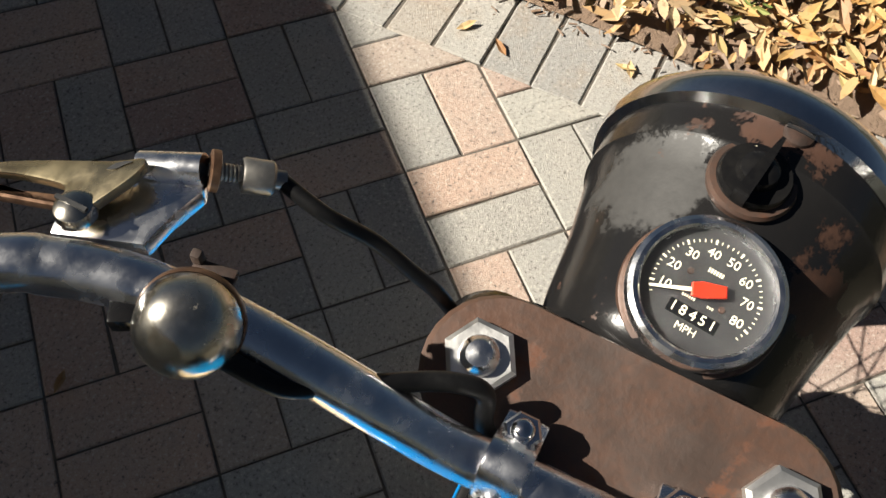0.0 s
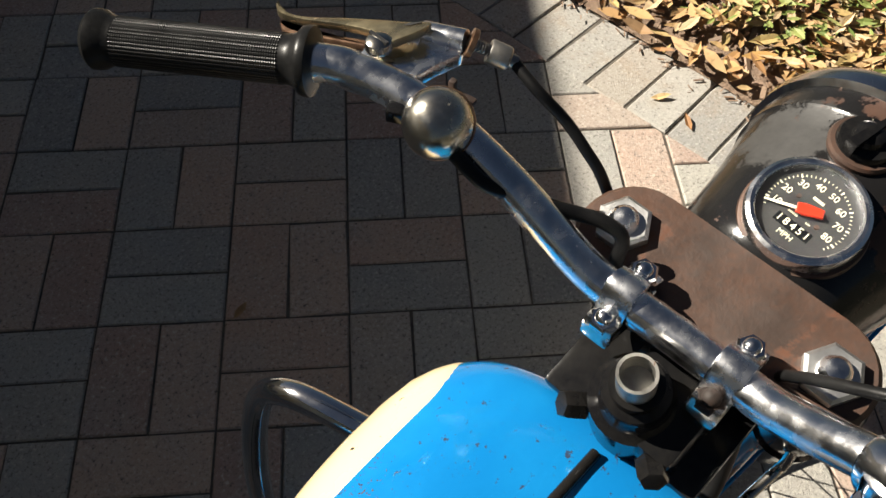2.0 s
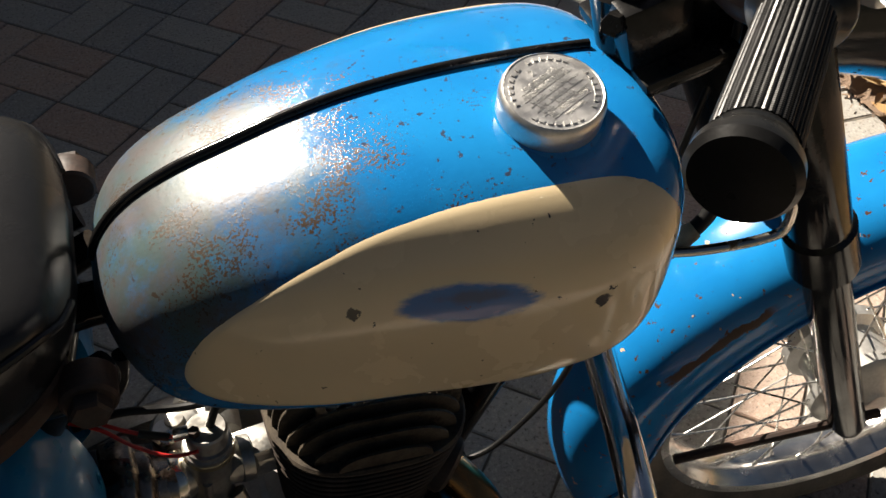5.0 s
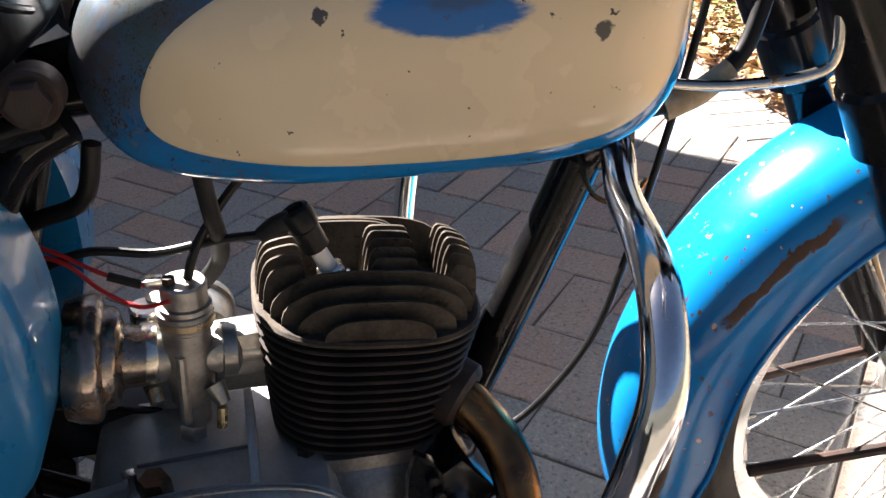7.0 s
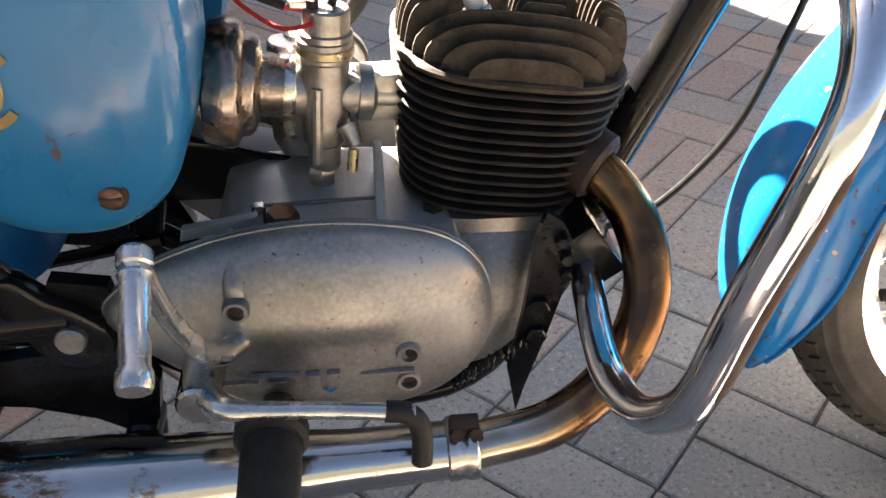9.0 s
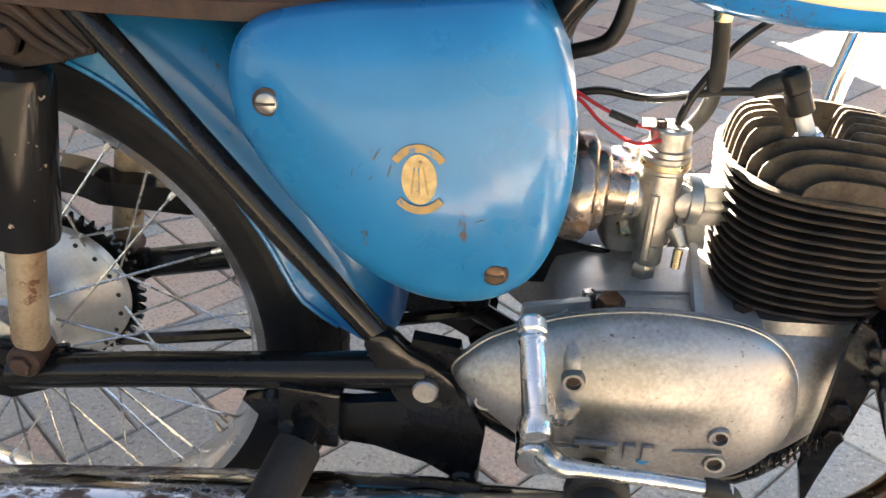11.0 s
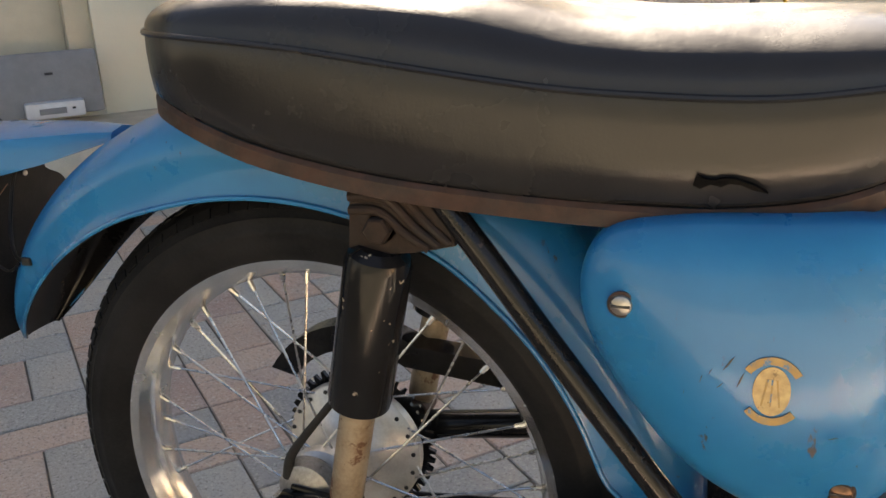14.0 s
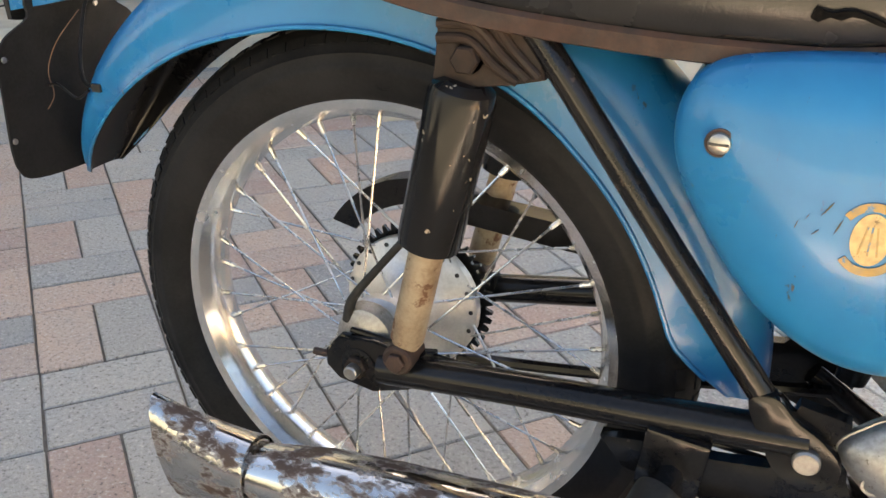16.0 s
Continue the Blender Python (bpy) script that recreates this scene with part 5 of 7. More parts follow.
tray = part("frame_tray", slab([(0.462, 0.380), (0.466, 0.440), (0.520, 0.431), (0.612, 0.405), (0.612, 0.380)], xz(0.004, 1), 0.06, 0.003), M["black"], bike, "black enamelled frame tray under the carburettor")
part("tray_lip", tube([(0.466, 0.004, 0.440), (0.520, 0.004, 0.4315), (0.612, 0.004, 0.4055)], 0.0035, 10, smooth=False), M["black_worn"], tray)
part("filler_plug", hexagon((0.576, -0.076, 0.398), (0.0, -0.1, 1), 0.0125, 0.020, False), M["browned"], engine, "rusty hexagon oil filler plug")
part("case_stud", box((0.010, 0.010, 0.020), (0.558, -0.070, 0.409), Matrix.Rotation(0.3, 3, "Z"), 0.0015), M["polished"], engine)
part("web_rib", slab([(-0.100, 0.385), (-0.010, 0.385), (-0.014, 0.440), (-0.050, 0.426), (-0.090, 0.406)], lambda u, v, w: (0.646 + w, u, v), 0.007, 0.0015), M["bright"], engine)
neck = []
for z, x, hx, hy, p in ((0.250, 0.690, 0.050, 0.060, 2.4), (0.262, 0.700, 0.072, 0.085, 2.4), (0.295, 0.712, 0.084, 0.098, 2.4), (0.330, 0.722, 0.081, 0.098, 2.4), (0.358, 0.732, 0.073, 0.088, 2.3), (0.376, 0.740, 0.066, 0.074, 2.4), (0.384, 0.742, 0.066, 0.068, 2.8), (0.386, 0.742, 0.073, 0.072, 3.2), (0.398, 0.742, 0.072, 0.071, 3.2), (0.400, 0.742, 0.062, 0.062, 2.4), (0.408, 0.742, 0.058, 0.058, 2.2)):
    neck.append([Vector((x + hx * math.copysign(abs(math.cos(a)) ** (2 / p), math.cos(a)), hy * math.copysign(abs(math.sin(a)) ** (2 / p), math.sin(a)), z)) for a in [2 * math.pi * k / 56 for k in range(56)]])
part("crank_chamber", done(rings(bmesh.new(), neck)), M["alloy"], engine, "oil-stained cast crank chamber flaring up to the barrel", crease=40)
for x, y in ((0.690, -0.055), (0.796, -0.052)):
    part("base_nut", hexagon((x, y, 0.398), (0, 0, 1), 0.0085, 0.008, False), M["rusty"], engine)


def rounded(hx, hy, p, n=48):
    return [(hx * math.copysign(abs(math.cos(2 * math.pi * j / n)) ** (2 / p), math.cos(2 * math.pi * j / n)), hy * math.copysign(abs(math.sin(2 * math.pi * j / n)) ** (2 / p), math.sin(2 * math.pi * j / n))) for j in range(n)]


BX, BY = 0.737, -0.002
lean_on = Matrix.Translation((BX, 0, 0.40)) @ Matrix.Rotation(radians(7.0), 4, "Y") @ Matrix.Translation((-BX, 0, -0.40))
bm = slab(rounded(0.060, 0.060, 2.2), lambda u, v, w: (BX + u, BY + v, 0.400 + w), 0.108)
bm.transform(lean_on)
barrel = part("barrel", bm, M["fins"], engine, "black sooty finned cylinder barrel")
fin = slab(rounded(0.090, 0.088, 3.0), lambda u, v, w: (u, v, w), 0.0030, 0.0012)
first = part("cooling_fin", fin, M["fins"], barrel)
FINS = 12
for k in range(FINS):
    f2 = first if k == 0 else new("cooling_fin", first.data)
    f2.parent = first.parent
    f2.matrix_basis = lean_on @ Matrix.Translation((BX, BY, 0.4025 + 0.0094 * k)) @ Matrix.Diagonal((0.80 + 0.017 * k, 0.82 + 0.0155 * k, 1, 1))
bm = slab(rounded(0.089, 0.087, 3.0), lambda u, v, w: (BX + u, BY + v, 0.5115 + w), 0.006, 0.002)
bm.transform(lean_on)
head = part("cylinder_head", bm, M["head"], engine, "finned cylinder head with brown oil film")
for k in range(15):
    y = -0.0815 + 0.0117 * k
    half = 0.086 * (1 - (abs(y) / 0.0905) ** 2.4) ** 0.5
    tall = 0.012 + 0.036 * (1 - (abs(y) / 0.09) ** 2.0)
    spans = [(-half, half)]
    if abs(y + 0.012) < 0.036:
        spans = [(-half, -0.050), (-0.004, half)] if abs(y + 0.012) < 0.028 else [(-half, half)]
    if abs(y) < 0.045:
        spans = [sp for a, b in spans for sp in (((a, 0.036), (0.058, b)) if b > 0.06 else ((a, b),))]
    for a, b in spans:
        if b - a < 0.012:
            continue
        tops = []
        for j in range(17):
            c = math.cos(math.pi * (1 - j / 16))
            u = (a + b) / 2 + (b - a) / 2 * c
            edge = (1 - abs(c) ** 5) ** 0.5 if half - max(abs(a), abs(b)) < 0.001 else (1 - abs(c) ** 9) ** 0.5
            full = tall * (1 - 0.25 * abs(u / half) ** 3)
            tops.append((BX + u, 0.516 + full * (0.25 + 0.75 * edge)))
        bm = slab([(BX + a, 0.515)] + tops + [(BX + b, 0.515)], xz(BY + y - 0.0013), 0.0026)
        bm.transform(lean_on)
        part("head_fin", bm, M["head"], head, crease=30)
for z in (0.522, 0.532, 0.542):
    bm = slab([(BX + a, b) for a, b in ((0.006, z), (0.040 - (z - 0.52) * 0.4, z), (0.038 - (z - 0.52) * 0.4, z + 0.0026), (0.008, z + 0.0026))], xz(BY - 0.050 + (z - 0.522) * 1.6), 0.020)
    bm.transform(lean_on)
    part("head_step", bm, M["head"], head, crease=30)
PA = Vector((-0.42, 0.0, 1)).normalized()
P0 = Vector((0.727, -0.034, 0.540))
plug = part("spark_plug", lathe([(0.0062, 0.010), (0.0070, 0.014), (0.0066, 0.024), (0.0062, 0.042)], P0, PA, 24), M["white_plastic"], engine, "spark plug with white insulator")
part("plug_body", lathe([(0.0095, -0.020), (0.0095, -0.002), (0.0125, 0.0), (0.0125, 0.003), (0.0105, 0.004)], P0, PA, 24), M["polished"], plug)
part("plug_hexagon", hexagon(P0 + PA * 0.003, PA, 0.0120, 0.012, False), M["polished"], plug)
part("plug_cap", lathe([(0.0085, 0.033), (0.0102, 0.034), (0.0106, 0.052), (0.0120, 0.054), (0.0124, 0.066), (0.0110, 0.069), (0.0080, 0.070), (0.0070, 0.067), (0.0, 0.067)], P0, PA, 28), M["grip"], bike, "black plug cap")
b0 = P0 + PA * 0.060
part("cap_boot", tube([b0 + Vector((-0.006, 0, 0)), b0 + Vector((-0.018, -0.001, -0.003)), b0 + Vector((-0.030, -0.002, -0.009))], [0.0085, 0.0075, 0.0050], 14), M["rubber"], bike)
part("ignition_lead", tube([b0 + Vector((-0.028, -0.002, -0.008)), (0.645, -0.030, 0.584), (0.60, -0.018, 0.573), (0.555, -0.012, 0.577), (0.520, -0.008, 0.566)], 0.0035, 10), M["cable"], bike)

# carburettor
carb = assembly("carburettor", "grey cast carburettor with a dented round air filter")
CX, CY = 0.611, -0.030
part("mixing_chamber", lathe([(0.0110, -0.052), (0.0125, -0.050), (0.0125, -0.032), (0.0165, -0.028), (0.0180, 0.0), (0.0180, 0.036), (0.0200, 0.038), (0.0205, 0.052), (0.0190, 0.053)], (CX, CY, 0.480), (0.06, 0, 1), 30), M["zinc"], carb)
part("top_ring", lathe([(0.0195, 0), (0.0195, 0.004), (0.0170, 0.005), (0.0170, 0.020), (0.0155, 0.022)], (CX + 0.004, CY, 0.533), (0.06, 0, 1), 30), M["zinc"], carb)
part("chamber_band", lathe([(0.0205, 0.0), (0.0212, 0.001), (0.0212, 0.006), (0.0205, 0.007)], (CX + 0.003, CY, 0.521), (0.06, 0, 1), 30, closed=True), M["brass"], carb)
part("inlet_flange", box((0.046, 0.030, 0.038), (0.650, CY + 0.012, 0.484), Matrix.Rotation(0.10, 3, "Z"), 0.005), M["zinc"], carb)
part("side_boss", lathe([(0.013, 0.0), (0.0135, 0.006), (0.0120, 0.011), (0.0070, 0.014), (0.0, 0.0145)], (CX + 0.020, CY + 0.002, 0.488), (0.45, -1, 0), 24), M["zinc"], carb)
part("float_chamber", lathe([(0.0, 0.0), (0.022, 0.001), (0.0265, 0.006), (0.0270, 0.040), (0.0295, 0.042), (0.0295, 0.050), (0.022, 0.054), (0.0, 0.056)], (0.617, 0.000, 0.482), (0, 1, 0), 36), M["zinc"], carb)
part("choke_clip", box((0.012, 0.010, 0.006), (CX - 0.014, CY - 0.002, 0.558), None, 0.001), M["polished"], carb)
part("cap_screw", hexagon((CX - 0.004, CY - 0.004, 0.555), (0, 0, 1), 0.005, 0.006, False), M["rusty"], carb)
part("jet_rod", tube([(CX - 0.004, CY - 0.016, 0.500), (CX - 0.008, CY - 0.017, 0.440)], 0.0045, 10, smooth=False), M["zinc"], carb)
part("jet_nut", hexagon((CX - 0.006, CY - 0.002, 0.416), (0.06, 0, 1), 0.0112, 0.014, False), M["zinc"], carb)
part("inlet_bore", lathe([(0.0200, 0), (0.0200, 0.020), (0.0155, 0.028), (0.0155, 0.060), (0.0215, 0.064), (0.0215, 0.074), (0.014, 0.078), (0.014, 0.110)], (0.572, CY + 0.002, 0.492), (1, 0.10, -0.10), 28), M["zinc"], carb)
part("adjuster_boss", tube([(CX + 0.016, CY - 0.012, 0.468), (CX + 0.022, CY - 0.020, 0.455)], [0.0085, 0.0055], 12, smooth=False), M["zinc"], carb)
part("adjuster_screw", tube([(CX + 0.020, CY - 0.020, 0.452), (CX + 0.018, CY - 0.024, 0.436)], 0.0042, 10, smooth=False), M["brass"], carb)
part("float_bowl", lathe([(0.010, -0.070), (0.019, -0.066), (0.0235, -0.056), (0.0245, -0.016), (0.0225, 0.018), (0.0185, 0.022), (0.009, 0.024), (0.008, 0.030), (0.0, 0.031)], (0.590, 0.012, 0.490), (0, 0, 1), 28), M["zinc"], carb)
part("float_lid", lathe([(0.0125, 0), (0.0125, 0.008), (0.011, 0.010), (0, 0.0105)], (0.581, 0.004, 0.508), (0.1, -0.1, 1), 24), M["polished"], carb)
bm = lathe([(0.0225, 0.058), (0.0238, 0.043), (0.0350, 0.040), (0.0372, 0.037), (0.0380, 0.031), (0.0455, 0.028), (0.0475, 0.025), (0.0475, 0.014), (0.0455, 0.010), (0.0440, 0.005), (0.0400, 0.003), (0.0, 0.001)], (0.524, CY - 0.008, 0.505), (1, 0.05, -0.12), 44)
for v in bm.verts:
    v.co += 0.0020 * noise.noise_vector(v.co * 38.0) + 0.0006 * noise.noise_vector(v.co * 110.0)
air = part("air_filter", bm, M["filter"], carb, "dented chrome air filter with rust stains", crease=40)
part("filter_clamp", lathe([(0.0225, 0), (0.0235, 0.002), (0.0235, 0.010), (0.0225, 0.012)], (0.578, CY - 0.002, 0.498), (1, 0.08, -0.11), 30), M["nickel"], carb)
part("clamp_screw", tube([(0.583, CY - 0.010, 0.470), (0.585, CY - 0.018, 0.462)], 0.0055, 10, smooth=False), M["brass"], carb)
part("fuel_hose", tube([(0.641, -0.045, 0.650), (0.644, -0.040, 0.610), (0.646, -0.020, 0.575), (0.640, -0.004, 0.550), (0.622, 0.006, 0.525)], 0.0065, 14), M["rubber"], bike, "black rubber fuel hose")
part("fuel_tap", tube([(0.641, -0.046, 0.662), (0.641, -0.045, 0.645)], 0.0075, 12, smooth=False), M["brass"], bike)
part("throttle_cable", tube([(0.620, -0.030, 0.556), (0.632, -0.030, 0.585), (0.665, -0.022, 0.625), (0.71, -0.01, 0.652)], 0.0035, 10), M["cable"], bike)
part("red_wire", tube([(0.602, -0.032, 0.552), (0.585, -0.030, 0.556), (0.560, -0.024, 0.566), (0.535, -0.014, 0.578), (0.515, -0.006, 0.585)], 0.0017, 8), M["red_wire"], bike, "thin red electrical wire")
part("red_wire", tube([(0.607, -0.046, 0.548), (0.585, -0.040, 0.543), (0.560, -0.030, 0.555), (0.540, -0.020, 0.572), (0.515, -0.010, 0.580)], 0.0017, 8), M["red_wire"], bike, "thin red electrical wire")
part("wire_sleeve", tube([(0.588, -0.031, 0.5555), (0.566, -0.026, 0.563)], 0.0034, 10, smooth=False), M["rubber"], bike)
part("wire_loom", tube([(0.575, -0.03, 0.665), (0.562, -0.028, 0.625), (0.530, -0.020, 0.610), (0.512, -0.012, 0.598), (0.508, -0.010, 0.56), (0.505, -0.012, 0.50)], 0.0065, 12), M["cable"], bike)
part("loom_binding", lathe([(0.010, 0), (0.011, 0.004), (0.009, 0.010), (0.011, 0.016), (0.009, 0.020)], (0.512, -0.012, 0.588), (0.2, 0, 1), 10), M["brass"], bike)
part("loose_wire", tube([(0.508, -0.02, 0.585), (0.520, -0.03, 0.560), (0.522, -0.03, 0.535)], 0.0024, 8), M["cable"], bike)

# exhaust
header = part("exhaust_header", tube([(0.800, -0.035, 0.440), (0.822, -0.060, 0.427), (0.842, -0.086, 0.405), (0.850, -0.110, 0.375), (0.845, -0.130, 0.340), (0.820, -0.150, 0.298), (0.775, -0.165, 0.269), (0.724, -0.170, 0.257), (0.690, -0.171, 0.251)], 0.0185, 26), M["heat"], bike, "blued and browned exhaust header pipe")
part("exhaust_flange", lathe([(0.026, -0.008), (0.0285, -0.004), (0.0285, 0.010), (0.024, 0.014)], (0.812, -0.048, 0.434), (0.75, -0.6, -0.35), 28), M["rusty"], header)
sil = part("silencer", lathe([(0.0215, 0.0), (0.0225, 0.01), (0.0240, 0.08), (0.031, 0.16), (0.0405, 0.27), (0.0425, 0.34), (0.0425, 0.62), (0.040, 0.70), (0.030, 0.78), (0.029, 0.795)], (0.700, -0.170, 0.252), (-1, 0, -0.062), 40), M["silencer"], bike, "long chrome silencer with rusted patches")
clampb = part("silencer_clamp", lathe([(0.0235, -0.012), (0.0250, -0.0105), (0.0250, -0.004), (0.0238, -0.002), (0.0238, 0.002), (0.0250, 0.004), (0.0250, 0.0105), (0.0235, 0.012)], (0.703, -0.170, 0.2525), (-1, 0, -0.06), 30), M["chrome_worn"], sil)
for x in (0.697, 0.711):
    part("clamp_bolt", hexagon((x, -0.178, 0.278), (0, -0.8, 0.5), 0.0058, 0.010, False), M["rusty"], clampb)
part("clamp_lug", box((0.022, 0.012, 0.020), (0.703, -0.174, 0.282), Matrix.Rotation(0.5, 3, "X"), 0.002), M["rusty"], clampb)
tailp = []
for x, hi, lo, w, slant in ((-0.080, 0.243, 0.168, 0.033, 0.10), (-0.12, 0.246, 0.160, 0.031, 0.14), (-0.165, 0.254, 0.148, 0.026, 0.20), (-0.203, 0.265, 0.138, 0.021, 0.225)):
    tailp.append([Vector((x + (hi - (hi + lo) / 2 - (hi - lo) / 2 * math.sin(a)) * slant, -0.170 + w * math.cos(a), (hi + lo) / 2 + (hi - lo) / 2 * math.sin(a))) for a in [2 * math.pi * j / 28 for j in range(28)]])
bm = bmesh.new()
rings(bm, tailp, caps=False)
fish = part("silencer_tail", done(bm), M["silencer"], sil, "flared fishtail end")
part("tail_seam", tube([(-0.082, -0.170 + 0.0312 * math.cos(a), 0.2035 + 0.0325 * math.sin(a)) for a in [2 * math.pi * j / 24 for j in range(25)]], 0.0022, 6, smooth=False), M["chrome_worn"], fish)

# controls beside the engine
peg = part("footrest", tube([(0.566, -0.10, 0.285), (0.566, -0.180, 0.300), (0.566, -0.215, 0.314)], 0.012, 16), M["black"], bike)
part("footrest_rubber", lathe([(0.0200, 0.0), (0.0208, 0.006), (0.0208, 0.09), (0.0190, 0.098), (0.0, 0.1)], (0.566, -0.205, 0.316), (0.0, -0.9, -0.12), 30), M["rubber"], peg, "worn black footrest rubber")
part("footrest_flange", lathe([(0.023, 0), (0.0255, 0.005), (0.0255, 0.016), (0.022, 0.02)], (0.566, -0.196, 0.318), (0, -1, 0), 30), M["rubber"], peg)
part("stand_stop", lathe([(0.0085, 0), (0.0095, 0.003), (0.0095, 0.022), (0.0075, 0.026), (0.0045, 0.027), (0, 0.024)], (0.530, -0.190, 0.236), (-0.25, -1, -0.3), 20), M["brass"], bike, "brown stained stop pin under the silencer")
pil = part("pillion_footrest", tube([(0.325, -0.12, 0.310), (0.318, -0.165, 0.305)], 0.012, 16, smooth=False), M["black"], bike)
part("pillion_rubber", lathe([(0.0195, 0.0), (0.0205, 0.004), (0.0205, 0.082), (0.023, 0.088), (0.023, 0.106), (0.020, 0.11), (0.0, 0.111)], (0.318, -0.160, 0.305), (-0.28, -0.86, -0.42), 30), M["rubber"], pil, "black pillion footrest rubber")
part("pillion_bracket", box((0.055, 0.02, 0.06), (0.322, -0.130, 0.318), Matrix.Rotation(0.1, 3, "Y"), 0.004), M["black"], pil)
kick = part("kickstart", tube([(0.548, -0.140, 0.358), (0.538, -0.166, 0.360), (0.528, -0.190, 0.380), (0.517, -0.212, 0.425), (0.5115, -0.226, 0.466), (0.510, -0.232, 0.480)], [0.0105, 0.0085, 0.0072, 0.0066, 0.0070, 0.0078], 14), M["polished"], bike, "chromed kickstart lever")
part("kick_pedal", lathe([(0.0085, 0), (0.0102, 0.0025), (0.0102, 0.010), (0.0088, 0.0115), (0.0088, 0.0145), (0.0096, 0.016), (0.0084, 0.019), (0.0084, 0.069), (0.0100, 0.072), (0.0100, 0.079), (0.0088, 0.082), (0, 0.083)], (0.5095, -0.228, 0.490), (0.0060, -0.076, -0.040), 26), M["polished"], kick)
part("kick_boss", lathe([(0.017, 0), (0.018, 0.006), (0.018, 0.020), (0.014, 0.026)], (0.550, -0.126, 0.352), (0, -1, 0), 26), M["brass"], kick)
gear = part("gear_lever", tube([(0.520, -0.180, 0.338), (0.536, -0.202, 0.341), (0.560, -0.207, 0.342), (0.61, -0.209, 0.340), (0.664, -0.212, 0.336)], [0.012, 0.0095, 0.0066, 0.0062, 0.0062], 14), M["polished"], bike, "chromed gear lever")
part("gear_boss", lathe([(0.0145, 0), (0.0155, 0.003), (0.0155, 0.046), (0.0135, 0.049), (0.007, 0.050)], (0.517, -0.145, 0.335), (0, -1, 0), 26), M["chrome_worn"], gear)
part("gear_rubber", tube([(0.644, -0.211, 0.338), (0.660, -0.212, 0.335), (0.668, -0.215, 0.322), (0.668, -0.220, 0.296)], 0.0076, 14), M["rubber"], gear, "split black rubber sleeve")
guard_plate = [(0.769, 0.425), (0.782, 0.416), (0.790, 0.400), (0.792, 0.373), (0.778, 0.310), (0.763, 0.253), (0.7575, 0.226), (0.7484, 0.272), (0.7566, 0.327), (0.7606, 0.373), (0.764, 0.408)]
part("engine_plate", slab(guard_plate, xz(-0.101, -1), 0.007), M["black"], bike, "black engine mounting plate")
part("engine_plate", slab(guard_plate, xz(0.085, 1), 0.01), M["black_worn"], bike)
part("mount_box", box((0.036, 0.085, 0.052), (0.808, -0.060, 0.376), Matrix.Rotation(-0.65, 3, "Y"), 0.004), M["black"], bike)
for x, z in ((0.781, 0.402), (0.786, 0.386), (0.787, 0.371)):
    part("plate_bolt", hexagon((x, -0.108, z), (0, -1, 0), 0.0055, 0.008, False), M["black_worn"], bike)
for z in (0.312, 0.34):
    part("plate_bolt", hexagon((0.768, -0.108, z), (0, -1, 0), 0.009, 0.008, False), M["black"], bike)
part("drive_spring", tube([(0.70 + 0.0009 * k, -0.115 + 0.006 * math.cos(k * 1.1), 0.268 + 0.0006 * k + 0.006 * math.sin(k * 1.1)) for k in range(70)], 0.0012, 6, 1), M["black"], bike, "coiled stand spring")

# engine guard
for side in (-1, 1):
    bar = [(0.945, side * 0.020, 0.640), (0.938, side * 0.050, 0.622), (0.922, side * 0.10, 0.617), (0.896, side * 0.19, 0.630), (0.879, side * 0.248, 0.628), (0.869, side * 0.280, 0.596), (0.856, side * 0.287, 0.550), (0.840, side * 0.283, 0.480), (0.830, side * 0.276, 0.412), (0.823, side * 0.266, 0.378), (0.812, side * 0.240, 0.350), (0.804, side * 0.200, 0.340), (0.802, side * 0.165, 0.346), (0.803, side * 0.125, 0.360), (0.806, side * 0.09, 0.366)]
    part("engine_guard", tube(bar, 0.0125, 22), M["chrome"], bike, "bent chrome engine guard tube, rust-flecked on its outer curve")
rust_line = [(0.8695, -0.288, 0.575), (0.861, -0.2905, 0.550), (0.8445, -0.2865, 0.480), (0.8345, -0.2795, 0.412), (0.8275, -0.2695, 0.380)]
part("rust_strip", tube(rust_line, [0.0050, 0.0088, 0.0092, 0.0090, 0.0050], 16), M["rusty"], bike, "flaking rust along the engine guard")
part("guard_clamp", lathe([(0.024, -0.02), (0.026, -0.015), (0.026, 0.015), (0.024, 0.02)], (0.935, 0, 0.625), (0.42, 0, 1), 28), M["black"], bike)
part("guard_clamp_lug", box((0.03, 0.085, 0.03), (0.940, 0, 0.640), None, 0.006), M["black"], bike)
part("speed_cable", tube([(1.02, -0.02, 0.80), (1.005, -0.02, 0.70), (0.991, -0.01, 0.600), (0.970, -0.01, 0.510), (0.949, -0.01, 0.444), (0.918, -0.01, 0.395), (0.880, -0.01, 0.358), (0.84, 0.0, 0.335)], 0.0032, 10), M["cable"], bike, "black control cable")
part("brown_wire", tube([(0.915, -0.025, 0.625), (0.922, -0.045, 0.595), (0.945, -0.055, 0.590), (0.962, -0.05, 0.605)], 0.0022, 8), M["heat"], bike)

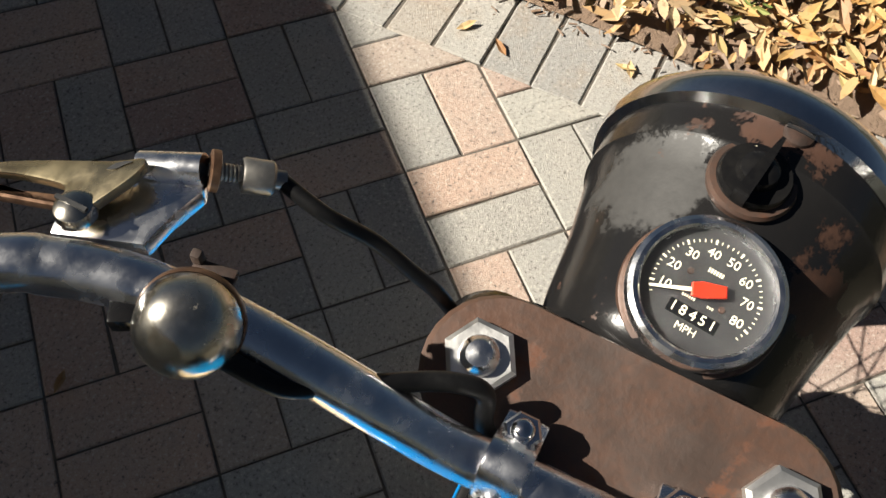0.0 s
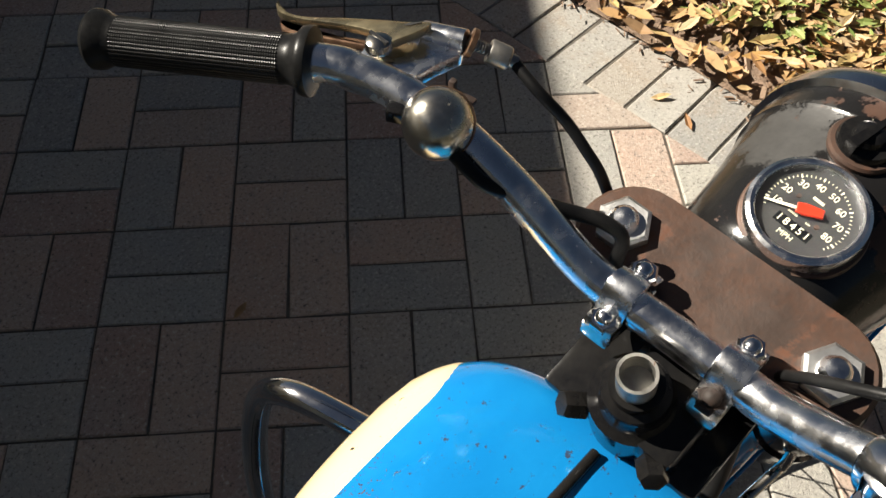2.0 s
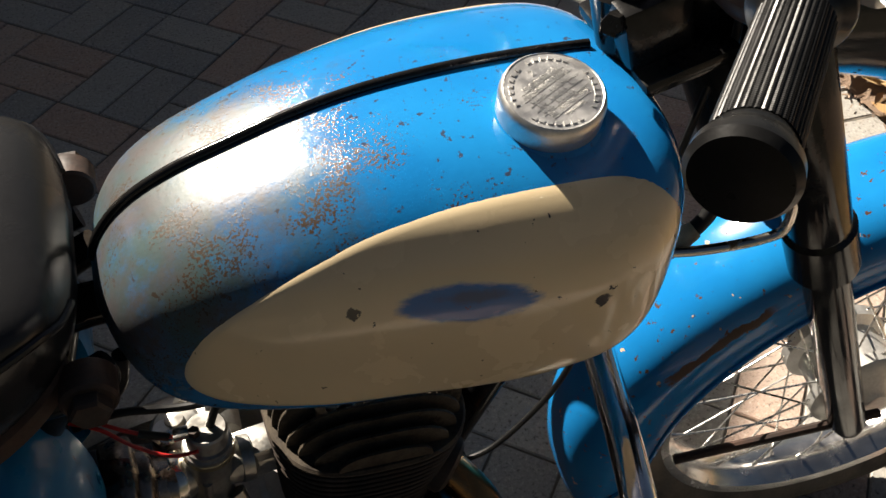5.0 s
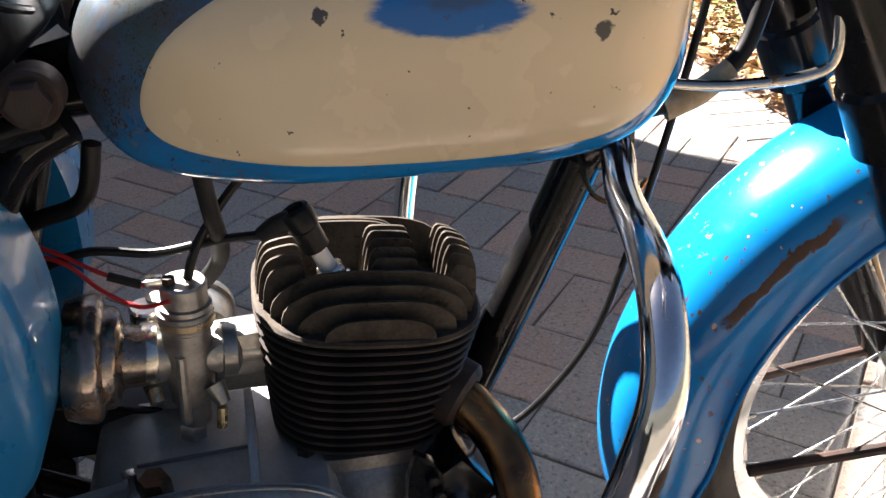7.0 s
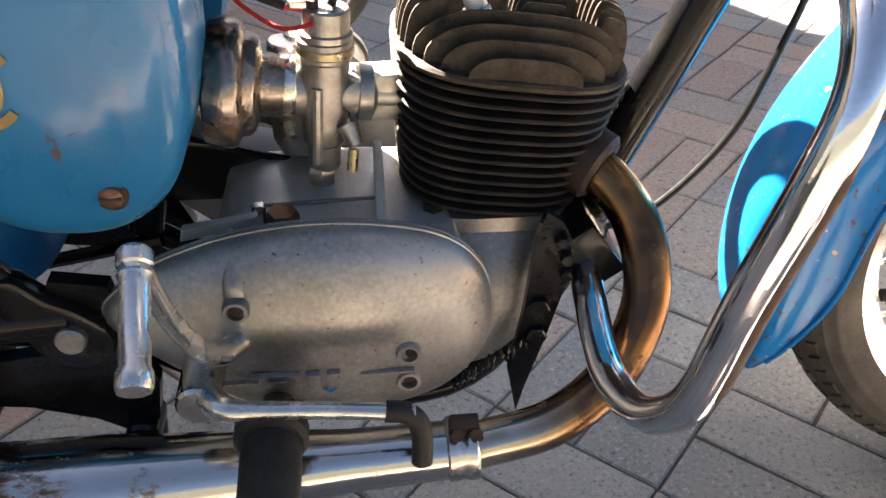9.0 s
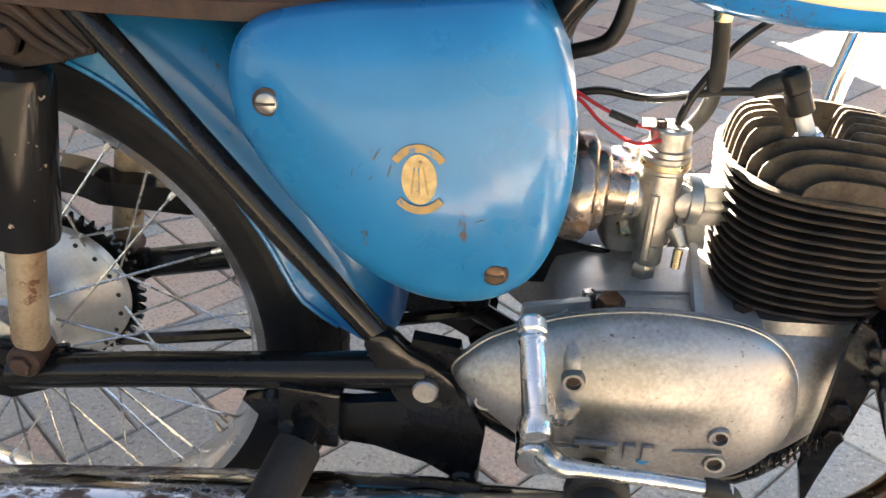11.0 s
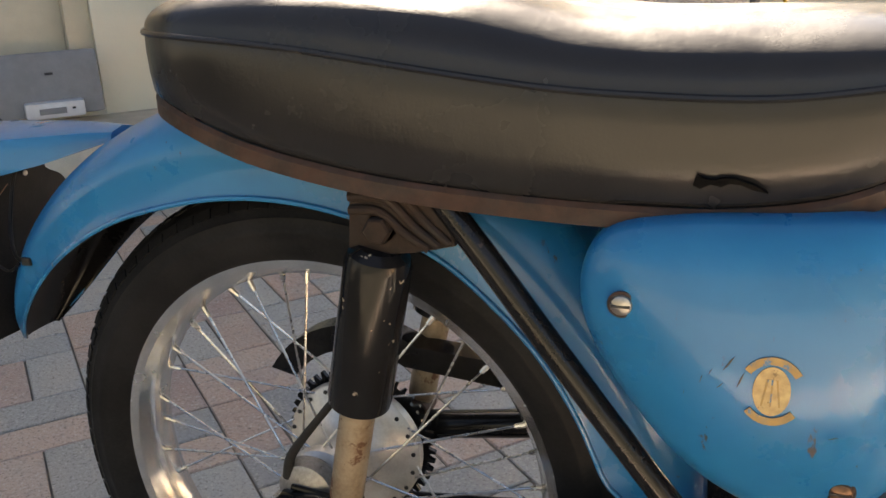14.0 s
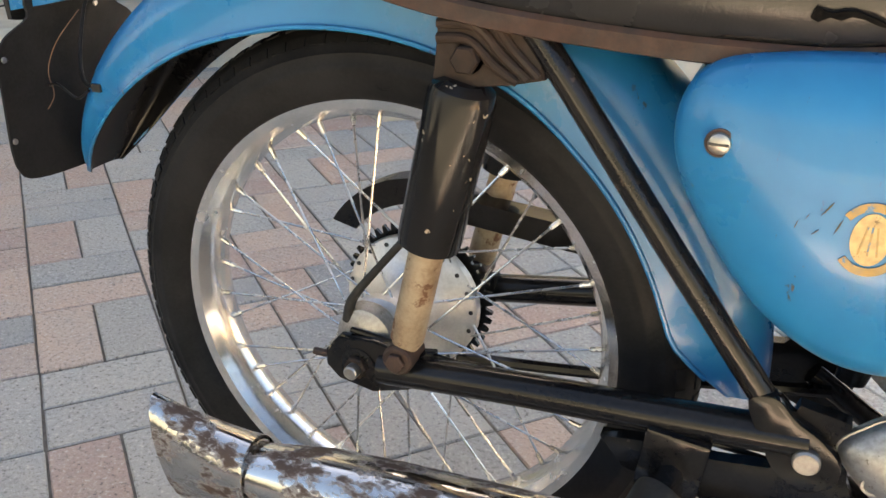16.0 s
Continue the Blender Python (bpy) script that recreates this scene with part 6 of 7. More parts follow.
# steering
AX0, AX1 = Vector((1.005, 0, 0.925)), Vector((1.318, 0, 0.305))
fork_dir = (AX1 - AX0).normalized()
fork = assembly("front_fork", "telescopic front fork with black shrouds")
for side in (-1, 1):
    off = Vector((0, side * 0.072, 0))
    part("fork_shroud", lathe([(0.022, 0.048), (0.0255, 0.055), (0.0265, 0.27), (0.030, 0.275), (0.030, 0.33), (0.024, 0.335)], AX0 + off, fork_dir, 32), M["black"], fork)
    part("fork_slider", lathe([(0.021, 0.33), (0.021, 0.68), (0.016, 0.70)], AX0 + off, fork_dir, 28), M["black"], fork)
    leg_nut = part("fork_nut", hexagon((1.016, side * 0.0685, 0.9035), (-0.30, 0, 1), 0.0172, 0.0100, False), M["brushed"], fork, "large chrome hexagon fork nut")
    part("nut_dome", lathe([(0.0092, 0.0090), (0.0092, 0.0115), (0.0084, 0.0145), (0.0058, 0.0172), (0.0, 0.0182)], (1.016, side * 0.0685, 0.9035), (-0.30, 0, 1), 24), M["chrome_bar"], leg_nut)
ydir = Matrix.Rotation(-0.30, 3, "Y")
yc = Vector((1.0165, 0.0, 0.894))
stad = [(0.035 * math.cos(a), 0.0595 + 0.035 * math.sin(a)) for a in [math.pi * k / 14 for k in range(15)]] + [(0.035 * math.cos(a), -0.0595 + 0.035 * math.sin(a)) for a in [math.pi + math.pi * k / 14 for k in range(15)]]
yoke = part("top_yoke", slab(stad, lambda u, v, w: yc + ydir @ Vector((u, v, w)), 0.011, 0.003), M["yoke"], bike, "rust-brown steel top yoke")
part("stem_column", lathe([(0.026, -0.05), (0.026, 0.002), (0.021, 0.006), (0.0185, 0.010), (0.0185, 0.024), (0.0145, 0.027), (0.0145, 0.036)], (0.945, 0.0, 0.880), (-0.30, 0, 1), 28), M["black"], yoke, "greasy black steering stem")
stem_tip = part("stem_tube", lathe([(0.0105, 0.0), (0.0105, 0.022), (0.0088, 0.022), (0.0088, 0.004), (0.0, 0.004)], (0.934, 0.0, 0.914), (-0.30, 0, 1), 24), M["zinc"], yoke, "open-topped bare steel stem tube")
part("pinch_lug", box((0.05, 0.055, 0.05), (0.955, -0.01, 0.862), Matrix.Rotation(-0.3, 3, "Y"), 0.008), M["black"], yoke)
for y, dy in ((0.020, 1), (-0.026, -1)):
    part("pinch_bolt", hexagon((0.928, y, 0.868), (-0.7, dy * 0.6, 0.3), 0.0085, 0.014, False), M["black_worn"], yoke)
part("steering_bracket", box((0.07, 0.11, 0.012), (0.975, 0, 0.84), Matrix.Rotation(-0.3, 3, "Y"), 0.004), M["black"], yoke)
# the steering stands turned a little to the right
turned = Matrix.Translation((1.0, -0.004, 0.93)) @ Matrix.Rotation(radians(-6.0), 4, Vector((-0.45, 0, 0.89))) @ Matrix.Translation((-1.0, 0, -0.93))
slight = Matrix.Translation((1.0, -0.004, 0.93)) @ Matrix.Rotation(radians(-1.2), 4, Vector((-0.45, 0, 0.89))) @ Matrix.Translation((-1.0, 0, -0.93))

# headlamp
lamp = assembly("headlamp", "black rust-flecked headlamp shell with chrome rim and speedometer")
L0, LD = Vector((1.030, 0.0, 0.861)), Vector((1, 0, 0.05)).normalized()
shell = part("shell", lathe([(0.0, 0.008), (0.030, 0.009), (0.045, 0.013), (0.054, 0.020), (0.0595, 0.031), (0.0630, 0.046), (0.0675, 0.075), (0.0745, 0.105), (0.0785, 0.1205), (0.0805, 0.1225), (0.0815, 0.143)], L0, LD, 72), M["shell"], lamp, crease=40)
part("lamp_rim", lathe([(0.0820, 0.141), (0.0860, 0.144), (0.0870, 0.151), (0.0850, 0.160), (0.0790, 0.168), (0.0730, 0.170), (0.0720, 0.166), (0.077, 0.148)], L0, LD, 72), M["chrome"], lamp, "polished chrome headlamp rim")
part("lamp_glass", lathe([(0.0745, 0.166), (0.068, 0.174), (0.045, 0.184), (0.0, 0.188)], L0, LD, 60), M["table_glass"], lamp)
screw((1.166, -0.002, 0.9465), (-0.05, 0.0, 1), 0.0078, 0.005, lamp, M["rusty"], label="rusty slotted screw")
# light switch
S0, SD = Vector((1.136, 0.006, 0.943)), Vector((-0.06, 0.0, 1)).normalized()
sw = part("light_switch", lathe([(0.0172, -0.004), (0.0172, 0.002), (0.0160, 0.0045), (0.0100, 0.0052), (0.0088, 0.009), (0.005, 0.0115), (0.0, 0.012)], S0, SD, 44), M["black"], lamp, "round black light switch")
sx, sy, sz = frame_of(SD, (1, 0, 0))
sturn = Matrix((sx, sy, sz)).transposed() @ Matrix.Rotation(-0.13, 3, "Z")
part("switch_lever", slab([(-0.0034, -0.0190), (0.0034, -0.0190), (0.0026, 0.0), (0.0010, 0.0185), (-0.0010, 0.0185), (-0.0026, 0.0)], lambda u, v, w: S0 + sturn @ Vector((u, v, 0.0035 + w)), 0.0095, 0.0008), M["black"], sw)
part("switch_ring", lathe([(0.0200, -0.006), (0.0208, -0.002), (0.0198, 0.0), (0.0174, 0.0005)], S0, SD, 44), M["yoke"], sw)
bm = bmesh.new()
letters("H", 0.0042, Matrix.Translation(S0 + SD * 0.0052) @ Matrix((sx, sy, sz)).transposed().to_4x4() @ Matrix.Translation((-0.005, 0.0118, -0.0006)), bm)
letters("L", 0.0038, Matrix.Translation(S0 + SD * 0.0052) @ Matrix((sx, sy, sz)).transposed().to_4x4() @ Matrix.Translation((-0.0125, 0.003, -0.0006)), bm)
part("switch_letters", bm, M["ink"], sw, crease=0)
# speedometer
DD = Vector((-0.25, 0.0, 1)).normalized()
D0 = turned.inverted() @ Vector((1.0780, -0.0114, 0.9345)) - DD * 0.0095
speedo = part("speedometer", lathe([(0.0330, -0.010), (0.0345, -0.002), (0.0348, 0.004), (0.0340, 0.0082), (0.0318, 0.0098), (0.0298, 0.0096), (0.0288, 0.0085), (0.0284, 0.006), (0.0284, 0.003), (0.0, 0.003)], D0, DD, 72), M["chrome_bar"], lamp, "speedometer in a chrome bezel")
part("bezel_gasket", lathe([(0.0362, -0.013), (0.0370, -0.006), (0.0364, -0.003), (0.0343, -0.002)], D0, DD, 60), M["yoke"], speedo)
part("dial", lathe([(0.0284, 0.0034), (0.0284, 0.0040), (0.0, 0.0040)], D0, DD, 60), M["dial"], speedo)
dx_, dy_, dz_ = frame_of(DD, (1, 0, 0))
dturn = Matrix((dx_, dy_, dz_)).transposed()


def dial_at(x, y, h=0.0044, turn=0.0):
    return Matrix.Translation(D0) @ dturn.to_4x4() @ Matrix.Translation((x * 0.89, y * 0.89, h)) @ Matrix.Rotation(turn, 4, "Z")


bm = bmesh.new()
for k in range(1, 9):
    a = radians(-15 + (k * 10 - 40) * 3.05)
    letters(str(k * 10), 0.0060, dial_at(0.0200 * math.sin(a), 0.0200 * math.cos(a)), bm)
letters("MPH", 0.0049, dial_at(0.0, -0.0215), bm)
for k in range(3, 43):
    a = radians(-15 + (k * 2 - 40) * 3.05)
    big = k % 5 == 0
    box((0.0009 if big else 0.0004, 0.0022 if big else 0.0013, 0.0002), (dial_at(0.0262 * math.sin(a), 0.0262 * math.cos(a)).translation), (dturn @ Matrix.Rotation(-a, 3, "Z")), 0, bm)
for k in range(6):
    box((0.0008, 0.0020, 0.0002), dial_at(-0.0035 + 0.0014 * k, 0.0110).translation, dturn, 0, bm)
for k in range(9):
    box((0.0006, 0.0011, 0.0002), dial_at(-0.009 + 0.0012 * k + (0.006 if k > 5 else 0), -0.0062).translation, dturn, 0, bm)
part("dial_figures", bm, M["ink"], speedo, "cream dial figures and marks", crease=0)
part("counter_window", box((0.0230, 0.0062, 0.0004), dial_at(0.0, -0.0138, 0.0041).translation, dturn), M["black"], speedo, crease=0)
bm = bmesh.new()
for k, d in enumerate("18451"):
    letters(d, 0.0066, dial_at(-0.0102 + 0.0051 * k, -0.0138, 0.0047), bm)
part("counter_digits", bm, M["ink"], speedo, crease=0)
na = radians(114)
ndir = dturn @ Matrix.Rotation(na, 3, "Z")
part("needle", slab([(-0.0005, 0.0245), (0.0005, 0.0245), (0.0009, 0.006), (-0.0009, 0.006)], lambda u, v, w: D0 + ndir @ Vector((u, v, 0.0060 + w)), 0.0006), M["ink"], speedo, "thin white needle", crease=0)
part("needle_hub", slab([(-0.0030, 0.0065), (0.0030, 0.0065), (0.0038, 0.002), (0.0026, -0.0085), (-0.0026, -0.0085), (-0.0038, 0.002)], lambda u, v, w: D0 + ndir @ Vector((u, v, 0.0058 + w)), 0.0024, 0.0006), M["red_needle"], speedo, "red needle counterweight")
for x, y in ((-0.011, 0.006), (0.0105, -0.004)):
    part("dial_screw", lathe([(0.0016, 0), (0.0014, 0.0005), (0, 0.0006)], dial_at(x, y, 0.0040).translation, DD, 12), M["rusty"], speedo)
pane = part("speedo_glass", lathe([(0.0286, 0.0072), (0.0286, 0.0078), (0.0, 0.0081)], D0, DD, 48), M["glass"], speedo, "clear speedometer glass")
pane.visible_shadow = False
CENTRAL = ("top_yoke", "fork_nut", "nut_dome", "stem_column", "stem_tube", "pinch_lug", "pinch_bolt", "steering_bracket")
STEERED = ("front_wheel", "front_mudguard", "front_fork", "top_yoke", "headlamp")
for ob in list(bike.children):
    if ob.name in STEERED:
        for o in (ob, *ob.children_recursive):
            if o.type == "MESH":
                o.data.transform(slight if o.name.split(".")[0] in CENTRAL else turned)


# handlebar, as it stands turned
BAR_L = [(0.974, 0.0, 0.910), (0.973, 0.040, 0.911), (0.971, 0.062, 0.918), (0.968, 0.088, 0.934), (0.965, 0.118, 0.951), (0.962, 0.152, 0.964), (0.957, 0.186, 0.971), (0.948, 0.212, 0.975), (0.936, 0.234, 0.977), (0.866, 0.346, 0.968)]
BAR_R = [(0.973, -0.040, 0.911), (0.968, -0.060, 0.919), (0.961, -0.084, 0.936), (0.956, -0.106, 0.951), (0.951, -0.126, 0.960), (0.942, -0.148, 0.976), (0.929, -0.166, 0.991), (0.912, -0.186, 1.001), (0.894, -0.2075, 1.003), (0.874, -0.230, 1.000), (0.797, -0.309, 0.999)]
bars = part("handlebar", tube(BAR_R[::-1] + BAR_L, 0.0111, 26), M["chrome_bar"], bike, "curved chrome handlebar")
for side in (-1, 1):
    line = [(1.001, 0.909), (0.991, 0.9135), (0.986, 0.9195), (0.9815, 0.9245), (0.974, 0.9272), (0.9665, 0.924), (0.9625, 0.916), (0.9595, 0.9065), (0.951, 0.902)]
    strap = [(p.x, p.y) for p in spline([(a, b, 0) for a, b in line], 4)]
    cl = part("bar_clamp", soften(slab(strap + [(a, b - 0.006) for a, b in strap[::-1]], xz(side * 0.0342 - 0.0095), 0.019), 0.0016), M["chrome_bar"], bars, "chrome handlebar clamp strap", crease=40)
    part("clamp_base", box((0.048, 0.019, 0.016), (0.9745, side * 0.0342, 0.8965), Matrix.Rotation(0.18, 3, "Y"), 0.003), M["chrome_worn"], cl)
    for x, z, mt in ((0.9915, 0.9125, "chrome"), (0.9585, 0.9020, "chrome" if side > 0 else "rusty")):
        part("clamp_bolt", hexagon((x, side * 0.0342, z), (-0.16, 0, 1), 0.0085, 0.0070, True), M[mt], cl, "domed hexagon bolt" if mt == "chrome" else "rusty domed hexagon bolt")
    g0, g1 = (Vector(BAR_L[-2]), Vector(BAR_L[-1])) if side > 0 else (Vector(BAR_R[-2]), Vector(BAR_R[-1]))
    gl = (g1 - g0).length
    part("grip", lathe([(0.012, -0.002), (0.0195, 0.0), (0.0200, 0.003), (0.0190, 0.006), (0.0155, 0.009), (0.0142, 0.013), (0.0140, 0.016), (0.0140, gl - 0.016), (0.0150, gl - 0.012), (0.0172, gl - 0.008), (0.0176, gl - 0.003), (0.0155, gl), (0.0, gl + 0.001)], g0, g1 - g0, 44), M["grip"], bars, "black rubber handlebar grip")
    gx, gy, gz = frame_of(g1 - g0)
    flutes, rows, around = [], 141, 126
    for k in range(rows):
        h = 0.017 + (gl - 0.034) * k / (rows - 1)
        flutes.append([g0 + gz * h + (0.0141 + (0.00042 if j % 3 else 0.0) - (0.00024 if k % 2 else 0.0)) * (math.cos(2 * math.pi * j / around) * gx + math.sin(2 * math.pi * j / around) * gy) for j in range(around)])
    part("grip_ribs", done(rings(bmesh.new(), flutes, caps=False)), M["grip"], bars, "fine raised ribs along the grip", crease=0)


# clutch lever: forked blade, bracket and adjuster
def on_blade(drop):
    return lambda u, v, w: (u, v, 0.979 - 0.42 * (v - 0.218) - drop - w)


def curved(pts, sub=4):
    return [(p.x, p.y) for p in spline([(a, b, 0) for a, b in pts], sub, True)]


blade_line = [(0.990, 0.336), (0.9838, 0.3225), (0.9800, 0.309), (0.9812, 0.289), (0.9872, 0.265), (0.992, 0.240), (0.9957, 0.2186), (0.9995, 0.2050), (0.992, 0.2035), (0.9784, 0.2095), (0.9705, 0.2150), (0.9710, 0.2262), (0.977, 0.2300), (0.9800, 0.2350), (0.9800, 0.262), (0.9768, 0.296), (0.9785, 0.3190), (0.9855, 0.3325)]
strand_line = [(0.9795, 0.3215), (0.9722, 0.311), (0.9690, 0.2983), (0.9713, 0.269), (0.9729, 0.2412), (0.9740, 0.2285), (0.9775, 0.2305), (0.9790, 0.2350), (0.9772, 0.2555), (0.9750, 0.2731), (0.9730, 0.2960), (0.9755, 0.3115)]
clutch = part("clutch_lever", soften(slab(curved(blade_line), on_blade(0.0), 0.006), 0.0014), M["brass"], bars, "tarnished brass-coloured clutch lever, forked", crease=50)
part("lever_strand", soften(slab(curved(strand_line), on_blade(0.007), 0.005), 0.0012), M["browned"], clutch, "rust-brown lower strand", crease=50)
# dark sliver laid on the blade for the shade in its slot
part("cable_slot", slab(curved([(0.9905, 0.2180), (0.9945, 0.2155), (0.9965, 0.2090), (0.9940, 0.2115), (0.9915, 0.2140)]), on_blade(-0.0006), 0.002), M["dial"], clutch, crease=0)
bracket = [(0.9600, 0.2250), (0.9725, 0.1900), (0.9870, 0.1885), (1.0035, 0.1845), (1.0135, 0.1905), (1.0050, 0.2110), (0.9936, 0.2100), (0.9831, 0.2185), (0.9700, 0.2285)]
lb = part("lever_bracket", soften(slab(bracket, lambda u, v, w: (u, v, 0.961 + w), 0.010), 0.002), M["chrome_bar"], bars, "chrome lever bracket", crease=40)
part("lever_ferrule", tube([(1.0010, 0.2125, 0.9715), (1.0108, 0.1880, 0.9740)], 0.0066, 18, smooth=False), M["chrome_bar"], lb)
screw((0.9705, 0.2175, 0.9760), (0, 0, 1), 0.0082, 0.0075, clutch, M["nickel"], "pivot_screw", "slotted pivot screw")
A0, AD = Vector((1.0112, 0.1868, 0.9738)), Vector((0.50, -0.80, -0.34)).normalized()
adj = part("cable_adjuster", lathe([(0.0030, 0.0), (0.0030, 0.0130), (0.0068, 0.0132), (0.0074, 0.0142), (0.0074, 0.0250), (0.0064, 0.0262), (0.0042, 0.0266), (0.0042, 0.031)], A0, AD, 30), M["zinc"], bars, "knurled cable adjuster")
part("lock_nut", lathe([(0.0072, 0), (0.0088, 0.0006), (0.0088, 0.0036), (0.0072, 0.0042)], A0 + AD * 0.0004, AD, 14), M["browned"], adj, "rust-brown knurled lock nut")
part("adjuster_thread", tube([A0 + AD * (0.0045 + 0.00014 * k) + 0.0032 * (math.cos(k * 0.55) * frame_of(AD)[0] + math.sin(k * 0.55) * frame_of(AD)[1]) for k in range(64)], 0.0007, 5, 1), M["zinc"], adj)
cable_from = A0 + AD * 0.029
for name, pts, rad, label in (
        ("clutch_cable", [(1.001, 0.168, 0.961), (1.010, 0.149, 0.949), (1.018, 0.131, 0.934), (1.021, 0.114, 0.921), (1.026, 0.099, 0.902), (1.032, 0.08, 0.86), (1.03, 0.04, 0.78)], 0.0036, "black clutch cable"),
        ("horn_lead", [(0.936, 0.140, 0.958), (0.941, 0.120, 0.948), (0.953, 0.106, 0.943), (0.966, 0.092, 0.936), (0.977, 0.080, 0.932), (0.985, 0.068, 0.930), (0.990, 0.057, 0.922), (0.985, 0.051, 0.90), (0.99, 0.03, 0.86)], 0.0043, "black wiring lead")):
    pts = [turned @ Vector(p) for p in pts]
    if name == "clutch_cable":
        pts[0] = cable_from
    part(name, tube(pts, rad, 12), M["cable"], bike, label)
bell = assembly("horn_switch", "round tarnished chrome horn push on the handlebar")
bc = turned @ Vector((0.937, 0.155, 0.968))
bd = Vector((-0.62, -0.30, 0.72))
part("dome", lathe([(0.0125, -0.014), (0.0175, -0.011), (0.0192, -0.004), (0.0192, 0.002), (0.0178, 0.009), (0.0140, 0.0145), (0.0080, 0.0180), (0.0, 0.0192)], bc, bd, 36), M["nickel"], bell)
part("dome_band", lathe([(0.0194, -0.0055), (0.0200, -0.0045), (0.0200, -0.0015), (0.0194, -0.0005)], bc, bd, 36, closed=True), M["browned"], bell)
clip = box((0.010, 0.017, 0.004), (0.9705, 0.1565, 0.9775), Matrix.Rotation(0.15, 3, "Z"), 0.001)
box((0.004, 0.004, 0.012), (0.9735, 0.1640, 0.9790), Matrix.Rotation(0.15, 3, "Z"), 0.001, clip)
part("dome_clip", clip, M["rusty"], bell, "rusty folded clip")
part("switch_toggle", box((0.014, 0.010, 0.009), turned @ Vector((0.930, 0.180, 0.962)), Matrix.Rotation(0.5, 3, "Z"), 0.002), M["black"], bell)

# throttle drum, brake lever and empty mirror clamp
tw = assembly("throttle_drum", "polished chrome twist-grip throttle drum")
t0 = Vector((0.9020, -0.1985, 1.0030))
td = (Vector(BAR_R[-2]) - t0).normalized()
part("drum", lathe([(0.0125, -0.005), (0.0175, -0.0035), (0.0192, 0.0), (0.0198, 0.003), (0.0198, 0.013), (0.0185, 0.0145), (0.0172, 0.015), (0.0165, 0.012)], t0, td, 40), M["chrome_bar"], tw)
part("drum_sleeve", lathe([(0.0138, 0.010), (0.0138, 0.043)], t0, td, 30), M["sleeve"], tw, "yellowed plastic sleeve")
part("drum_screw", lathe([(0.003, 0), (0.003, 0.0025), (0.0, 0.003)], t0 + Vector((0.011, -0.003, 0.016)), (0.3, 0.2, 1), 12), M["zinc"], tw)
brake_line = [(0.9480, -0.2000), (0.9500, -0.2090), (0.9470, -0.2200), (0.9380, -0.2395), (0.9205, -0.2660), (0.9000, -0.2930), (0.8750, -0.3220), (0.8450, -0.3480), (0.8420, -0.3420), (0.8660, -0.3180), (0.8890, -0.2900), (0.9080, -0.2640), (0.9240, -0.2390), (0.9310, -0.2190), (0.9330, -0.2060), (0.9400, -0.1985)]
brake = part("brake_lever", soften(slab(curved(brake_line), lambda u, v, w: (u, v, 0.9905 + 0.10 * (v + 0.206) - w), 0.0085), 0.0022), M["chrome"], bars, "chrome front brake lever", crease=50)
rb = [(0.9300, -0.1600), (0.9480, -0.1640), (0.9700, -0.1760), (0.9790, -0.1860), (0.9690, -0.2020), (0.9560, -0.2010), (0.9480, -0.2080), (0.9360, -0.2080), (0.9250, -0.1900), (0.9140, -0.1830)]
bk = part("lever_bracket", soften(slab(rb, lambda u, v, w: (u, v, 0.975 + w), 0.0085), 0.002), M["brushed"], bars, "dull cast lever bracket", crease=40)
part("lever_ferrule", tube([(0.9770, -0.1825, 0.9835), (0.9650, -0.2025, 0.9770)], 0.0075, 18, smooth=False), M["brushed"], bk)
screw((0.9400, -0.2065, 0.9895), (0, 0, 1), 0.0068, 0.003, brake, M["rusty"], "pivot_screw", "rusty slotted pivot screw")
part("brake_cable", tube([(0.9790, -0.1790, 0.9850), (0.9900, -0.1600, 0.9850), (0.9920, -0.1420, 0.9800), (0.9900, -0.1180, 0.9700), (0.9860, -0.0950, 0.9560), (0.9880, -0.0720, 0.9350), (0.9930, -0.0600, 0.9170), (1.000, -0.052, 0.895), (1.01, -0.045, 0.84)], 0.0032, 12), M["cable"], bike, "black front brake cable with white tape")
part("cable_tape", tube([(0.9910, -0.1540, 0.9838), (0.9918, -0.1440, 0.9806)], 0.0043, 12, smooth=False), M["white_plastic"], bike)
ring_at, ring_dir = Vector((0.9535, -0.1160, 0.9556)), Vector((-0.30, -0.80, 0.52)).normalized()
mc = part("mirror_clamp", lathe([(0.0120, -0.011), (0.0150, -0.0105), (0.0156, -0.009), (0.0156, 0.009), (0.0150, 0.0105), (0.0120, 0.011)], ring_at, ring_dir, 32), M["chrome"], bars, "empty chrome mirror clamp")
ear = Vector((0.9367, -0.1175, 0.9480))
part("clamp_ear", tube([ring_at + Vector((-0.008, 0, 0.004)), (ring_at + ear) / 2 + Vector((-0.003, 0.0, 0.002)), ear], [0.0125, 0.0115, 0.0095], 18), M["chrome"], mc)
ear_up = Vector((-0.42, 0.25, 0.87)).normalized()
part("clamp_eye", lathe([(0.0060, -0.006), (0.0094, -0.006), (0.0098, -0.002), (0.0098, 0.008), (0.0090, 0.0098), (0.0062, 0.0098), (0.0058, 0.008)], ear, ear_up, 28, closed=True), M["chrome"], mc)
# dark plug filling the eye, coloured as the shade of an open bore
part("clamp_hole", lathe([(0.0059, 0.0), (0.0059, 0.0095), (0.0050, 0.0093), (0.0, 0.0085)], ear, ear_up, 20), M["dial"], mc)
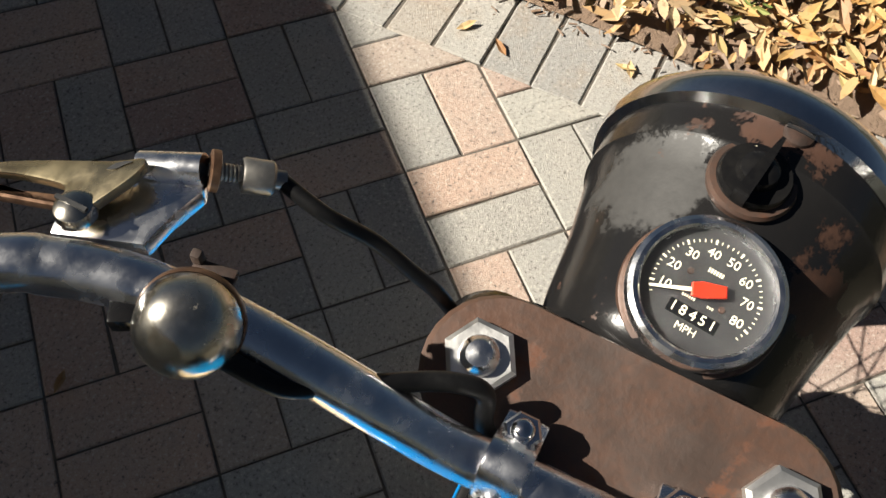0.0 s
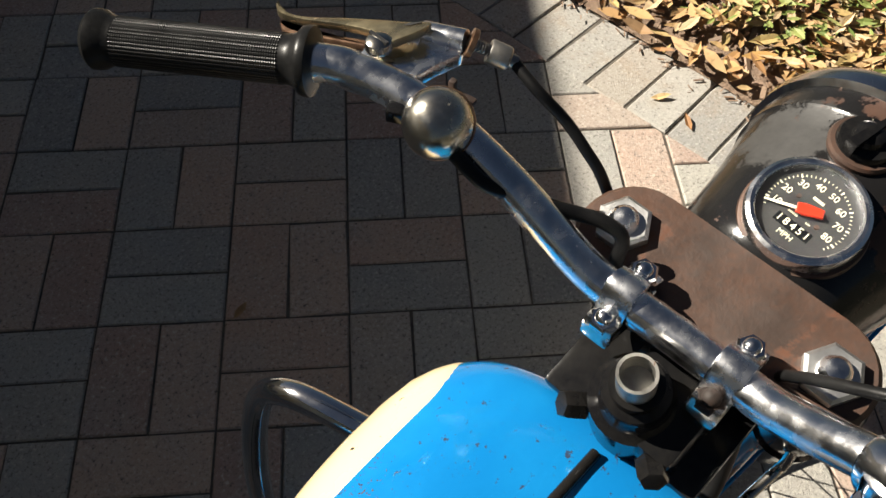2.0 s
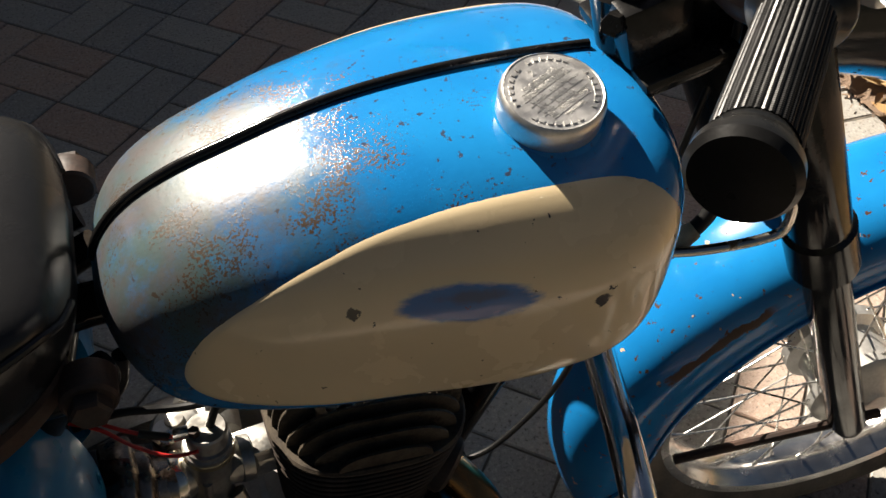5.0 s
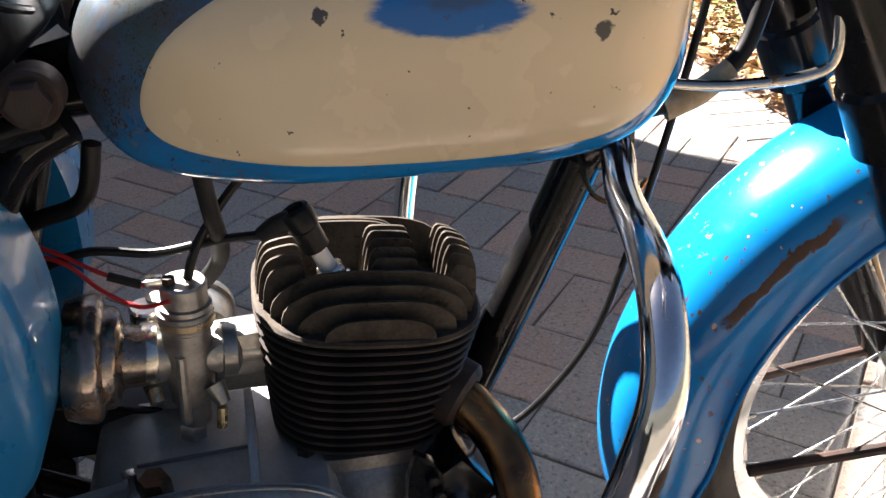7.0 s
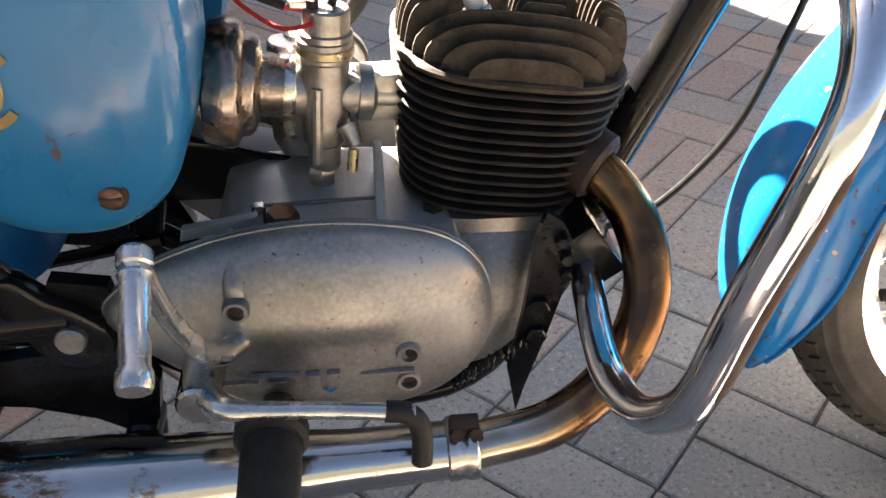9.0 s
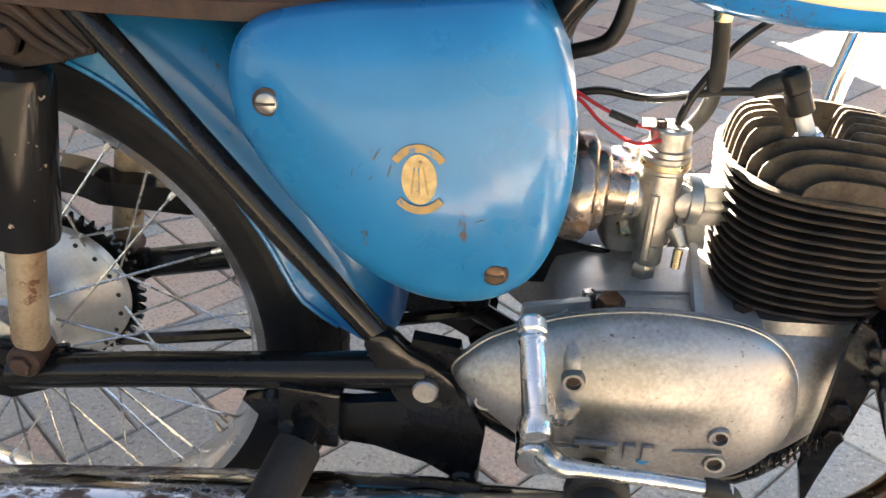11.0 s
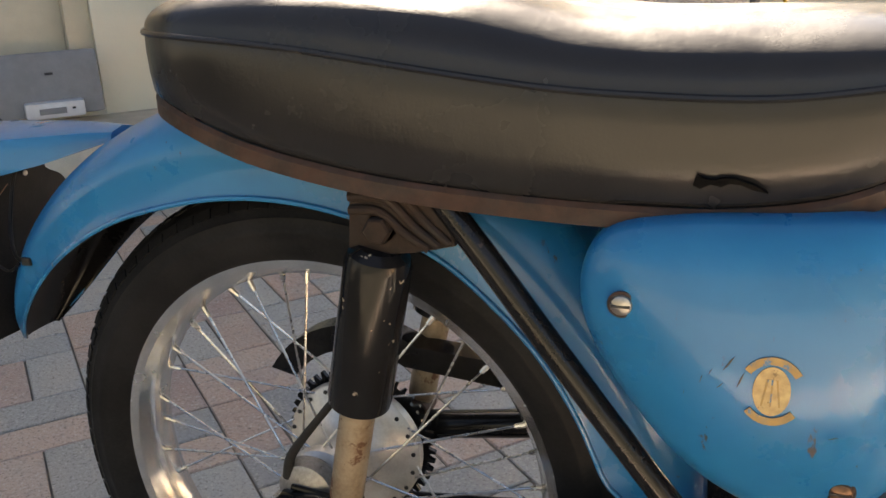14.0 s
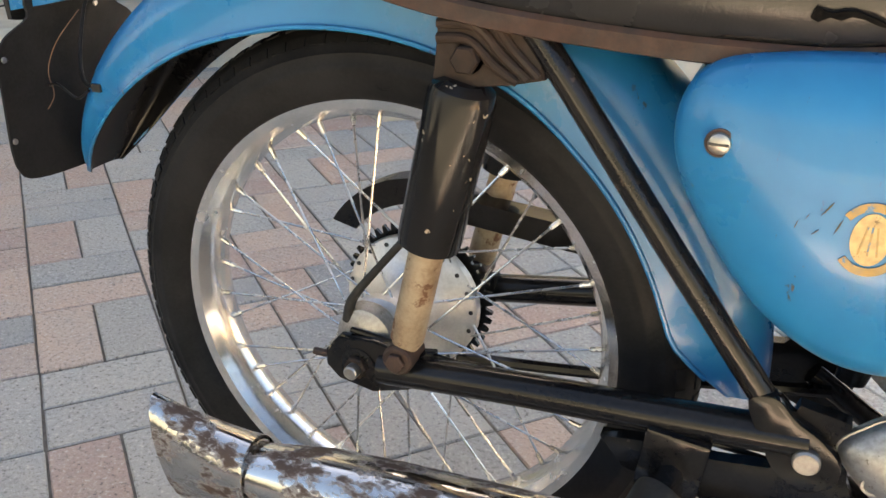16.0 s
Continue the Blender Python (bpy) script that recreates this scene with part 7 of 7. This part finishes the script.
part("tank_bolt", lathe([(0.0100, -0.006), (0.0110, 0.0), (0.0105, 0.006), (0.0070, 0.011), (0.0, 0.0125)], (0.9480, 0.0006, 0.8170), (-0.5, 0.1, 0.85), 24), M["chrome_worn"], bike, "domed tank fixing bolt")
part("tank_bracket", box((0.05, 0.034, 0.020), (0.965, 0.0, 0.812), Matrix.Rotation(0.2, 3, "Y"), 0.005), M["black"], bike)

# wiring by the steering head
part("brake_rod", tube([(0.945, -0.06, 0.685), (1.00, -0.075, 0.682), (1.06, -0.085, 0.688), (1.075, -0.088, 0.705), (1.068, -0.082, 0.755), (1.055, -0.07, 0.81)], 0.0042, 12), M["chrome_worn"], bike, "bent metal cable conduit")
part("cable_stop", lathe([(0.005, 0), (0.0065, 0.002), (0.0065, 0.012), (0.0045, 0.014), (0.0045, 0.020), (0.007, 0.022), (0.007, 0.045), (0.005, 0.048)], (1.068, -0.083, 0.745), (-0.15, 0.1, 1), 16), M["zinc"], bike)
part("taped_wire", tube([(0.905, -0.045, 0.658), (0.95, -0.055, 0.662), (0.985, -0.06, 0.672), (1.02, -0.06, 0.70), (1.04, -0.05, 0.75)], 0.0065, 12), M["cable"], bike)
part("wire_tape", tube([(0.965, -0.058, 0.664), (0.99, -0.061, 0.674), (1.012, -0.061, 0.690)], [0.011, 0.0095, 0.0075], 12), M["tape"], bike, "frayed masking tape on the wiring")
part("chain_guard", slab([(p[0] + 0.004, p[1] + 0.323) for p in arc(0, 0, 0.135, 150, 60, 16)] + [(0.30, 0.425), (0.42, 0.415), (0.42, 0.385), (0.28, 0.395)] + [(p[0] + 0.004, p[1] + 0.323) for p in arc(0, 0, 0.105, 60, 145, 16)], xz(0.062), 0.03), M["black"], bike, "black steel chain guard")
part("chain_run", tube([(0.0, 0.062, 0.238), (0.20, 0.062, 0.262), (0.45, 0.062, 0.305)], 0.007, 8), M["black"], bike)
part("brake_cable_rear", tube([(0.06, -0.085, 0.47), (0.02, -0.083, 0.42), (-0.012, -0.080, 0.376), (-0.018, -0.078, 0.350)], [0.004, 0.004, 0.005, 0.007], 12), M["rubber"], bike)
part("brake_drum_arm", lathe([(0.030, 0), (0.034, 0.006), (0.030, 0.02), (0.018, 0.026)], (0.0, -0.060, 0.335), (0, -1, 0), 30), M["alloy"], bike)
part("brake_rod_rear", tube([(0.40, -0.092, 0.315), (0.20, -0.092, 0.330), (-0.01, -0.088, 0.345)], 0.003, 8, smooth=False), M["black"], bike)


# ---- things on the patio ----
def put_on_wall(s, off, z, turn=0.0):
    """A pose on the ground beside the wall; turn: degrees from facing straight out."""
    a = math.degrees(math.atan2(NV.y, NV.x)) + 90 + turn
    p = house(s, off, z)
    return pose(p.x, p.y, p.z, 0, 0, a)


def patio_chair():
    """A padded metal armchair, facing -y, standing at the origin."""
    c = thing("patio_chair", "grey metal patio armchair with paisley cushions", "chair", "patio chairs")
    for sx in (-1, 1):
        part("front_leg", tube([(sx * 0.31, -0.30, 0), (sx * 0.31, -0.30, 0.62)], 0.02, 12, smooth=False), M["chair"], c)
        part("rear_leg", tube([(sx * 0.31, 0.30, 0), (sx * 0.30, 0.26, 0.60), (sx * 0.28, 0.40, 1.0)], 0.02, 12, 3), M["chair"], c)
        part("armrest", box((0.055, 0.62, 0.03), (sx * 0.315, -0.02, 0.63), None, 0.012), M["chair"], c)
    part("front_rail", box((0.70, 0.045, 0.03), (0, -0.30, 0.375), None, 0.006), M["chair"], c)
    part("rear_rail", box((0.62, 0.04, 0.03), (0, 0.26, 0.36), None, 0.006), M["chair"], c)
    part("seat_cushion", box((0.58, 0.58, 0.11), (0, -0.02, 0.445), None, 0.045), M["paisley"], c, "paisley seat cushion")
    part("back_cushion", box((0.58, 0.11, 0.56), (0, 0.27, 0.76), Matrix.Rotation(-0.24, 3, "X"), 0.045), M["paisley"], c, "paisley back cushion")
    return c


chair = patio_chair()
chair.matrix_basis = put_on_wall(2.24, 0.95, 0.16, -38)
chair2 = copy_thing(chair, put_on_wall(0.70, 0.80, 0.16, -22))
cloth = thing("yellow_cloth", "crumpled yellow cloth lying on the chair seat", "cloth")
bm = bmesh.new()
gridv = [[bm.verts.new((-0.24 + 0.024 * i, -0.335 + 0.03 * j, (0.53 if j > 2 else 0.53 - 0.035 * (3 - j) * (0.6 + 0.5 * noise.noise(Vector((i * 0.35, 0, 1))))) + 0.055 * abs(noise.noise(Vector((i * 0.33, j * 0.4, 2.0)))) + 0.02 * noise.noise(Vector((i * 0.9, j * 0.9, 5.0))))) for j in range(16)] for i in range(20)]
for i in range(19):
    for j in range(15):
        bm.faces.new((gridv[i][j], gridv[i + 1][j], gridv[i + 1][j + 1], gridv[i][j + 1]))
bmesh.ops.solidify(bm, geom=bm.faces[:], thickness=0.006)
part("sheet", bm, M["cloth"], cloth)
cloth.matrix_basis = put_on_wall(2.24, 0.95, 0.16, -38)

table = thing("side_table", "round patio side table with a glass top", "table")
part("tabletop", lathe([(0.27, 0.0), (0.285, 0.004), (0.285, 0.026), (0.272, 0.030), (0.262, 0.022), (0.0, 0.022)], (0, 0, 0.505), (0, 0, 1), 48), M["table_glass"], table, "round frosted glass top")
part("rim_band", lathe([(0.284, 0.0), (0.290, 0.003), (0.290, 0.026), (0.284, 0.030)], (0, 0, 0.504), (0, 0, 1), 48, closed=True), M["chair"], table)
for k in range(4):
    a = math.pi / 2 * k + 0.5
    part("table_leg", tube([(0.20 * math.cos(a), 0.20 * math.sin(a), 0.505), (0.25 * math.cos(a), 0.25 * math.sin(a), 0)], 0.012, 10, smooth=False), M["chair"], table)
table.matrix_basis = put_on_wall(1.45, 0.80, 0.16)

tap = thing("garden_tap", "brass garden tap on the house wall", "tap", at=house(3.87, 0.0, 0.58))
part("spout", tube([(0, 0, 0), (0.045, -0.041, 0), (0.065, -0.06, -0.035)], 0.012, 12), M["brass"], tap)
part("handle", lathe([(0.03, 0), (0.032, 0.006), (0.028, 0.012)], (0.045, -0.041, 0.03), (0, 0, 1), 10), M["black"], tap)
hose = thing("garden_hose", "yellow garden hose running down to a loose coil on the mulch", "hose")
h0 = house(3.87, 0.09, 0.54)
path = [h0, h0 + UV * 0.06 + Vector((0, 0, -0.12)), h0 + UV * 0.14 + NV * 0.06 + Vector((0, 0, -0.32)), house(4.15, 0.30, mound(4.15, 0.30) + 0.02)]
part("drop", tube(path, 0.011, 10), M["yellow"], hose)
coil = []
for k in range(64):
    a = 2 * math.pi * k / 16
    r = 0.24 + 0.05 * noise.noise(Vector((k * 0.3, 0, 0)))
    s_, o_ = 4.6 + r * 1.3 * math.cos(a), 0.62 + r * math.sin(a) * 0.8
    coil.append(house(s_, o_, mound(s_, o_) + 0.015 + 0.012 * (k // 16)))
part("coil", tube([path[-1], *coil], 0.011, 8, 3), M["yellow"], hose)

radio = thing("speaker_dock", "grey speaker dock standing on the door step", "radio", at=house(-0.22, 0.10, 0.225))
radio.rotation_euler = (0, 0, math.atan2(NV.y, NV.x) + math.pi / 2)
lean = Matrix.Rotation(-0.16, 3, "X")
part("body", box((0.40, 0.06, 0.25), (0, 0.0, 0.124), lean, 0.008), M["radio"], radio)
part("cradle", box((0.22, 0.07, 0.062), (0.01, -0.055, 0.033), None, 0.008), M["silver"], radio)
part("display", box((0.10, 0.004, 0.024), (0.0, -0.091, 0.030), None, 0.001), M["radio"], radio, "grey display")
part("display_button", box((0.012, 0.004, 0.008), (0.078, -0.091, 0.036), None, 0.001), M["dial"], radio)
part("motif", box((0.03, 0.002, 0.010), (0.01, -0.043, 0.17), lean, 0.0008), M["dial"], radio)
lead = thing("power_lead", "thin black lead lying on the step", "cable")
part("wire", tube([house(-0.42, 0.10, 0.234), house(-0.55, 0.18, 0.196), house(-0.75, 0.22, 0.196), house(-0.90, 0.12, 0.196)], 0.003, 8), M["cable"], lead)

# fallen leaves, plants and mulch
rng = random.Random(5)


def leaf(bm, at, size, turn, tilt, curl):
    m = Matrix.Translation(at) @ Euler((tilt, curl * 0.6, turn)).to_matrix().to_4x4()
    w = size * rng.uniform(0.26, 0.40)
    pts = [(-size, 0, 0), (-size * 0.4, w * 0.85, curl * size * 0.2), (size * 0.3, w, curl * size * 0.15), (size, 0, curl * size * 0.45), (size * 0.3, -w, curl * size * 0.15), (-size * 0.4, -w * 0.85, curl * size * 0.2)]
    v = [bm.verts.new(m @ Vector(p)) for p in pts]
    a, b = bm.verts.new(m @ Vector((-size * 0.4, 0, -size * 0.05))), bm.verts.new(m @ Vector((size * 0.3, 0, -size * 0.06)))
    for f in ((v[0], a, v[1]), (v[1], a, b, v[2]), (v[2], b, v[3]), (v[0], v[5], a), (v[5], v[4], b, a), (v[4], v[3], b)):
        bm.faces.new(f)


bm = bmesh.new()
for k in range(12000):
    x, y = 2.10 + abs(rng.gauss(0, 0.52)), rng.uniform(-1.2, 3.4)
    if rng.random() > 0.08 + 0.92 * min(1.0, (x - 2.08) / 0.30) or x > 5:
        continue
    leaf(bm, (x, y, bed_height(x, y) + rng.uniform(0.004, 0.05)), rng.uniform(0.014, 0.042), rng.uniform(0, 6.28), rng.gauss(0, 0.38), rng.uniform(-0.3, 0.9))
for k in range(5):
    leaf(bm, (rng.uniform(1.98, 2.10), rng.uniform(-0.6, 1.6), 0.008), rng.uniform(0.018, 0.03), rng.uniform(0, 6.28), rng.gauss(0, 0.15), 0.4)
tagged(part("fallen_leaves", bm, M["leaf"], crease=0), "litter of dry tan and brown leaves on the bed", "leaves", kind="stuff")
bm = bmesh.new()
for k in range(120):
    x, y = 2.20 + abs(rng.gauss(0, 0.45)), rng.uniform(-0.8, 3.0)
    if k < 34:
        x, y = rng.gauss(2.42, 0.10), rng.gauss(0.26, 0.16)
    elif k < 100:
        x, y = rng.gauss(2.60, 0.16), rng.gauss(2.2, 0.25)
    for j in range(16):
        at = Vector((x + rng.gauss(0, 0.04), y + rng.gauss(0, 0.04), bed_height(x, y) + rng.uniform(0.02, 0.13)))
        leaf(bm, at, rng.uniform(0.010, 0.022), rng.uniform(0, 6.28), rng.gauss(0, 0.6), 0.3)
tagged(part("ground_plants", bm, M["green"], crease=0), "small green weeds growing among the leaves", "plants", kind="stuff")
bm = bmesh.new()
for k in range(5200):
    if k < 2600:
        x, y = rng.uniform(2.14, 3.1), rng.uniform(-0.9, 2.6)
        z = bed_height(x, y)
    else:
        s_, o_ = rng.uniform(3.2, 6.6), rng.uniform(0.05, 1.08)
        p = house(s_, o_)
        x, y, z = p.x, p.y, mound(s_, o_)
    ln = rng.uniform(0.012, 0.04)
    box((ln, ln * rng.uniform(0.18, 0.4), 0.006), (x, y, z + 0.006), Euler((rng.gauss(0, 0.3), rng.gauss(0, 0.3), rng.uniform(0, 6.28))).to_matrix(), 0, bm)
for k in range(520):
    x, y = 2.15 - abs(rng.gauss(0, 0.030)), rng.uniform(-0.9, 2.2)
    ln = rng.uniform(0.006, 0.022)
    box((ln, ln * rng.uniform(0.08, 0.3), 0.002), (x, y, 0.004 + rng.uniform(0, 0.006)), Euler((rng.gauss(0, 0.2), rng.gauss(0, 0.2), rng.uniform(0, 6.28))).to_matrix(), 0, bm)
tagged(part("bark_chips", bm, M["chips"], crease=0), "loose brown bark chips", "mulch", kind="stuff")
single = thing("paver_leaf", "single dry curled leaf lying on the pavers", "leaf", at=(1.07, 0.71, 0.004))
bm = bmesh.new()
leaf(bm, (0, 0, 0.004), 0.022, 0.4, 0.1, 0.5)
bmesh.ops.solidify(bm, geom=bm.faces[:], thickness=0.001)
part("blade", bm, M["leaf"], single, crease=0)
yel = thing("fallen_leaf", "yellow dry leaf lying on the pavers beside the front wheel", "leaf", at=(1.04, -0.10, 0.004))
bm = bmesh.new()
leaf(bm, (0, 0, 0.004), 0.026, 1.2, 0.05, 0.35)
bmesh.ops.solidify(bm, geom=bm.faces[:], thickness=0.001)
part("blade", bm, M["leaf"], yel, crease=0)


# pavers
def paver_data(lx, ly, name, mat="paver", chamfer=0.004, h=0.03):
    def loop(k, z):
        return [(-lx / 2 + k, -ly / 2 + k, z), (lx / 2 - k, -ly / 2 + k, z), (lx / 2 - k, ly / 2 - k, z), (-lx / 2 + k, ly / 2 - k, z)]

    verts = loop(0, -h) + loop(0, -chamfer) + loop(chamfer, 0)
    faces = [(0, 1, 5, 4), (1, 2, 6, 5), (2, 3, 7, 6), (3, 0, 4, 7), (4, 5, 9, 8), (5, 6, 10, 9), (6, 7, 11, 10), (7, 4, 8, 11), (8, 9, 10, 11)]
    me = bpy.data.meshes.new(name)
    me.from_pydata(verts, [], faces)
    me.materials.append(M[mat])
    return me


along = paver_data(2 * PITCH_A - 0.004, PITCH - 0.004, "paver", "paver", 0.0025)
across = paver_data(2 * PITCH - 0.004, PITCH_A - 0.004, "paver", "paver", 0.0025)
edge_one = paver_data(0.196, PITCH - 0.005, "border_paver", "border", 0.003)
base_turn = math.atan2(EA.y, EA.x)
near_list, far_list, cut_list = [], [], []
for bi in range(-32, 24):
    for bj in range(-22, 46):
        for k in range(2):
            if (bi + bj) % 2 == 0:
                a, b, t, stone = 2 * bi + 1, 2 * bj + 0.5 + k, base_turn, along
            else:
                a, b, t, stone = 2 * bi + 0.5 + k, 2 * bj + 1, base_turn + math.pi / 2, across
            p = ORG + EA * (a * PITCH_A) + EB * (b * PITCH)
            if p.x > 2.1 or p.x < -5.5 or p.y < -1.24 or p.y > 7 or (p - WALL_AT).dot(NV) < 0.05:
                continue
            row = (p.x, p.y, rng.gauss(0, 0.0009), t + rng.gauss(0, 0.006), rng.gauss(0, 0.005), rng.gauss(0, 0.005), stone)
            if p.x > 1.835:
                if p.x < 2.04 and -2.0 < p.y < 5.0:
                    cut_list.append(row)
                continue
            (near_list if 0.2 < p.x < 1.9 and -0.9 < p.y < 1.75 and (p.x - 1.0) ** 2 / 0.9 + (p.y - 0.42) ** 2 / 1.9 < 1.0 else far_list).append(row)
near_list.sort(key=lambda r: (r[0] - 1.1) ** 2 + (r[1] - 0.5) ** 2)
far_list += near_list[292:]
for x, y, z, t, ta, tb, stone in near_list[:292]:
    ob = new("paver", stone)
    ob.parent = pavement
    ob.location, ob.rotation_euler = (x, y, z), (ta, tb, t)
border, border_far = [], []
for k in range(-12, 60):
    (border if -9 < k < 20 else border_far).append((2.035 + rng.gauss(0, 0.002), k * PITCH + 0.0708, rng.gauss(0, 0.001), rng.gauss(0, 0.02), rng.gauss(0, 0.006), rng.gauss(0, 0.006), edge_one))
for x, y, z, t, ta, tb, stone in border:
    ob = new("border_paver", stone)
    ob.parent = pavement
    ob.location, ob.rotation_euler = (x, y, z), (ta, tb, t)


def joined(name, rows, label):
    verts, faces = [], []
    for x, y, z, t, ta, tb, stone in rows:
        m = Matrix.Translation((x, y, z)) @ Euler((ta, tb, t)).to_matrix().to_4x4()
        n0 = len(verts)
        verts += [m @ v.co for v in stone.vertices]
        faces += [tuple(i + n0 for i in f.vertices) for f in stone.polygons]
    me = bpy.data.meshes.new(name)
    me.from_pydata(verts, [], faces)
    me.materials.append(rows[0][6].materials[0])
    ob = new(name, me)
    ob.parent = pavement
    return tagged(ob, label, kind="stuff")


joined("outer_pavers", far_list, "further pavers of the same patio")
joined("outer_border_pavers", border_far, "further border pavers")
for x, y, z, t, ta, tb, stone in cut_list:
    bm = bmesh.new()
    bm.from_mesh(stone)
    bm.transform(Matrix.Translation((x, y, z)) @ Euler((ta, tb, t)).to_matrix().to_4x4())
    bmesh.ops.bisect_plane(bm, geom=bm.verts[:] + bm.edges[:] + bm.faces[:], plane_co=(1.934, 0, 0), plane_no=(1, 0, 0), clear_outer=True)
    if len(bm.faces) < 3:
        bm.free()
        continue
    open_edges = [e for e in bm.edges if e.is_boundary and all(v.co.x > 1.933 for v in e.verts)]
    if len(open_edges) > 2:
        bmesh.ops.contextual_create(bm, geom=open_edges)
    part("cut_paver", bm, M["paver"], pavement, crease=0)
